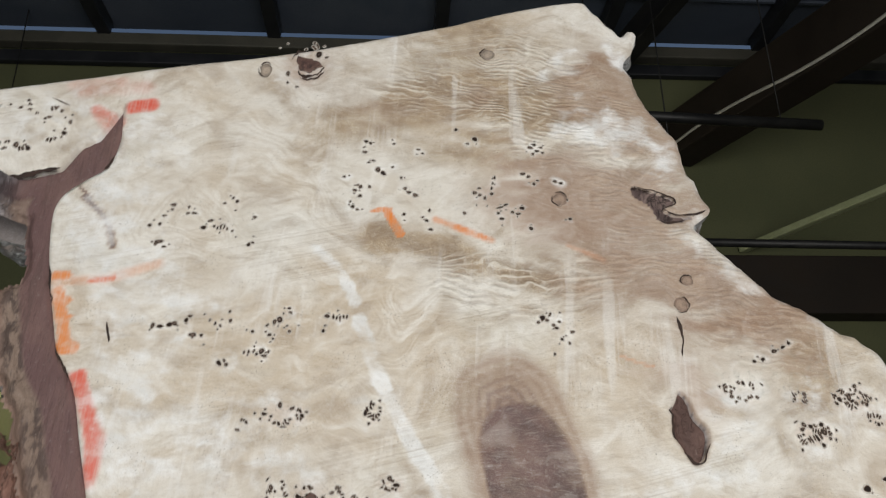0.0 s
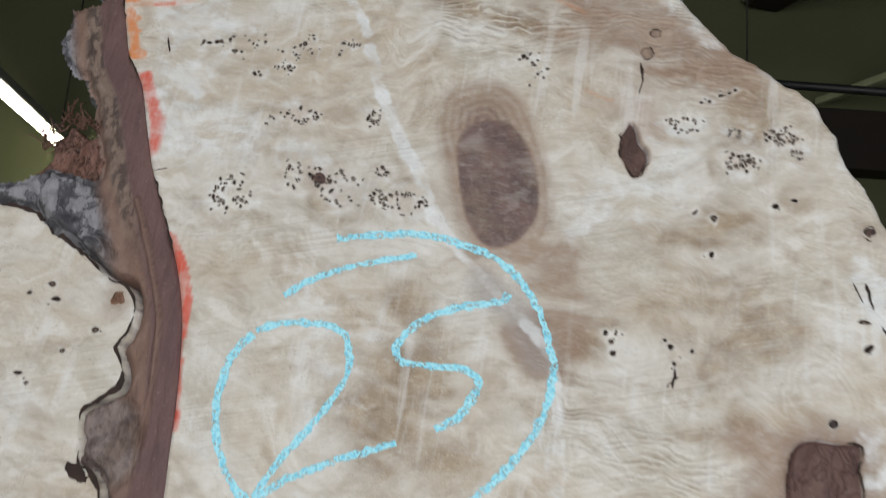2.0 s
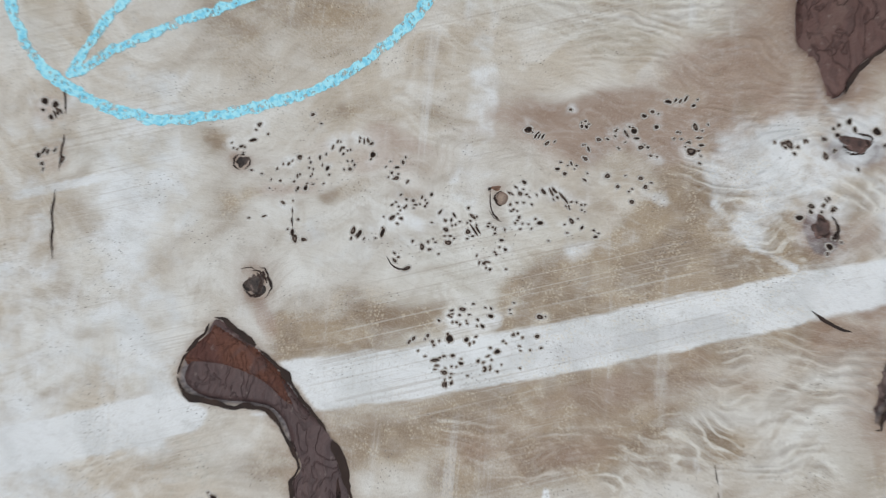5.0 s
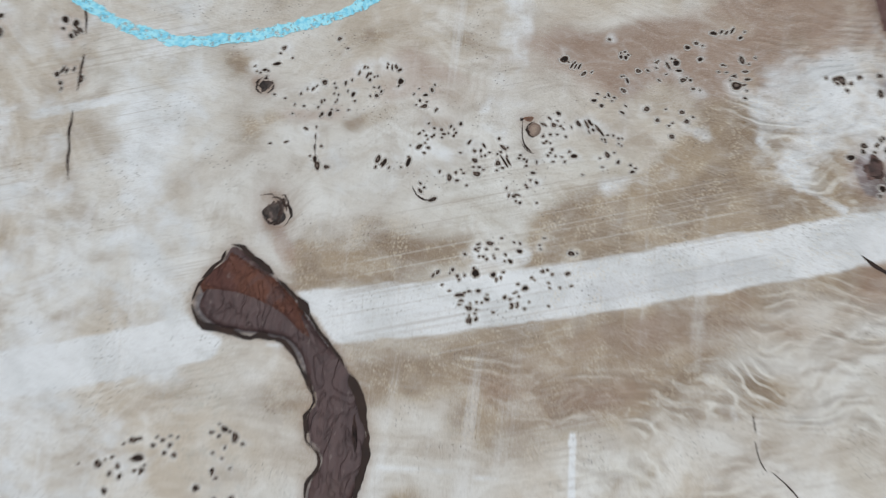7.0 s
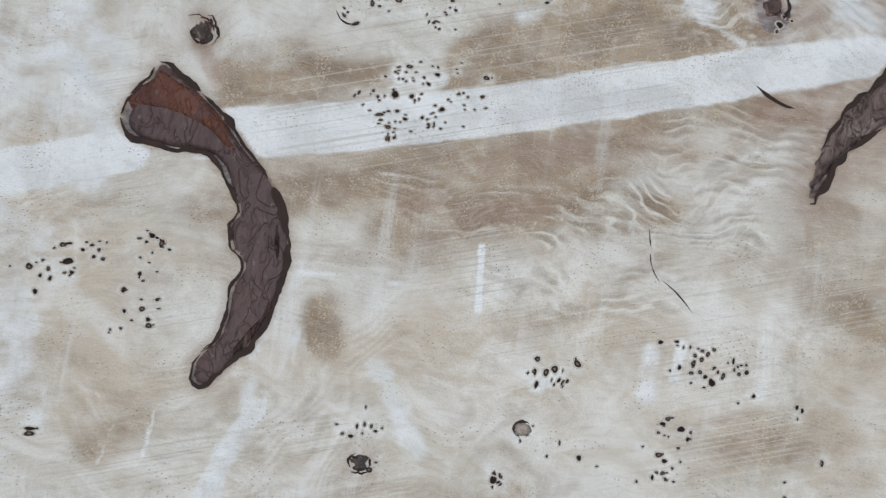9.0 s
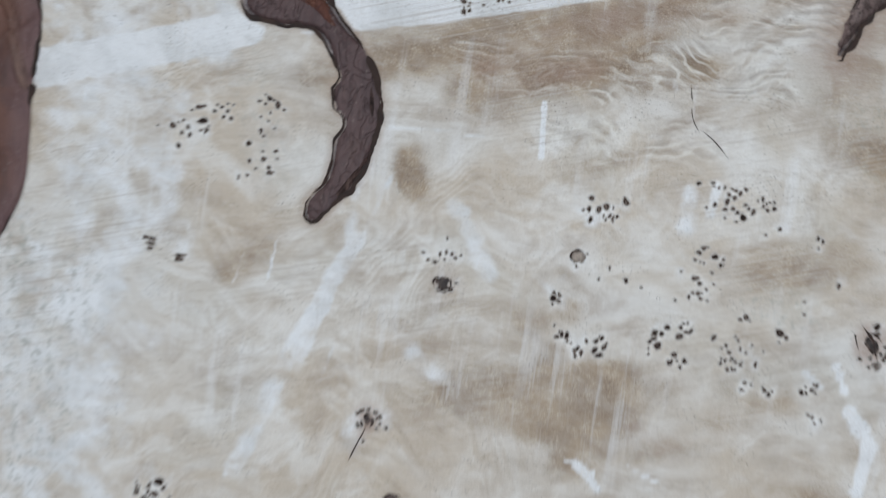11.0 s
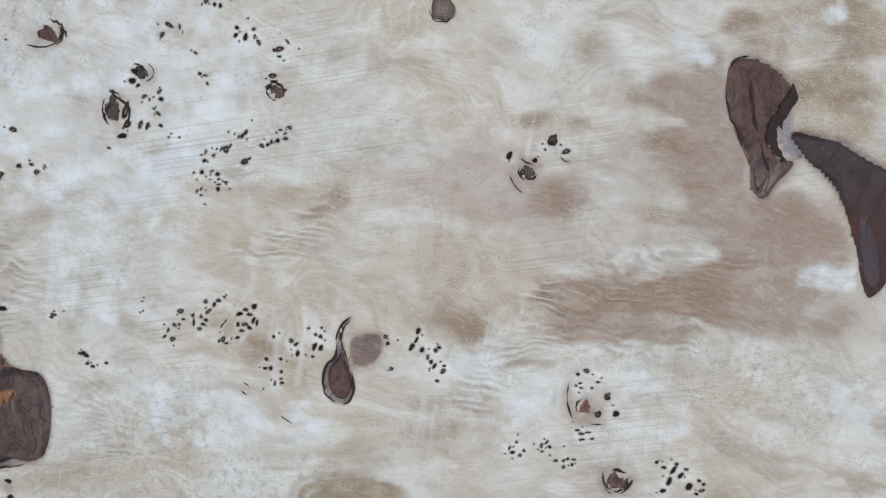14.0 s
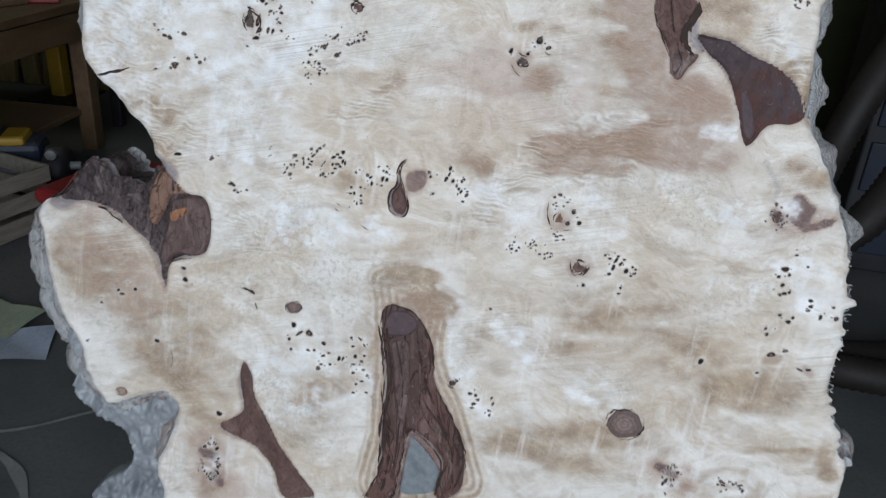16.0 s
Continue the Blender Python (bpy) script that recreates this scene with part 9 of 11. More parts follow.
        h += 0.0012 * fbm(x * 60, z * 120, 3) * smooth(0.0, -0.01, s)
    for n, reach, much in ((2, 0.050, 0.8), (1, 0.02, 0.5), (0, 0.006, 0.5), (4, 0.012, 0.5), (5, 0.005, 0.5), (6, 0.018, 0.5), (7, 0.015, 0.35), (8, 0.008, 0.4), (9, 0.022, 0.4), (10, 0.006, 0.4), (3, 0.050, 0.62)):
        s = signed(x, z, insets[n][0], 0.06)
        zones["brown"] = np.maximum(zones["brown"], np.maximum(much * smooth(reach, 0.0, s), smooth(-0.0004, -0.0014, s)))
        zones["grey"] = np.maximum(zones["grey"], smooth(-0.0006, -0.002, s))
        zones["white"] *= smooth(0.0, 0.006, s)
    s = sd
    zones["brown"] = np.maximum(zones["brown"], smooth(-0.0004, -0.0014, s))
    zones["grey"] = np.maximum(zones["grey"], smooth(-0.0006, -0.002, s))
    for n in (3, 8):  # no pale wood is left outside the bark at the edge
        beyond = smooth(0.034, 0.018, edge) * smooth(0.022, 0.010, signed(x, z, insets[n][0], 0.06))
        zones["brown"], zones["grey"] = np.maximum(zones["brown"], 0.96 * beyond), np.maximum(zones["grey"], 0.6 * beyond)
        zones["white"] *= 1 - beyond
    rim = smooth(0.025, 0.0, edge) * np.clip(0.5 + 1.6 * fbm(x * 12, z * 12, 3), 0, 1)
    zones["white"] = np.maximum(zones["white"], 0.5 * rim * (zones["brown"] < 0.7))
    h -= zones["rim"] * (0.016 + 0.010 * fine + 0.006 * fbm(x * 70, z * 70, 2))
    remap = np.full(x.size, -1)
    flat_used = used.ravel()
    remap[flat_used] = np.arange(flat_used.sum())
    verts = np.stack([x, -h, z], -1).reshape(-1, 3)[flat_used]
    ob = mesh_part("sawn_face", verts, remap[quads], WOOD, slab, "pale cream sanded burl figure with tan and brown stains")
    me = ob.data
    for name, trio in (("stain", ("brown", "tan", "white")), ("tint", ("pink", "grey", "ripple")), ("paint", ("red", "orange", "mould"))):
        me.attributes.new(name, "FLOAT_VECTOR", "POINT").data.foreach_set("vector", np.stack([zones[k] for k in trio], -1).reshape(-1, 3)[flat_used].astype(np.float32).ravel())
    me.attributes.new("rim", "FLOAT_VECTOR", "POINT").data.foreach_set("vector", np.stack([zones["rim"], 0 * x, 0 * x], -1).reshape(-1, 3)[flat_used].astype(np.float32).ravel())
    me.attributes.new("grain", "FLOAT_VECTOR", "POINT").data.foreach_set("vector", np.stack([grain_x, grain_z, 0 * x], -1).reshape(-1, 3)[flat_used].astype(np.float32).ravel())
    # the border loop, for the edge that runs back from it
    q = remap[quads]
    count = {}
    for a, b in ((0, 1), (1, 2), (2, 3), (3, 0)):
        for i, j in zip(q[:, a].tolist(), q[:, b].tolist()):
            if (j, i) in count:
                del count[(j, i)]
            else:
                count[(i, j)] = True
    follow = dict(count)
    step = {i: j for i, j in count}
    loops = []
    while step:
        first, at = next(iter(step)), None
        loop, at = [first], step.pop(first)
        while at != first and at in step:
            loop.append(at)
            at = step.pop(at)
        loops.append(loop)
    return verts, max(loops, key=len)


def build_edge(verts, loop):
    """The live edge: rough, flaring outwards a little as it runs back, and the flat back."""
    p = verts[loop]
    n = len(p)
    run = np.roll(p, -3, 0) - np.roll(p, 3, 0)
    out = np.stack([run[:, 2], 0 * run[:, 0], -run[:, 0]], -1)
    out /= np.linalg.norm(out, axis=1)[:, None] + 1e-9
    for _ in range(6):
        out = (np.roll(out, 1, 0) + out + np.roll(out, -1, 0)) / 3
    bark_like = 1 - 0.93 * ((p[:, 2] > 3.0) & (p[:, 0] < 0.33)).astype(float)
    rows = [p]
    right, left, hump = p[:, 0] > 0.3, p[:, 0] < 0.0, lambda lo, hi: smooth(lo - 0.06, lo, p[:, 2]) * smooth(hi + 0.06, hi, p[:, 2])
    flare = 0.10 + right * (1.6 * hump(1.08, 1.50) + 0.8 * hump(0.1, 0.72)) + left * (1.2 * hump(1.30, 1.45) + 2.4 * hump(0.55, 0.95))
    flare = flare * np.clip(0.75 + 1.5 * fbm(p[:, 0] * 14, p[:, 2] * 14, 2), 0.2, 1.4)
    for k, back in enumerate((0.006, 0.014, 0.024, 0.036, 0.05, 0.066)):
        rough = fbm(p[:, 0] * 70 + 5 * k, p[:, 2] * 70, 3) * 0.014 + fbm(p[:, 0] * 22 + 3 * k, p[:, 2] * 22 + back * 30, 3) * 0.016
        grow = bark_like * (flare * (0.028 * smooth(0, 0.05, np.full(n, back))) + rough * min(1, 0.35 + k * 0.25))
        rows.append(p + out * grow[:, None] + np.array((0, 1, 0)) * back)
    allv = np.concatenate(rows)
    ks = np.arange(n)
    faces = [np.stack([r * n + ks, (r + 1) * n + ks, (r + 1) * n + (ks + 1) % n, r * n + (ks + 1) % n], -1) for r in range(len(rows) - 1)]
    edge = mesh_part("live_edge", allv, np.concatenate(faces), EDGE_BARK, slab, "rough pale grey live edge with bark remnants")
    edge.data.materials.append(DUSK_BARK)
    edge.data.materials.append(LUMP_BARK)
    lump = (p[:, 0] < -0.22) & (p[:, 0] > -0.46) & (p[:, 2] > 1.0) & (p[:, 2] < 1.12)
    notch = (p[:, 0] > 0.60) & (p[:, 2] > 1.885) & (p[:, 2] < 2.09)
    kinds = np.tile(2 * lump + notch, len(rows) - 1)
    for polygon, kind in zip(edge.data.polygons, kinds):
        polygon.material_index = int(kind)
    back = rows[-1].copy()
    back[:, 1] = back[:, 1].max()
    mesh_part("back_face", np.concatenate([rows[-1], back])[n:].tolist(), [list(range(n))], EDGE_BARK, slab, flat=True)


def build_inset(poly, name, material, depth, relief, label, seed=0, proud=False):
    cell = 0.002 if np.ptp(poly[:, 0]) < 0.16 else 0.003
    x, z = np.meshgrid(np.arange(poly[:, 0].min() - 0.003, poly[:, 0].max() + 0.004, cell), np.arange(poly[:, 1].min() - 0.003, poly[:, 1].max() + 0.004, cell))
    s = signed(x, z, poly, 0.02)
    lump = fbm(x * 26 + seed, z * 15, 4) + 0.5 * fbm(x * 90, z * 60, 3)
    ridge = 0.5 - np.abs(fbm(x * 34 + 7, z * 12, 3)) * 2.4
    gap = np.clip(0.5 + 2.6 * fbm(x * 16 + 3 * seed, z * 16, 2), 0, 1)
    h = edge_field(x, z) - depth + relief * (1.1 * lump + 0.35 * ridge)
    if proud:
        h -= (relief + 0.004) * smooth(-0.005, 0.001, s)
    elif depth > 0.001:
        h -= (0.0005 + 0.011 * np.clip(gap * 1.6 - 0.6, 0, 1)) * smooth(-0.0055, -0.001, s)
    keep = ((s[1:, 1:] + s[:-1, :-1]) / 2) < (0.0 if proud else 0.002)
    index = np.arange(x.size).reshape(x.shape)
    quads = np.stack([index[:-1, :-1], index[:-1, 1:], index[1:, 1:], index[1:, :-1]], -1)[keep]
    keepv = np.unique(quads)
    remap = np.full(x.size, -1)
    remap[keepv] = np.arange(len(keepv))
    mesh_part(name, np.stack([x, -h, z], -1).reshape(-1, 3)[keepv], remap[quads], material, slab, label)


def edge_cracks_and_shade(poly, seed, share=0.55, width=0.0022):
    """Broken black lines along a border: shrinkage cracks, and shade painted into crevices."""
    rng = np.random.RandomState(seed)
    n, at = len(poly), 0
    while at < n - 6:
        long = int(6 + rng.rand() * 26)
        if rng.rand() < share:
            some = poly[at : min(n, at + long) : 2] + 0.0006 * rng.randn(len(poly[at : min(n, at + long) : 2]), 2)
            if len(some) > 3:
                ribbon("crack_and_shade_line", some, width * (0.5 + rng.rand()), CRACK_AND_SHADE, seed + at, 0.5, 0.0006)
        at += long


def build_strip():
    """The long brown bark strip with its ridges, and the bark between the lobes."""
    cell = 0.0032
    x, z = np.meshgrid(np.arange(-0.56, -0.12, cell), np.arange(1.46, 3.02, cell))
    s, o = strip_distance(x, z), signed(x, z, outline, 0.05)
    across = signed(x, z, strip, 0.4) + 0.018 * fbm(x * 9, z * 5, 3)
    lobes = np.minimum(signed(x, z, lobe_mid, 0.1), signed(x, z, lobe_small, 0.1))
    fold = fbm(x * 16 + 0.9 * fbm(x * 9, z * 9, 3) * 6, z * 9 + 3, 4)
    ridge = 0.5 - np.abs(fbm(x * 30 + 4 * fold, z * 11, 3)) * 3
    low = smooth(2.14, 2.04, z + 0.06 * fold)
    groove = smooth(-0.030, -0.036, across) * smooth(-0.062, -0.050, across + 0.012 * fold) * np.clip(0.55 + 2.0 * fbm(x * 14, z * 5 + 2, 2), 0, 1) * smooth(2.36, 2.46, z)
    knob = smooth(0.052, 0.036, np.hypot((x + 0.235) * 1.1, (z - 2.165) * 0.8) + 0.02 * fold)
    tan = smooth(-0.038, -0.044, across)
    weather = smooth(-0.062, -0.080, across) * smooth(2.36, 2.42, z - 0.3 * (x + 0.25) + 0.05 * fold) + smooth(0.03, 0.0, z - 2.90) * smooth(2.80, 2.84, z) * smooth(-0.40, -0.43, x)
    weather = np.clip(np.maximum(weather, 0.28 * knob), 0, 1)
    crest, _ = line_distance(x + 0.004 * fold, z, curve_through([(-0.263, 2.465), (-0.221, 2.365), (-0.2, 2.293), (-0.194, 2.186), (-0.2, 2.129)], 0.01, False), False)
    lower, _ = line_distance(x + 0.004 * fold, z, curve_through([(-0.25, 2.0), (-0.233, 1.984), (-0.206, 1.937), (-0.176, 1.871), (-0.157, 1.8)], 0.01, False), False)
    line = np.maximum(smooth(0.0045, 0.001, crest), smooth(0.006, 0.001, lower))
    left_of = smooth(0.0, 0.03, -(x + 0.233) - 0.42 * (z - 1.984) + 0.015 * fold)
    purple = smooth(2.02, 1.99, z + 0.05 * fold) * np.maximum(left_of * smooth(1.86, 1.92, z + 0.5 * (x + 0.28) + 0.06 * fold), smooth(-0.29, -0.32, x) * smooth(1.88, 1.78, z))
    red = np.clip(low * (1 - purple) * smooth(-0.004, -0.03, across), 0, 1) * 0.85
    tan = np.clip(tan * (1 - 0.9 * low) + 0.9 * line, 0, 1)
    h = edge_field(x, z) - 0.005 + 0.002 * fold + groove * (0.004 * ridge + 0.006 * fbm(x * 60, z * 30, 3) - 0.003) + 0.004 * tan + 0.004 * line + knob * (0.012 * ridge + 0.02 * fbm(x * 50, z * 50, 3)) + weather * (0.012 + 0.050 * fold + 0.020 * ridge + 0.014 * fbm(x * 60, z * 60, 3)) + purple * (0.018 * fold + 0.006 * ridge) + low * (0.010 * fold + 0.004 * ridge)
    h -= 0.014 * np.clip(0.4 + 2 * fbm(x * 12, z * 12, 2), 0, 1) * smooth(-0.006, 0.0, s)
    h -= 0.045 * smooth(0.014, 0.004, lobes) * np.clip(0.55 + 2 * fbm(x * 10 + 8, z * 10, 2), 0, 1)
    h -= 0.012 * smooth(-0.012, 0.0, o)
    keep = (np.maximum(s, o)[1:, 1:] + np.maximum(s, o)[:-1, :-1]) / 2 < 0.0015
    index = np.arange(x.size).reshape(x.shape)
    quads = np.stack([index[:-1, :-1], index[:-1, 1:], index[1:, 1:], index[1:, :-1]], -1)[keep]
    keepv = np.unique(quads)
    remap = np.full(x.size, -1)
    remap[keepv] = np.arange(len(keepv))
    ob = mesh_part("bark_strip", np.stack([x, -h, z], -1).reshape(-1, 3)[keepv], remap[quads], STRIP_BARK, slab, "long mauve-brown bark strip with weathered grey folds")
    ob.data.attributes.new("tone", "FLOAT_VECTOR", "POINT").data.foreach_set("vector", np.stack([tan, weather, purple], -1).reshape(-1, 3)[keepv].astype(np.float32).ravel())
    ob.data.attributes.new("more", "FLOAT_VECTOR", "POINT").data.foreach_set("vector", np.stack([np.maximum(groove, 0.6 * knob), red, np.maximum(purple, 0.7 * smooth(0.06, 0.0, np.abs(z - 2.04)))], -1).reshape(-1, 3)[keepv].astype(np.float32).ravel())


def blob(cx, cz, rx, rz, turn, seed, sides=14, lift=0.0006, uneven=0.07):
    """An uneven flat oval, a little proud at its rim and sunken in its middle."""
    rng = np.random.RandomState(seed)
    a = np.linspace(0, 2 * math.pi, sides, endpoint=False)
    wob = 1 + uneven * (np.sin(2 * a + rng.rand() * 6) + 0.9 * np.sin(3 * a + rng.rand() * 6) + 0.6 * np.sin(5 * a + rng.rand() * 6) + 0.4 * rng.randn(sides))
    lx, lz = rx * wob * np.cos(a), rz * wob * np.sin(a)
    c, s = math.cos(turn), math.sin(turn)
    y = -float(edge_field(np.array([cx]), np.array([cz]))[0])
    ring = [(cx + c * p - s * q, y + 0.0008, cz + s * p + c * q) for p, q in zip(lx, lz)]
    lip = [(cx + 0.86 * (c * p - s * q), y - lift, cz + 0.86 * (s * p + c * q)) for p, q in zip(lx, lz)]
    inner = [(cx + 0.5 * (c * p - s * q), y - lift * 0.8, cz + 0.5 * (s * p + c * q)) for p, q in zip(lx, lz)]
    verts = ring + lip + inner + [(cx, y - lift * 0.7, cz)]
    n, faces = sides, []
    for k in range(n):
        j = (k + 1) % n
        faces += [(k, j, n + j, n + k), (n + k, n + j, 2 * n + j, 2 * n + k), (2 * n + k, 2 * n + j, 3 * n)]
    return verts, faces


def eye_bucket(spots, seed, name="burl_eyes"):
    """The eyes of one cluster: a faint pale skirt, a dark lip, a sunken inside."""
    rng = np.random.RandomState(seed)
    a = np.linspace(0, 2 * math.pi, 12, endpoint=False)
    verts, faces, ring = [], [], []
    for k, (px, pz, long, short, turn, tone) in enumerate(spots):
        wob = 1 + 0.09 * (np.sin(2 * a + rng.rand() * 6) + 0.8 * np.sin(3 * a + rng.rand() * 6)) + 0.05 * rng.randn(12)
        c, s = math.cos(turn), math.sin(turn)
        shift = 0.22 * short * rng.randn()
        first = len(verts)
        for r, grow, lift in ((2.0, 0.0014 + 0.35 * short, 0.00012), (1.3, 0.0004 + 0.10 * short, 0.00030), (1.0, 0.0, 0.00040), (0.62, 0.0, 0.00038), (0.3, 0.0, 0.00034)):
            size = 1.0 if r > 1 else r
            lx, lz = (long * size + grow) * wob * np.cos(a), (short * size + grow) * wob * np.sin(a) + (shift * (1 - r) if r < 1 else 0.0)
            verts += [(px + c * p - s * q, lift + 0.000004 * (k % 9), pz + s * p + c * q) for p, q in zip(lx, lz)]
            ring += [(r, tone, 0.0)] * 12
        verts.append((px - s * shift, 0.0003, pz + c * shift))
        ring.append((0.0, tone, 0.0))
        for row in range(4):
            faces += [(first + 12 * row + i, first + 12 * row + (i + 1) % 12, first + 12 * row + 12 + (i + 1) % 12, first + 12 * row + 12 + i) for i in range(12)]
        faces += [(first + 48 + i, first + 48 + (i + 1) % 12, first + 60) for i in range(12)]
    v = np.array(verts)
    v[:, 1] = -edge_field(v[:, 0], v[:, 2]) - v[:, 1]
    ob = tagged(mesh_part(name, v, faces, PIP, slab), kind="stuff")
    ob.data.attributes.new("ring", "FLOAT_VECTOR", "POINT").data.foreach_set("vector", np.array(ring, np.float32).ravel())


def build_eyes():
    for number, spots in enumerate(eye_spots):
        if spots:
            eye_bucket(spots, number)
    buckets = {}
    for spot in single_spots:
        buckets.setdefault((round(spot[0] / 0.11), round(spot[1] / 0.11)), []).append(spot)
    for number, spots in enumerate(buckets.values()):
        eye_bucket(spots, 500 + number)


def build_knots():
    for number, (cx, cz, rx, rz, look_of, turn) in enumerate(knots):
        clean = look_of in ("plug", "grey", "ring")
        rng = np.random.RandomState(number)
        size = 0.98 if clean else 0.72
        v, f = blob(cx, cz, rx * size, rz * size, radians(turn), 900 + number, 28, 0.0008, 0.05 if clean else 0.17)
        ob = mesh_part("knot", v, f, KNOTS[look_of], slab)
        n = (len(v) - 1) // 3
        ring = [1.0] * n + [0.86] * n + [0.5] * n + [0.0]
        ob.data.attributes.new("ring", "FLOAT_VECTOR", "POINT").data.foreach_set("vector", np.array([(r, 0, 0) for r in ring], np.float32).ravel())
        # dark shrinkage gaps: a ring round a plug, a few broken crescents round the rest
        c, s = math.cos(radians(turn)), math.sin(radians(turn))
        for k in range(2 if clean else 1 if look_of == "rust" else 4):
            start, span = rng.rand() * 6.28, (1.6 + 1.4 * rng.rand()) if clean else 0.7 + 1.5 * rng.rand()
            far = 1.0 if clean else 0.45 + 0.75 * rng.rand()
            arc = []
            for a in np.linspace(start, start + span, 12):
                p, q = rx * far * (1 + 0.05 * rng.randn()) * math.cos(a), rz * far * (1 + 0.05 * rng.randn()) * math.sin(a)
                arc.append((cx + c * p - s * q, cz + s * p + c * q))
            ribbon("crack_and_shade_line", arc, max(0.0014, (0.09 if clean else 0.10 + 0.16 * rng.rand()) * min(rx, rz)), CRACK_AND_SHADE, number + 50 * k, 0.6, 0.0011, True, "", 0.002, 2.2)


def ribbon(name, pts, width, material, seed, ragged=0.4, lift=0.0005, taper=True, label="", step=0.003, point=5.0):
    """A thin ragged strip along a line on the face."""
    rng = np.random.RandomState(seed)
    p = curve_through(pts, step, False)
    d = np.gradient(p, axis=0)
    d /= np.linalg.norm(d, axis=1)[:, None] + 1e-9
    side = np.stack([-d[:, 1], d[:, 0]], -1)
    n = len(p)
    t = np.linspace(0, 1, n)
    w = 0.5 * width * (np.minimum(1, point * np.minimum(t, 1 - t) + 0.12) if taper else 1.0)
    jag = [np.convolve(rng.randn(n + 4), np.ones(3) / 2.2, "same")[2:-2] for _ in range(2)]
    left = p + side * (w * np.maximum(0.15, 1 + ragged * jag[0]))[:, None]
    right = p - side * (w * np.maximum(0.15, 1 + ragged * jag[1]))[:, None]
    y = -edge_field(p[:, 0], p[:, 1]) - lift
    verts = [(a, c, b) for (a, b), c in zip(left, y)] + [(a, c - 0.0003, b) for (a, b), c in zip(p, y)] + [(a, c, b) for (a, b), c in zip(right, y)]
    faces = [(k, k + 1, n + k + 1, n + k) for k in range(n - 1)] + [(n + k, n + k + 1, 2 * n + k + 1, 2 * n + k) for k in range(n - 1)]
    return mesh_part(name, verts, faces, material, slab, label)


eye_spots = place_eyes()
tones = np.random.RandomState(21)
single_spots = [(x, z, 0.00086 * a, 0.00086 * b, radians(turn), tones.rand()) for x, z, a, b, turn in single]
for x, z, a, b, turn in single:  # specks strewn round them
    if tones.rand() < 0.75:
        single_spots.append((x + 0.0055 * tones.randn(), z + 0.0055 * tones.randn(), 0.0006 + 0.0006 * tones.rand(), 0.0004 + 0.0003 * tones.rand(), radians(turn), 0.3))
face_verts, face_loop = build_face()
build_edge(face_verts, face_loop)
for number, inset in enumerate(insets):
    build_inset(*inset, seed=number)
for number, (pts, *rest) in enumerate(OVERLAYS):
    build_inset(curve_through(pts, 0.003), *rest, seed=40 + number, proud=True)
for number, (pts, *rest) in enumerate(OUTSIDE):
    build_inset(curve_through(pts, 0.003), *rest, seed=60 + number, proud=True)
build_strip()
build_eyes()
build_knots()
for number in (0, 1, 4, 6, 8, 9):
    edge_cracks_and_shade(insets[number][0], 2000 + 100 * number, 0.75 if number in (4, 9) else 0.4)
edge_cracks_and_shade(curve_through(STRIP_EDGE, 0.003, False), 4000, 0.35, 0.0022)
edge_cracks_and_shade(curve_through([p for p in STRIP_EDGE if 1.75 < p[1] < 2.1], 0.003, False), 4100, 0.9, 0.0034)
# black ribbons stand in for the shade in the crevices round the lobes
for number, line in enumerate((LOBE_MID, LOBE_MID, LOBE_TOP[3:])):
    edge_cracks_and_shade(curve_through(line, 0.003, False) + np.array((0.0015 * number, -0.001 * number)), 4200 + 90 * number, 0.8, 0.0052)
edge_cracks_and_shade(curve_through(HORN, 0.003), 4600, 0.9, 0.0032)
edge_cracks_and_shade(curve_through(HORN[2:11], 0.003, False), 4700, 0.95, 0.0045)
edge_cracks_and_shade(curve_through(VOID_A[3:9], 0.003, False), 4800, 1.0, 0.007)
edge_cracks_and_shade(curve_through(COMMA, 0.003), 4900, 0.7, 0.0022)
edge_cracks_and_shade(curve_through(PATCH[2:9], 0.003, False), 5000, 0.8, 0.003)
edge_cracks_and_shade(curve_through(NOTCH_BARK[-9:], 0.003, False), 5100, 0.6, 0.004)
for number, (width, pts) in enumerate(cracks):
    line, rng = curve_through(pts, 0.003, False), np.random.RandomState(70 + number)
    at = 0
    while at < len(line) - 3:
        long = len(line) if len(line) < 14 else int(9 + rng.rand() * 16)
        ribbon("crack", line[at : at + long : 2], width * (0.45 + 0.6 * rng.rand()), CRACK_AND_SHADE, 300 + number + at, 0.6)
        at += long + int(rng.rand() * 5)
for number, (width, pts) in enumerate(chalks):
    ribbon("chalk_stroke", pts, width, CHALK, 500 + number, 0.28, 0.0009, False, "bright sky-blue chalk stroke", 0.0022)



def fibres(name, spots, count, long, material, seed, label, aim=0.0):
    """Torn bark fibres that stand out from the edge."""
    rng = np.random.RandomState(seed)
    bm = bmesh.new()
    line = curve_through(spots, 0.004, False)
    for _ in range(count):
        x, z = line[rng.randint(len(line))]
        a, reach = aim + rng.randn() * 0.7, long * (0.3 + 0.9 * rng.rand())
        bend = rng.randn() * 0.5
        tube([(x + reach * k / 4 * math.cos(a + bend * k / 4), 0.012 + 0.004 * rng.randn(), z + reach * k / 4 * math.sin(a + bend * k / 4)) for k in range(5)], 0.0006 + 0.0007 * rng.rand(), 5, bm)
    ob = part(name, bm, material, slab, label, False)
    tagged(ob, kind="stuff")


fibres("bark_fibres", EDGE_RIGHT_MIDDLE[:7], 46, 0.018, DUSK_BARK, 11, "torn grey-brown bark fibres")
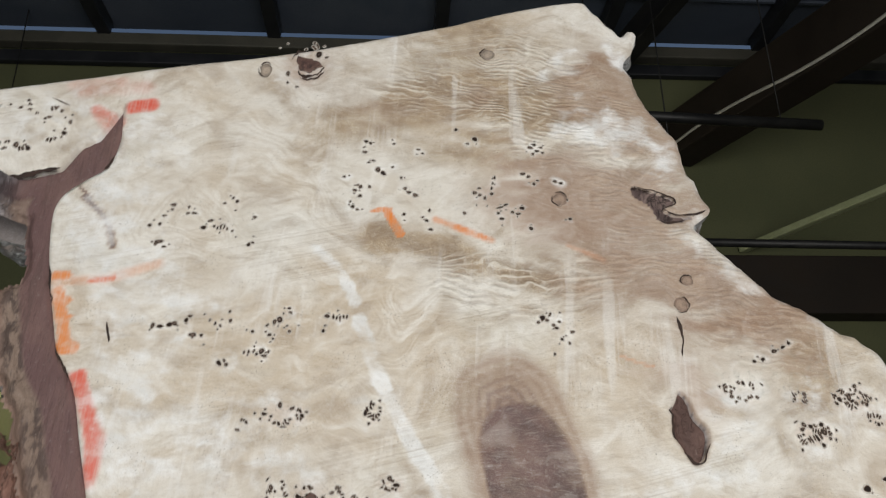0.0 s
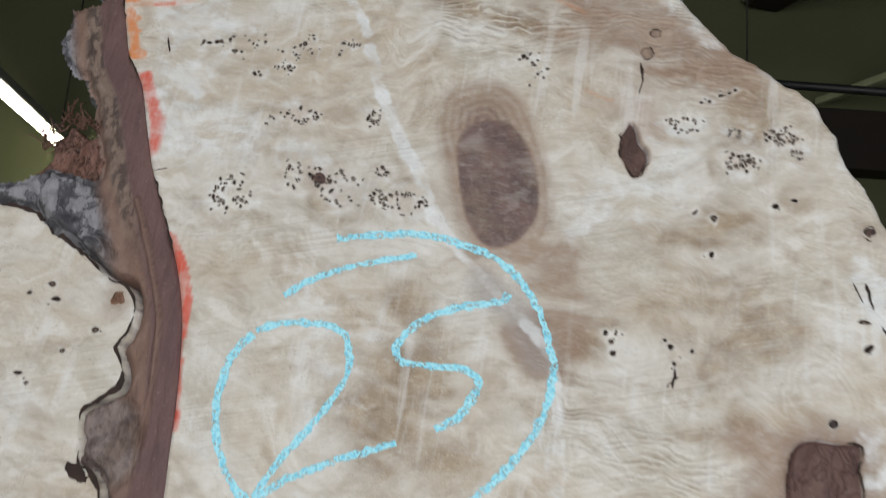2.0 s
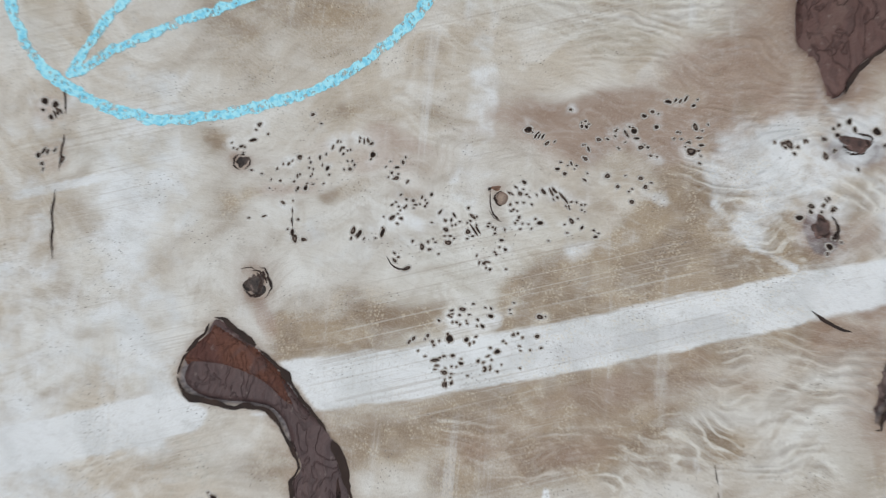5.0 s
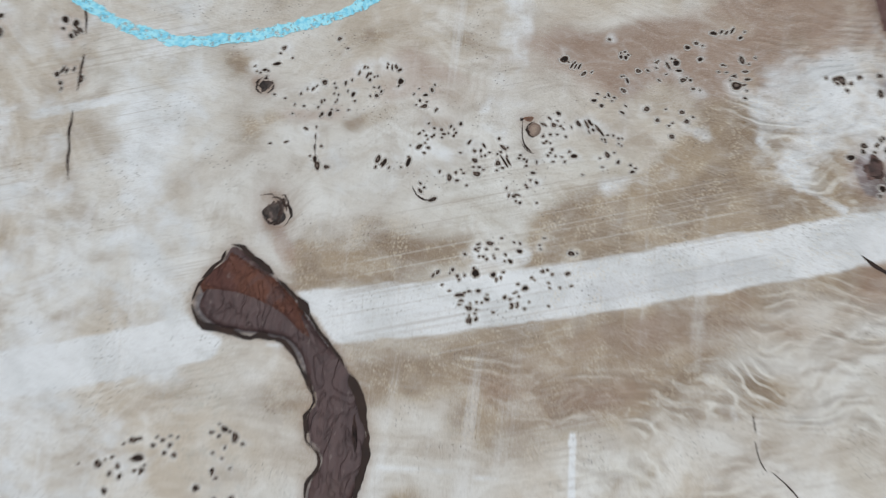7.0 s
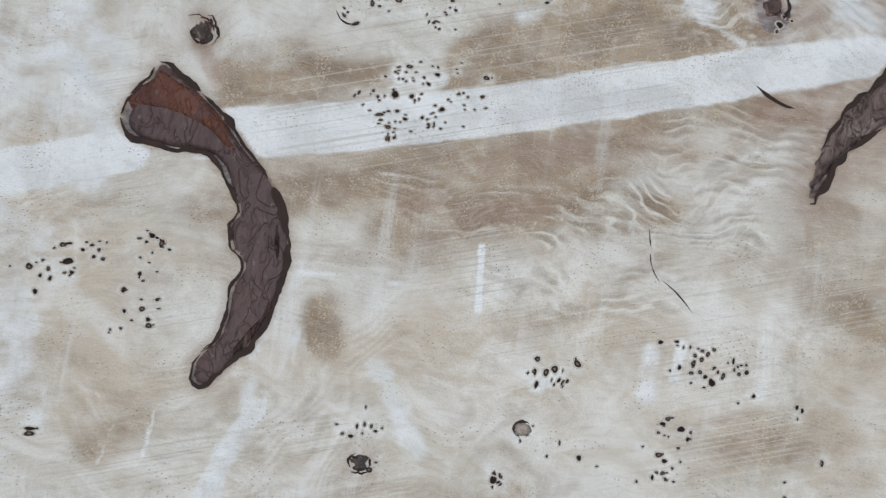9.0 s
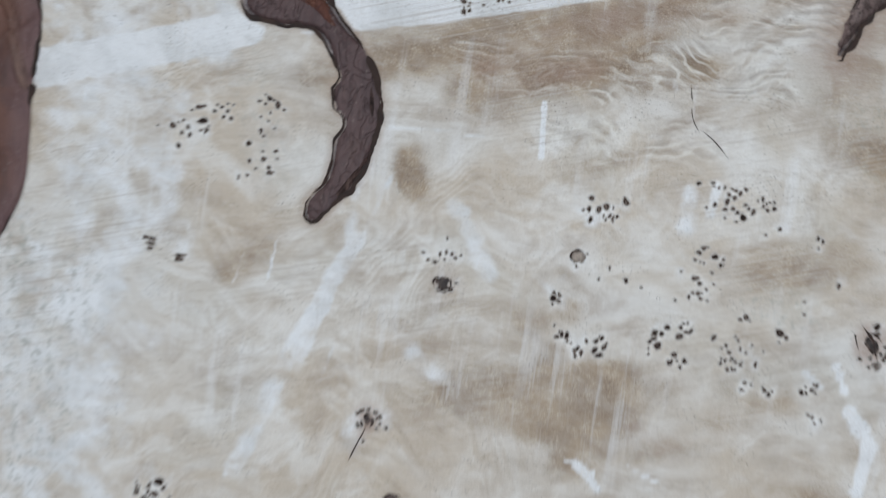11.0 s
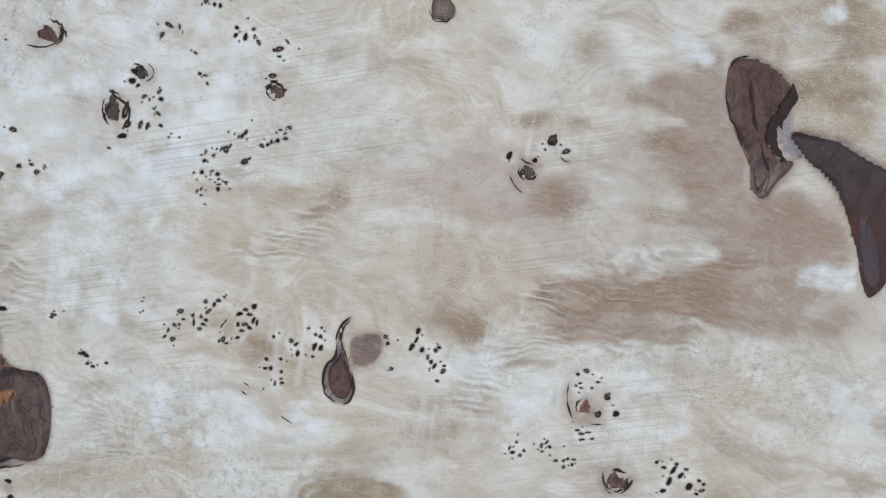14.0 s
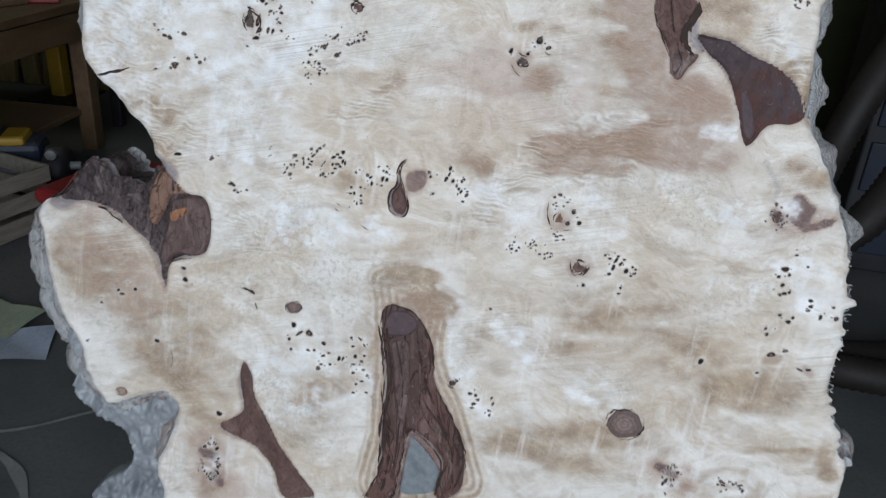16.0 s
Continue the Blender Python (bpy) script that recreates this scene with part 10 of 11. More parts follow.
fibres("stump_splinters", RED_STUMP[1:8], 60, 0.03, RED_STUMP_BARK, 13, "splintered reddish bark fibres", 1.8)
fibres("edge_fibres", EDGE_RIGHT_LOWER[13:19], 60, 0.012, EDGE_BARK, 12, "pale torn edge fibres")

# ---- the workshop ----
CONCRETE = plain("concrete", (0.068, 0.072, 0.076), (0.096, 0.1, 0.1), 2.5, 0.75, fine=70)
WALL = plain("painted_block", (0.085, 0.092, 0.046), (0.108, 0.112, 0.058), 1.2, 0.85)
SHEET = plain("blue_grey_sheet", (0.0627, 0.0795, 0.114), (0.0915, 0.108, 0.1425), 1.5, 0.55)
BEAM = plain("brown_beam", (0.01323, 0.00882, 0.006468), (0.02205, 0.0147, 0.01001), 3, 0.7)
RAIL = plain("pale_rail", (0.060, 0.058, 0.048), (0.085, 0.080, 0.064), 4, 0.6)
STEEL = plain("dark_steel", (0.021, 0.021, 0.0224), (0.035, 0.035, 0.035), 6, 0.5, 0.6)
BATTEN = plain("pale_batten", (0.30, 0.33, 0.19), (0.36, 0.39, 0.24), 6, 0.5)
CABLE = plain("white_cable", (0.42, 0.41, 0.37), (0.5, 0.48, 0.43), 10, 0.6)
PINE = plain("bench_timber", (0.088, 0.054, 0.027), (0.135, 0.087, 0.048), 4, 0.65, stretch=(1, 5, 5))
LUMBER = plain("rough_lumber", (0.085, 0.068, 0.022), (0.16, 0.128, 0.050), 3, 0.8, stretch=(5, 5, 0.7))
YELLOW = plain("yellow_paint", (0.281, 0.169, 0.0153), (0.337, 0.214, 0.0204), 4, 0.5)
ORANGE = plain("orange_paint", (0.336, 0.08, 0.016), (0.416, 0.112, 0.024), 5, 0.5)
RED = plain("red_plastic", (0.185, 0.014, 0.0168), (0.235, 0.0224, 0.0252), 6, 0.4)
BLACK = plain("black_paint", (0.0108, 0.012, 0.0156), (0.021, 0.0222, 0.027), 5, 0.5)
BLUE = plain("blue_plastic", (0.0084, 0.014, 0.0308), (0.0126, 0.0196, 0.0392), 5, 0.5)
PANEL = plain("pale_blue_panel", (0.165, 0.217, 0.27), (0.203, 0.255, 0.307), 4, 0.5)
GREY = plain("grey_casting", (0.147, 0.151, 0.151), (0.189, 0.193, 0.193), 9, 0.45)
PAPER = plain("paper", (0.30, 0.35, 0.44), (0.38, 0.42, 0.50), 6, 0.8)
HOSE = plain("hose_rubber", (0.009, 0.0072, 0.0065), (0.015, 0.0115, 0.010), 6, 0.7)
TUBE = Nodes("tube_glow")
TUBE.put("Emission Color", (1.0, 0.97, 0.72))
TUBE.put("Emission Strength", 60.0)
TUBE = TUBE.mat


def structure(name, bm, material, label, parent=None):
    ob = part(name, bm, material, parent, label)
    return tagged(ob, kind="structure")


X0, X1, Y0, Y1, TOP = -5.2, 5.2, -4.4, 4.7, 6.15
structure("floor", box((X1 - X0, Y1 - Y0, 0.12), ((X0 + X1) / 2, (Y0 + Y1) / 2, -0.06), 0), CONCRETE, "dark worn concrete workshop floor")
structure("wall_north", box((X1 - X0, 0.2, TOP), ((X0 + X1) / 2, Y1 + 0.1, TOP / 2), 0), WALL, "dim olive painted workshop wall")
structure("wall_west", box((0.2, Y1 - Y0, TOP), (X0 - 0.1, (Y0 + Y1) / 2, TOP / 2), 0), WALL, "dim olive painted workshop wall")
structure("wall_east", box((0.2, Y1 - Y0, TOP), (X1 + 0.1, (Y0 + Y1) / 2, TOP / 2), 0), WALL, "dim olive painted workshop wall")
# unseen wall that closes the room, its assumed opening placed round the added lamp
south = bmesh.new()
for a, b, lo, hi in ((X0, -1.7, 0, TOP), (3.1, X1, 0, TOP), (-1.7, 3.1, 4.3, TOP)):
    box((b - a, 0.2, hi - lo), ((a + b) / 2, Y0 - 0.1, (lo + hi) / 2), 0, bm=south)
structure("wall_south", south, WALL, "unseen workshop wall behind the camera with an assumed door opening")
structure("ceiling", box((X1 - X0, Y1 - Y0, 0.1), ((X0 + X1) / 2, (Y0 + Y1) / 2, TOP + 0.09), 0), SHEET, "dark blue-grey metal roof sheets")


def roof():
    """Purlins under the sheets, seams, the pale eaves rail and the deep brown rafters."""
    for k in range(9):
        x = X0 + 0.6 + k * 1.25
        structure("trim", box((0.10, Y1 - Y0 - 0.2, 0.12), (x, (Y0 + Y1) / 2, TOP - 0.03), 0.008), BLACK, "dark steel purlin")
    for k in range(6):
        y = Y1 - 0.55 - k * 0.55
        structure("trim", box((X1 - X0 - 0.3, 0.03, 0.022), (0, y, TOP + 0.025), 0.004), SHEET, "lapped seam of the roof sheets")
    structure("trim", box((X1 - X0, 0.10, 0.10), (0, Y1 - 0.06, TOP - 0.12), 0.01), RAIL, "pale eaves rail")
    structure("trim", box((X1 - X0, 0.06, 0.10), (0, Y1 - 0.04, TOP - 0.26), 0.01), BLACK, "black strip under the eaves rail")


roof()


def bar_between(name, a, b, size, material, label, category):
    """A straight square beam between two places."""
    a, b = Vector(a), Vector(b)
    m = Matrix.Translation((a + b) / 2) @ (b - a).to_track_quat("X", "Z").to_matrix().to_4x4()
    ob = part(name, box(((b - a).length, *size), (0, 0, 0), 0.01), material)
    ob.matrix_world = m
    return tagged(ob, label, category)


bar_between("rafter", (2.15, 4.65, 5.25), (3.3, 1.2, 5.05), (0.26, 0.34), BEAM, "dark brown timber rafter under the roof", "beam")
bar_between("rafter", (1.55, 4.65, 5.7), (2.6, 0.8, 5.9), (0.12, 0.2), STEEL, "dark steel rafter under the roof", "beam")
bar_between("wall_beam", (2.2, 4.6, 4.1), (5.1, 4.6, 4.1), (0.2, 0.42), BEAM, "dark brown beam along the wall", "beam")
bar_between("pale_strip_lamp", (2.55, 4.69, 4.42), (3.5, 2.6, 4.42), (0.06, 0.05), BATTEN, "unlit pale fluorescent batten", "lamp")


def rod(name, a, b, r, label):
    bm = tube([a, tuple((p + q) / 2 for p, q in zip(a, b)), b], r, 12)
    for k in (0.15, 0.85):
        x, z = a[0] + k * (b[0] - a[0]), a[2] + k * (b[2] - a[2])
        tube([(x, a[1], z), (x, a[1], (z + TOP) / 2), (x, a[1], TOP + 0.05)], 0.004, 6, bm)
    ob = part(name, bm, STEEL, None, "", False)
    return tagged(ob, label, "steel pipe")


rod("pipe", (0.9, 3.2, 4.62), (2.38, 3.2, 4.57), 0.03, "thin dark steel pipe hung under the roof")
rod("pipe", (0.9, 3.2, 3.88), (5.0, 3.2, 3.84), 0.022, "long thin dark steel pipe")
cable = [(2.02 + 0.14 * k, 4.66 - 0.42 * k, 5.14 + 0.04 * math.sin(k * 1.3) - 0.022 * k) for k in range(9)]
tagged(part("cable", tube(curve_through(cable, 0.08, False).tolist(), 0.015, 8), CABLE, None, "", False), "loose white cable draped along the rafter", "cable")


def fluorescent(m):
    lamp = thing("fluorescent_lamp", m, "lit fluorescent batten lamp with a bare tube", "lamp")
    part("housing", box((1.42, 0.10, 0.06), (0, 0, 0.06), 0.01), GREY, lamp)
    part("lamp_tube", tube([(-0.68, 0, 0), (0, 0, 0), (0.68, 0, 0)], 0.023, 14), TUBE, lamp, "glowing white tube", False)
    for x in (-0.68, 0.68):
        part("lamp_holder", box((0.03, 0.06, 0.09), (x, 0, 0.02), 0.006), GREY, lamp)
        part("hanger", tube([(x * 0.9, 0, 0.08), (x * 0.9, 0, 1.2), (x * 0.9, 0, TOP - 3.64)], 0.004, 6), STEEL, lamp)
    return lamp


fluorescent(pose(-2.53, 3.9, 3.68, 0, 0, 99))


# -- the benches on the left
def workbench(m):
    bench = thing("workbench", m, "rough timber workbench with splayed legs and cluttered top", "workbench")
    for k in range(4):
        part("top_plank", box((2.3, 0.19, 0.045), (0, -0.3 + 0.2 * k, 0.80), 0.006), PINE, bench)
    part("apron", box((2.3, 0.045, 0.14), (0, -0.36, 0.70), 0.006), PINE, bench)
    part("apron", box((0.045, 0.7, 0.14), (1.12, 0, 0.70), 0.006), PINE, bench)
    for x, tilt in ((1.06, 0), (-1.06, 0)):
        for y in (-0.32, 0.34):
            part("leg", box((0.09, 0.09, 0.78), (x, y, 0.39), 0.008, (0, 0, 0)), PINE, bench)
    part("brace", box((0.05, 0.07, 0.80), (-1.13, 0.10, 0.38), 0.006, (14, 0, 0)), PINE, bench)
    part("brace", box((0.05, 0.07, 0.80), (-1.13, -0.24, 0.38), 0.006, (-9, 0, 0)), PINE, bench)
    part("lower_shelf", box((2.1, 0.6, 0.03), (0, 0, 0.22), 0.005), PINE, bench)
    return bench


workbench(pose(-2.44, 2.02, 0, 0, 0, 90))


def steel_bench(m):
    bench = thing("steel_bench", m, "black steel bench with a thick edge", "workbench")
    part("top", box((2.4, 0.7, 0.06), (0, 0, 0.80), 0.008), BLACK, bench)
    for x in (-1.1, 1.1):
        for y in (-0.28, 0.28):
            part("leg", box((0.06, 0.06, 0.77), (x, y, 0.385), 0.006), BLACK, bench)
    part("cloth", box((2.2, 0.5, 0.012), (0, 0, 0.837), 0.004), GREY, bench)
    return bench


steel_bench(pose(-3.3, 3.75, 0, 0, 0, 2))


def chop_tool(m):
    """The orange case with the pale machine lying on it."""
    case = thing("tool_case", m, "orange-red tool case standing on the black bench", "tool case")
    part("case_body", box((0.36, 0.22, 0.17), (0, 0, 0.085), 0.015), ORANGE, case)
    part("case_edge", box((0.225, 0.03, 0.175), (-0.17, 0, 0.0875), 0.008, (0, 0, 90)), RED, case)
    part("case_label", box((0.10, 0.006, 0.09), (0.05, -0.112, 0.07), 0.001), GREY, case, "pale square label")
    part("case_handle", tube([(-0.08, 0, 0.165), (-0.06, 0, 0.175), (0.06, 0, 0.175), (0.08, 0, 0.165)], 0.006, 8), BLACK, case)
    return case


chop_tool(pose(-2.30, 3.62, 0.843, 0, 0, 6))


PALE_CASTING = plain("pale_casting", (0.30, 0.315, 0.32), (0.38, 0.39, 0.40), 9, 0.45)


def grinder(m):
    tool = thing("angle_grinder", m, "pale grey corded power tool with a black collar", "power tool")
    part("motor_body", disc(0.055, 0.24, (0, 0, 0.056), (0, 90, 0), 22, bevel=0.012), PALE_CASTING, tool, "", False)
    part("collar", disc(0.062, 0.06, (0.15, 0, 0.06), (0, 90, 0), 22, bevel=0.008), BLACK, tool, "", False)
    part("gear_head", box((0.13, 0.10, 0.10), (0.24, 0, 0.06), 0.02), BLACK, tool)
    part("disc_guard", disc(0.085, 0.03, (0.36, 0, 0.06), (90, 0, 20), 26, bevel=0.008), PALE_CASTING, tool, "", False)
    return tool


grinder(pose(-2.36, 3.62, 1.022, 0, 0, 8))


def radiator(m):
    """A small finned heater."""
    h = thing("oil_heater", m, "small grey and pale blue finned heater standing on the black bench", "heater")
    for k in range(7):
        part("fin", box((0.022, 0.16, 0.26), (-0.12 + 0.04 * k, 0, 0.15), 0.008), GREY if k % 3 else PANEL, h)
    part("base_rail", box((0.30, 0.05, 0.03), (0, 0, 0.015), 0.005), BLACK, h)
    part("end_panel", box((0.03, 0.17, 0.28), (0.16, 0, 0.155), 0.01), BLACK, h)
    return h


radiator(pose(-2.86, 3.62, 0.843, 0, 0, 4))


def sander_head(m):
    """The round pale head of a sander with a dark red pad, standing on its rim."""
    head = thing("sander_head", m, "round pale grey sander head with a dark red pad", "power tool")
    part("rim_housing", disc(0.085, 0.07, (0, 0, 0.085), (90, 0, 0), 30, bevel=0.02), PALE_CASTING, head, "", False)
    part("pad", disc(0.045, 0.03, (0, -0.03, 0.08), (90, 0, 0), 24, bevel=0.006), DARK_PAD, head, "dark red pad", False)
    part("neck", tube([(-0.05, 0, 0.12), (-0.10, 0, 0.16), (-0.16, 0, 0.19)], 0.026, 12), PALE_CASTING, head, "", False)
    return head


DARK_PAD = plain("dark_red_pad", (0.045, 0.012, 0.012), (0.07, 0.02, 0.018), 20, 0.7)
sander_head(pose(-2.03, 3.60, 0.845, 0, 0, -14))
for k, (x, y, w, d, turn, mat) in enumerate(((-2.30, 2.62, 0.40, 0.09, 70, PINE), (-2.42, 2.35, 0.5, 0.12, 82, GREY), (-2.22, 2.9, 0.22, 0.14, 30, RED))):
    tagged(part("board_scrap" if k < 2 else "small_box", box((w, d, 0.03 + 0.02 * (k == 2)), (x, y, 0.84 + 0.01 * (k == 2)), 0.005, (0, 0, turn)), mat), ("short rough board lying on the workbench", "grey planed board lying on the workbench", "small dark red box on the workbench")[k], "board" if k < 2 else "box")


def red_toolbox(m):
    chest = thing("toolbox", m, "closed red plastic toolbox on the concrete floor", "toolbox")
    part("tray_body", box((0.52, 0.29, 0.15), (0, 0, 0.075), 0.02), RED, chest)
    part("lid", box((0.54, 0.31, 0.07), (0, 0, 0.18), 0.025), RED, chest)
    for x in (-0.18, 0.18):
        part("latch", box((0.06, 0.016, 0.06), (x, -0.152, 0.145), 0.004), GREY, chest)
    part("carry_handle", tube([(-0.1, 0, 0.20), (-0.08, 0, 0.245), (0.08, 0, 0.245), (0.1, 0, 0.20)], 0.013, 8), RED, chest)
    return chest


red_toolbox(pose(-1.53, 2.17, 0, 0, 0, 76))


def compressor(m):
    unit = thing("air_compressor", m, "small black compressor with a yellow top cover", "compressor")
    part("tank", disc(0.12, 0.46, (0, 0, 0.15), (0, 90, 0), 28, bevel=0.04), BLACK, unit, "", False)
    part("motor_cover", box((0.30, 0.20, 0.12), (-0.02, 0, 0.25), 0.03), BLUE, unit)
    part("yellow_cover", box((0.17, 0.18, 0.05), (-0.02, 0, 0.315), 0.02), YELLOW, unit, "yellow plastic cover")
    part("vent_strip", box((0.03, 0.186, 0.056), (-0.05, 0, 0.316), 0.006), BLACK, unit)
    part("valve", disc(0.02, 0.06, (0.25, -0.02, 0.18), (0, 90, 0), 14, bevel=0.006), GREY, unit, "", False)
    part("gauge", disc(0.025, 0.02, (0.17, -0.10, 0.26), (90, 0, 0), 16, bevel=0.004), GREY, unit, "", False)
    for x in (-0.16, 0.16):
        part("foot", box((0.04, 0.2, 0.06), (x, 0, 0.03), 0.006), BLACK, unit)
    return unit


compressor(pose(-2.02, 2.27, 0, 0, 0, 20))


CRATE_WOOD = plain("weathered_slats", (0.12, 0.108, 0.088), (0.19, 0.172, 0.145), 7, 0.8, stretch=(1, 6, 6))


def crate(m):
    c = thing("wooden_crate", m, "shallow slatted wooden crate full of offcuts", "crate")
    part("base", box((0.9, 0.5, 0.02), (0, 0, 0.02), 0.003), CRATE_WOOD, c)
    for k in range(3):
        for y in (-0.25, 0.25):
            part("slat", box((0.9, 0.018, 0.07), (0, y, 0.06 + 0.095 * k), 0.004), CRATE_WOOD, c)
        for x in (-0.45, 0.45):
            part("end_slat", box((0.018, 0.5, 0.07), (x, 0, 0.06 + 0.095 * k), 0.004), CRATE_WOOD, c)
    return c


crate(pose(-2.10, 1.70, 0, 0, 0, 72))
for k, (x, y, s) in enumerate(((-2.02, 1.60, 0.26), (-2.14, 1.73, 0.34), (-2.12, 1.93, 0.22))):
    tagged(part("offcut", box((s, 0.09, 0.05), (x, y, 0.055 + 0.045 * k), 0.006, (0, 4, 60 + 20 * k)), GREY if k == 1 else PINE), "sawn offcut of pale timber lying in the crate", "offcut", "offcuts")
tagged(part("work_glove", box((0.2, 0.12, 0.05), (-2.16, 1.97, 0.17), 0.022, (0, 6, 30)), plain("yellow_rubber", (0.55, 0.52, 0.03), (0.65, 0.6, 0.05), 12, 0.6), None, "", False), "crumpled bright yellow rubber glove on the crate", "glove")


def paper_sheet(name, x, y, w, d, turn, lift, material, label):
    n = 8
    bm = bmesh.new()
    grid = [[bm.verts.new((w * (i / n - 0.5), d * (j / n - 0.5), lift + 0.016 * abs(math.sin(3.1 * i / n + 2 * j / n)))) for j in range(n + 1)] for i in range(n + 1)]
    for i in range(n):
        for j in range(n):
            bm.faces.new((grid[i][j], grid[i + 1][j], grid[i + 1][j + 1], grid[i][j + 1]))
    ob = part(name, bm, material, None, "", False)
    ob.matrix_world = pose(x, y, 0, 0, 0, turn)
    return tagged(ob, label, "paper")


paper_sheet("paper", -1.34, 1.10, 0.30, 0.20, 20, 0.003, PAPER, "crumpled pale blue paper on the floor")
paper_sheet("paper", -1.46, 1.25, 0.26, 0.19, -12, 0.012, plain("green_paper", (0.26, 0.31, 0.23), (0.33, 0.37, 0.28), 8, 0.8), "pale green sheet of paper on the floor")


# seams and drips on the floor
def floor_line(pts, width, label):
    p = curve_through(pts, 0.03, False)
    d = np.gradient(p, axis=0)
    d /= np.linalg.norm(d, axis=1)[:, None]
    w = width * (0.6 + 0.9 * np.abs(fbm(p[:, 0] * 9, p[:, 1] * 9, 2)) * 2)
    a, b = p + np.stack([-d[:, 1], d[:, 0]], -1) * w[:, None], p - np.stack([-d[:, 1], d[:, 0]], -1) * w[:, None]
    n = len(p)
    verts = [(x, y, 0.004) for x, y in a] + [(x, y, 0.004) for x, y in b]
    ob = mesh_part("floor_stain", verts, [(k, n + k, n + k + 1, k + 1) for k in range(n - 1)], PALE_STAIN)
    return tagged(ob, label, "stain", kind="structure")


PALE_STAIN = plain("pale_floor_filler", (0.17, 0.175, 0.175), (0.22, 0.225, 0.22), 20, 0.8)
floor_line([(-1.5, 0.60), (-1.15, 0.68), (-1.02, 0.73), (-0.90, 0.82), (-0.6, 1.05)], 0.008, "pale filler line on the concrete")
floor_line([(-1.15, 0.66), (-1.0, 0.60), (-0.90, 0.52), (-0.82, 0.40), (-0.76, 0.2)], 0.014, "pale filler line on the concrete")


# -- lumber against the back wall
def leaning_board(x, y, w, h, lean_by, thick, turn):
    rng = np.random.RandomState(int(abs(x) * 100))
    bm = box((w, thick, h), (0, 0, h / 2), 0.012)
    bmesh.ops.subdivide_edges(bm, edges=[e for e in bm.edges if abs((e.verts[0].co - e.verts[1].co).z) > h * 0.5], cuts=10)
    for v in bm.verts:
        v.co.x += 0.035 * math.sin(v.co.z * 4 + x * 7) + 0.012 * math.sin(v.co.z * 13 + x)
    ob = part("lumber_board", bm, LUMBER)
    ob.matrix_world = pose(x, y, 0, -lean_by, 0, turn)
    return tagged(ob, "rough-sawn live-edge board leaning against the wall", "board", "boards against the wall")


for k, (x, w, h) in enumerate(((-4.9, 0.34, 2.6), (-4.5, 0.28, 2.8), (-4.15, 0.3, 2.5), (-3.78, 0.26, 2.9), (-3.46, 0.16, 2.6), (-3.25, 0.12, 2.75), (-3.02, 0.17, 2.7), (-2.66, 0.13, 2.5), (-2.42, 0.30, 2.4))):
    leaning_board(x, 4.25, w, h, 7, 0.06, -2 + k % 3 * 2)
post = thing("yellow_stand", pose(-2.86, 4.0, 0), "yellow steel post with a blue head rail", "stand")
part("upright", box((0.10, 0.10, 1.72), (0, 0, 0.86), 0.01), YELLOW, post)
part("base_plate", box((0.4, 0.4, 0.02), (0, 0, 0.01), 0.004), BLACK, post)
part("head_rail", box((0.9, 0.08, 0.14), (-0.2, 0, 1.76), 0.01), BLUE, post, "dark blue rail")
for k in range(2):
    tagged(part("red_rail", box((0.05, 0.05, 2.2), (-1.95 + 0.25 * k, 4.3, 1.1), 0.006), RED), "narrow dark red upright rail", "rail", "red rails")


# -- the rack on the right
def rack(m):
    r = thing("pallet_rack", m, "orange steel pallet rack with loaded shelves", "rack")
    for x in (0.0, 1.6):
        for y in (0.0, 0.7):
            part("upright", box((0.12, 0.09, 3.45), (x, y, 1.725), 0.008), ORANGE, r)
    for z in (0.75, 1.6, 3.05):
        for y in (0.0, 0.7):
            part("cross_beam", box((1.6, 0.05, 0.11), (0.8, y, z), 0.008), ORANGE, r)
        part("shelf_board", box((1.56, 0.74, 0.025), (0.8, 0.35, z + 0.07), 0.004), BEAM, r)
    part("diagonal", box((0.05, 0.03, 1.1), (0.0, 0.35, 2.4), 0.004, (40, 0, 0)), ORANGE, r)
    return r


rack(pose(3.12, 3.9, 0, 0, 0, -4))
for k, (x, z, w, h, mat) in enumerate(((3.3, 1.70, 0.45, 0.26, BLUE), (3.85, 1.70, 0.5, 0.3, BLACK), (4.3, 1.70, 0.3, 0.2, PANEL), (3.4, 0.85, 0.6, 0.34, BLUE), (4.15, 0.85, 0.55, 0.3, BLACK))):
    bin_ = thing("storage_bin", pose(x, 4.12, z - 0.005, 0, 0, -4), "dark blue storage bin on the rack" if mat is BLUE else "dark storage bin on the rack", "storage bin", "bins on the rack")
    part("bin_body", box((w, 0.5, h), (0, 0, h / 2), 0.015), mat, bin_)
    part("rim", box((w + 0.02, 0.52, 0.03), (0, 0, h - 0.015), 0.006), mat, bin_)
    part("tag", box((0.12, 0.006, 0.06), (0, -0.254, h * 0.55), 0.001), PANEL, bin_, "pale card tag")


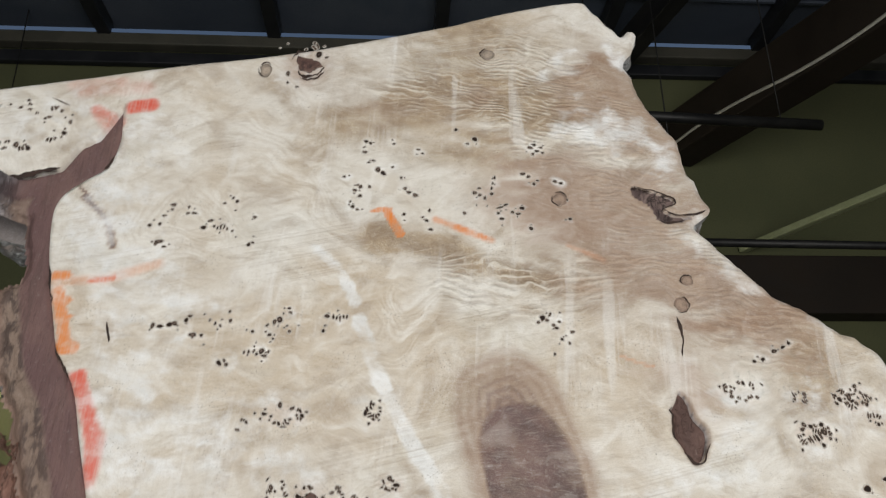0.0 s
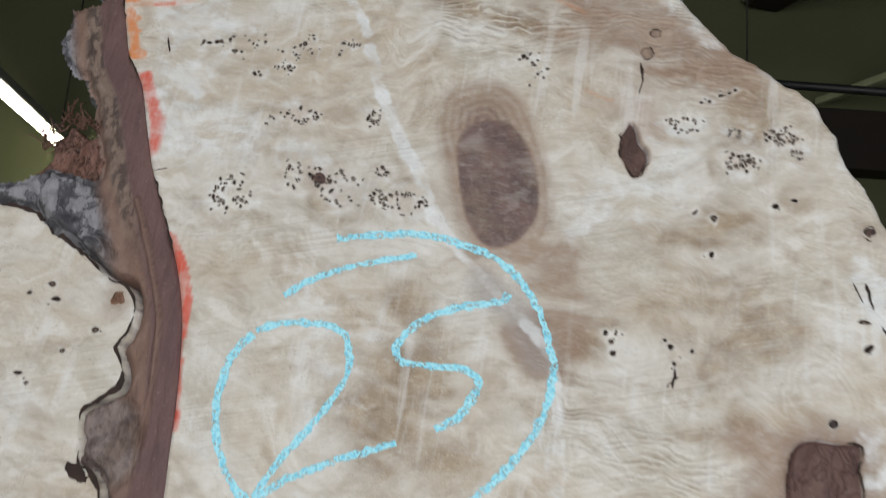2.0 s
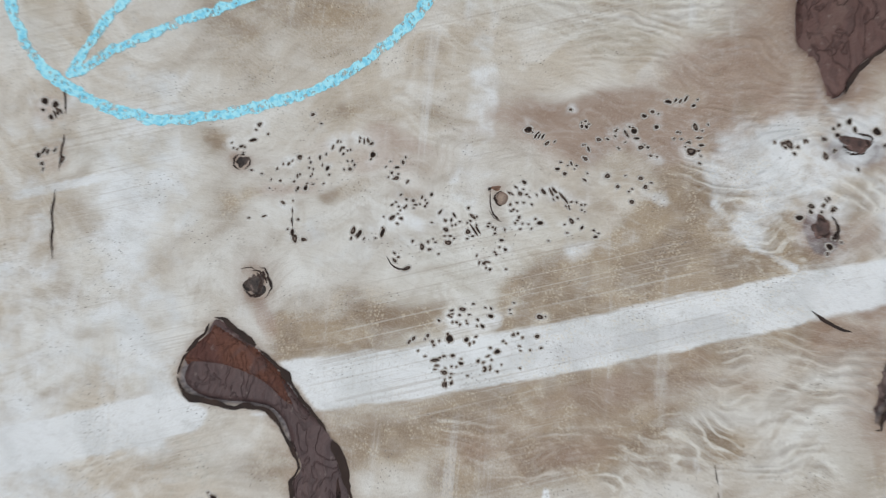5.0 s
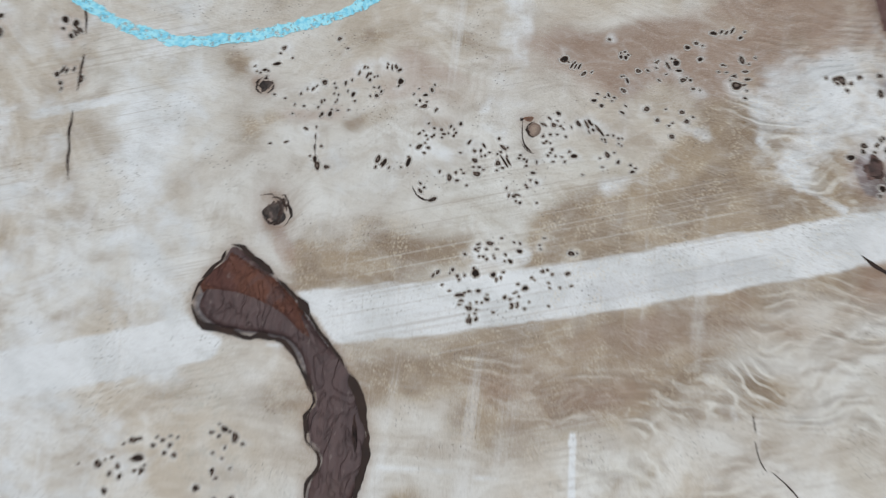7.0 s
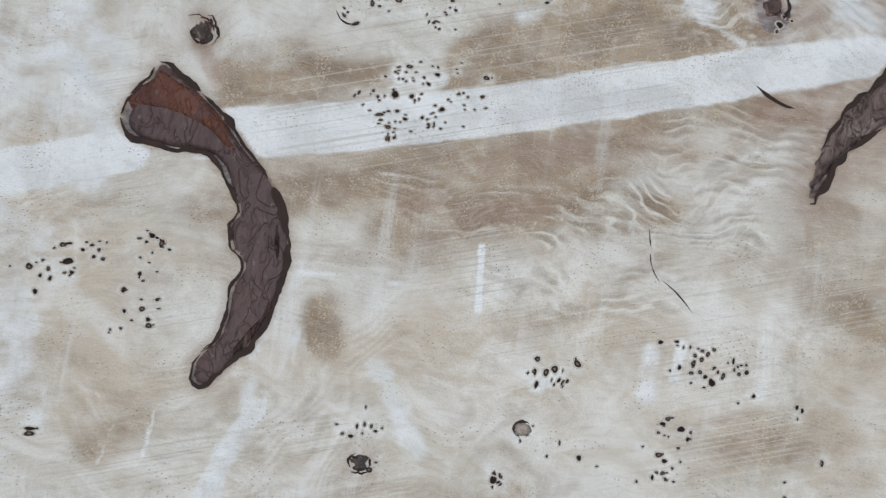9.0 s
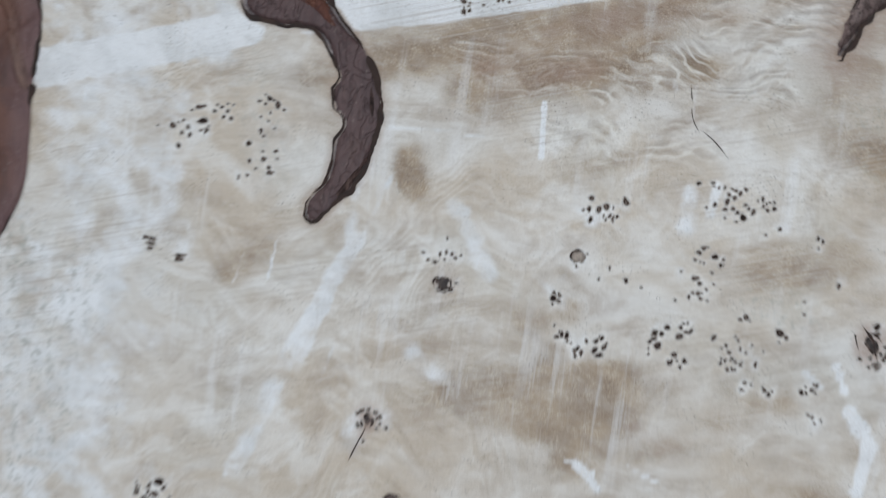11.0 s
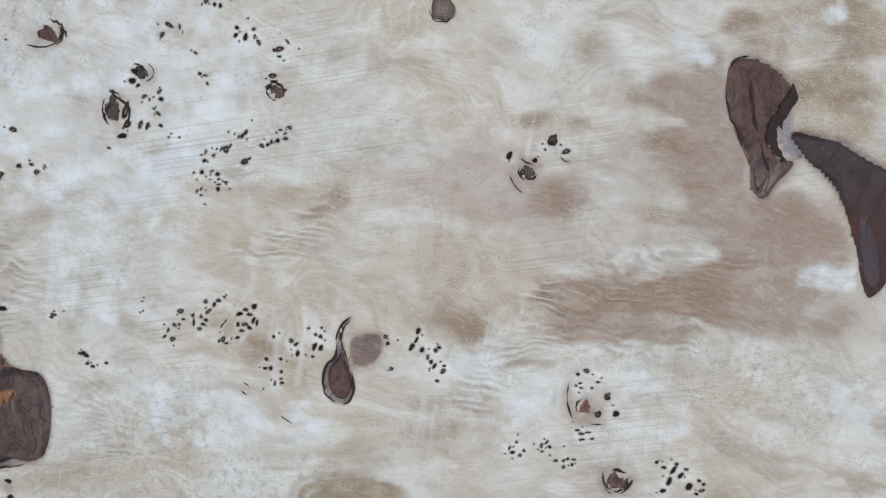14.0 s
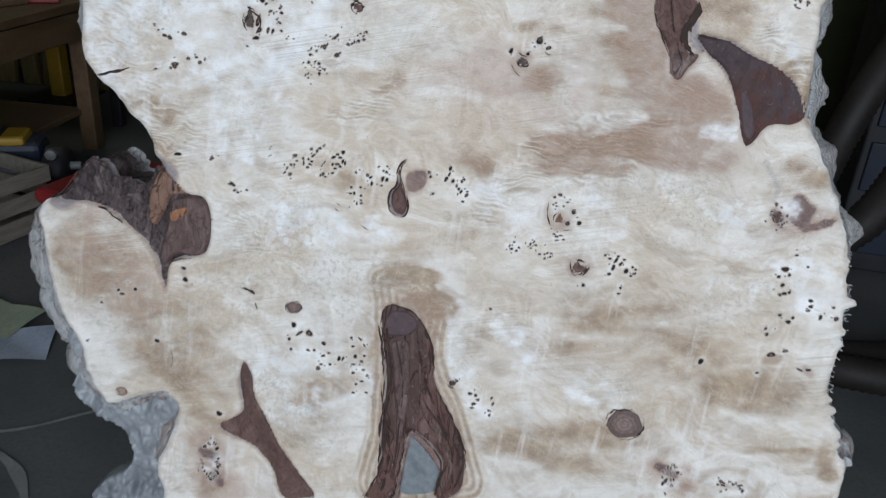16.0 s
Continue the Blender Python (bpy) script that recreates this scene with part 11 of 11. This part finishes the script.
def drawer_cabinet(m):
    c = thing("drawer_cabinet", m, "low dark blue drawer cabinet with pale strips", "cabinet")
    part("carcass", box((0.9, 0.6, 1.86), (0, 0, 0.93), 0.01), BLACK, c)
    for k in range(6):
        d = part("drawer", box((0.84, 0.02, 0.22), (0, -0.305, 0.2 + 0.29 * k), 0.006), PANEL if k == 5 else BLUE, c)
        part("pull", box((0.4, 0.02, 0.03), (0.05, -0.322, 0.26 + 0.29 * k), 0.004), PANEL if k < 5 else STEEL, d)
    return c


drawer_cabinet(pose(2.25, 2.75, 0, 0, 0, -8))


def blue_door_panel(m):
    p = thing("metal_panel", m, "pale blue sheet-metal panel standing on the floor", "panel")
    part("sheet", box((0.9, 0.03, 1.3), (0.45, 0, 0.65), 0.004), PANEL, p)
    for z in (0.08, 0.5, 1.2):
        for x in (0.05, 0.25):
            part("rivet", disc(0.008, 0.008, (x, -0.018, z), (90, 0, 0), 10), STEEL, p)
    return p


blue_door_panel(pose(2.42, 3.55, 0, 0, 0, -8))


def hose_loop(path, r, label):
    """A ribbed hose with a smooth cuff at each end."""
    pts = curve_through(path, 0.012, False)
    hose = thing("dust_hose", pose(*path[-1]), label, "hose", "dust hoses")
    part("hose_tube", moved(tube(pts.tolist(), r, 14, rings=0.05), path[-1]), HOSE, hose, "", False)
    for end in (pts[:9], pts[-9:]):
        part("end_cuff", moved(tube(end.tolist(), r * 1.12, 14), path[-1]), BLACK, hose, "black rubber cuff", False)


def moved(bm, back):
    bmesh.ops.translate(bm, verts=bm.verts, vec=tuple(-k for k in back))
    return bm


hose_loop([(2.35, 1.9, 1.72), (1.95, 1.85, 1.70), (1.66, 1.78, 1.52), (1.42, 1.68, 1.1), (1.3, 1.65, 0.72), (1.25, 1.62, 0.35), (1.45, 1.6, 0.07), (1.9, 1.7, 0.06)], 0.055, "ribbed dark brown dust hose hanging to the floor")
hose_loop([(2.4, 1.75, 2.10), (2.0, 1.7, 2.04), (1.72, 1.62, 1.86), (1.58, 1.55, 1.45), (1.55, 1.52, 1.0), (1.44, 1.5, 0.66), (1.32, 1.5, 0.5), (1.25, 1.5, 0.3), (1.35, 1.52, 0.075), (1.8, 1.45, 0.06)], 0.06, "ribbed grey-brown dust hose in a loop")
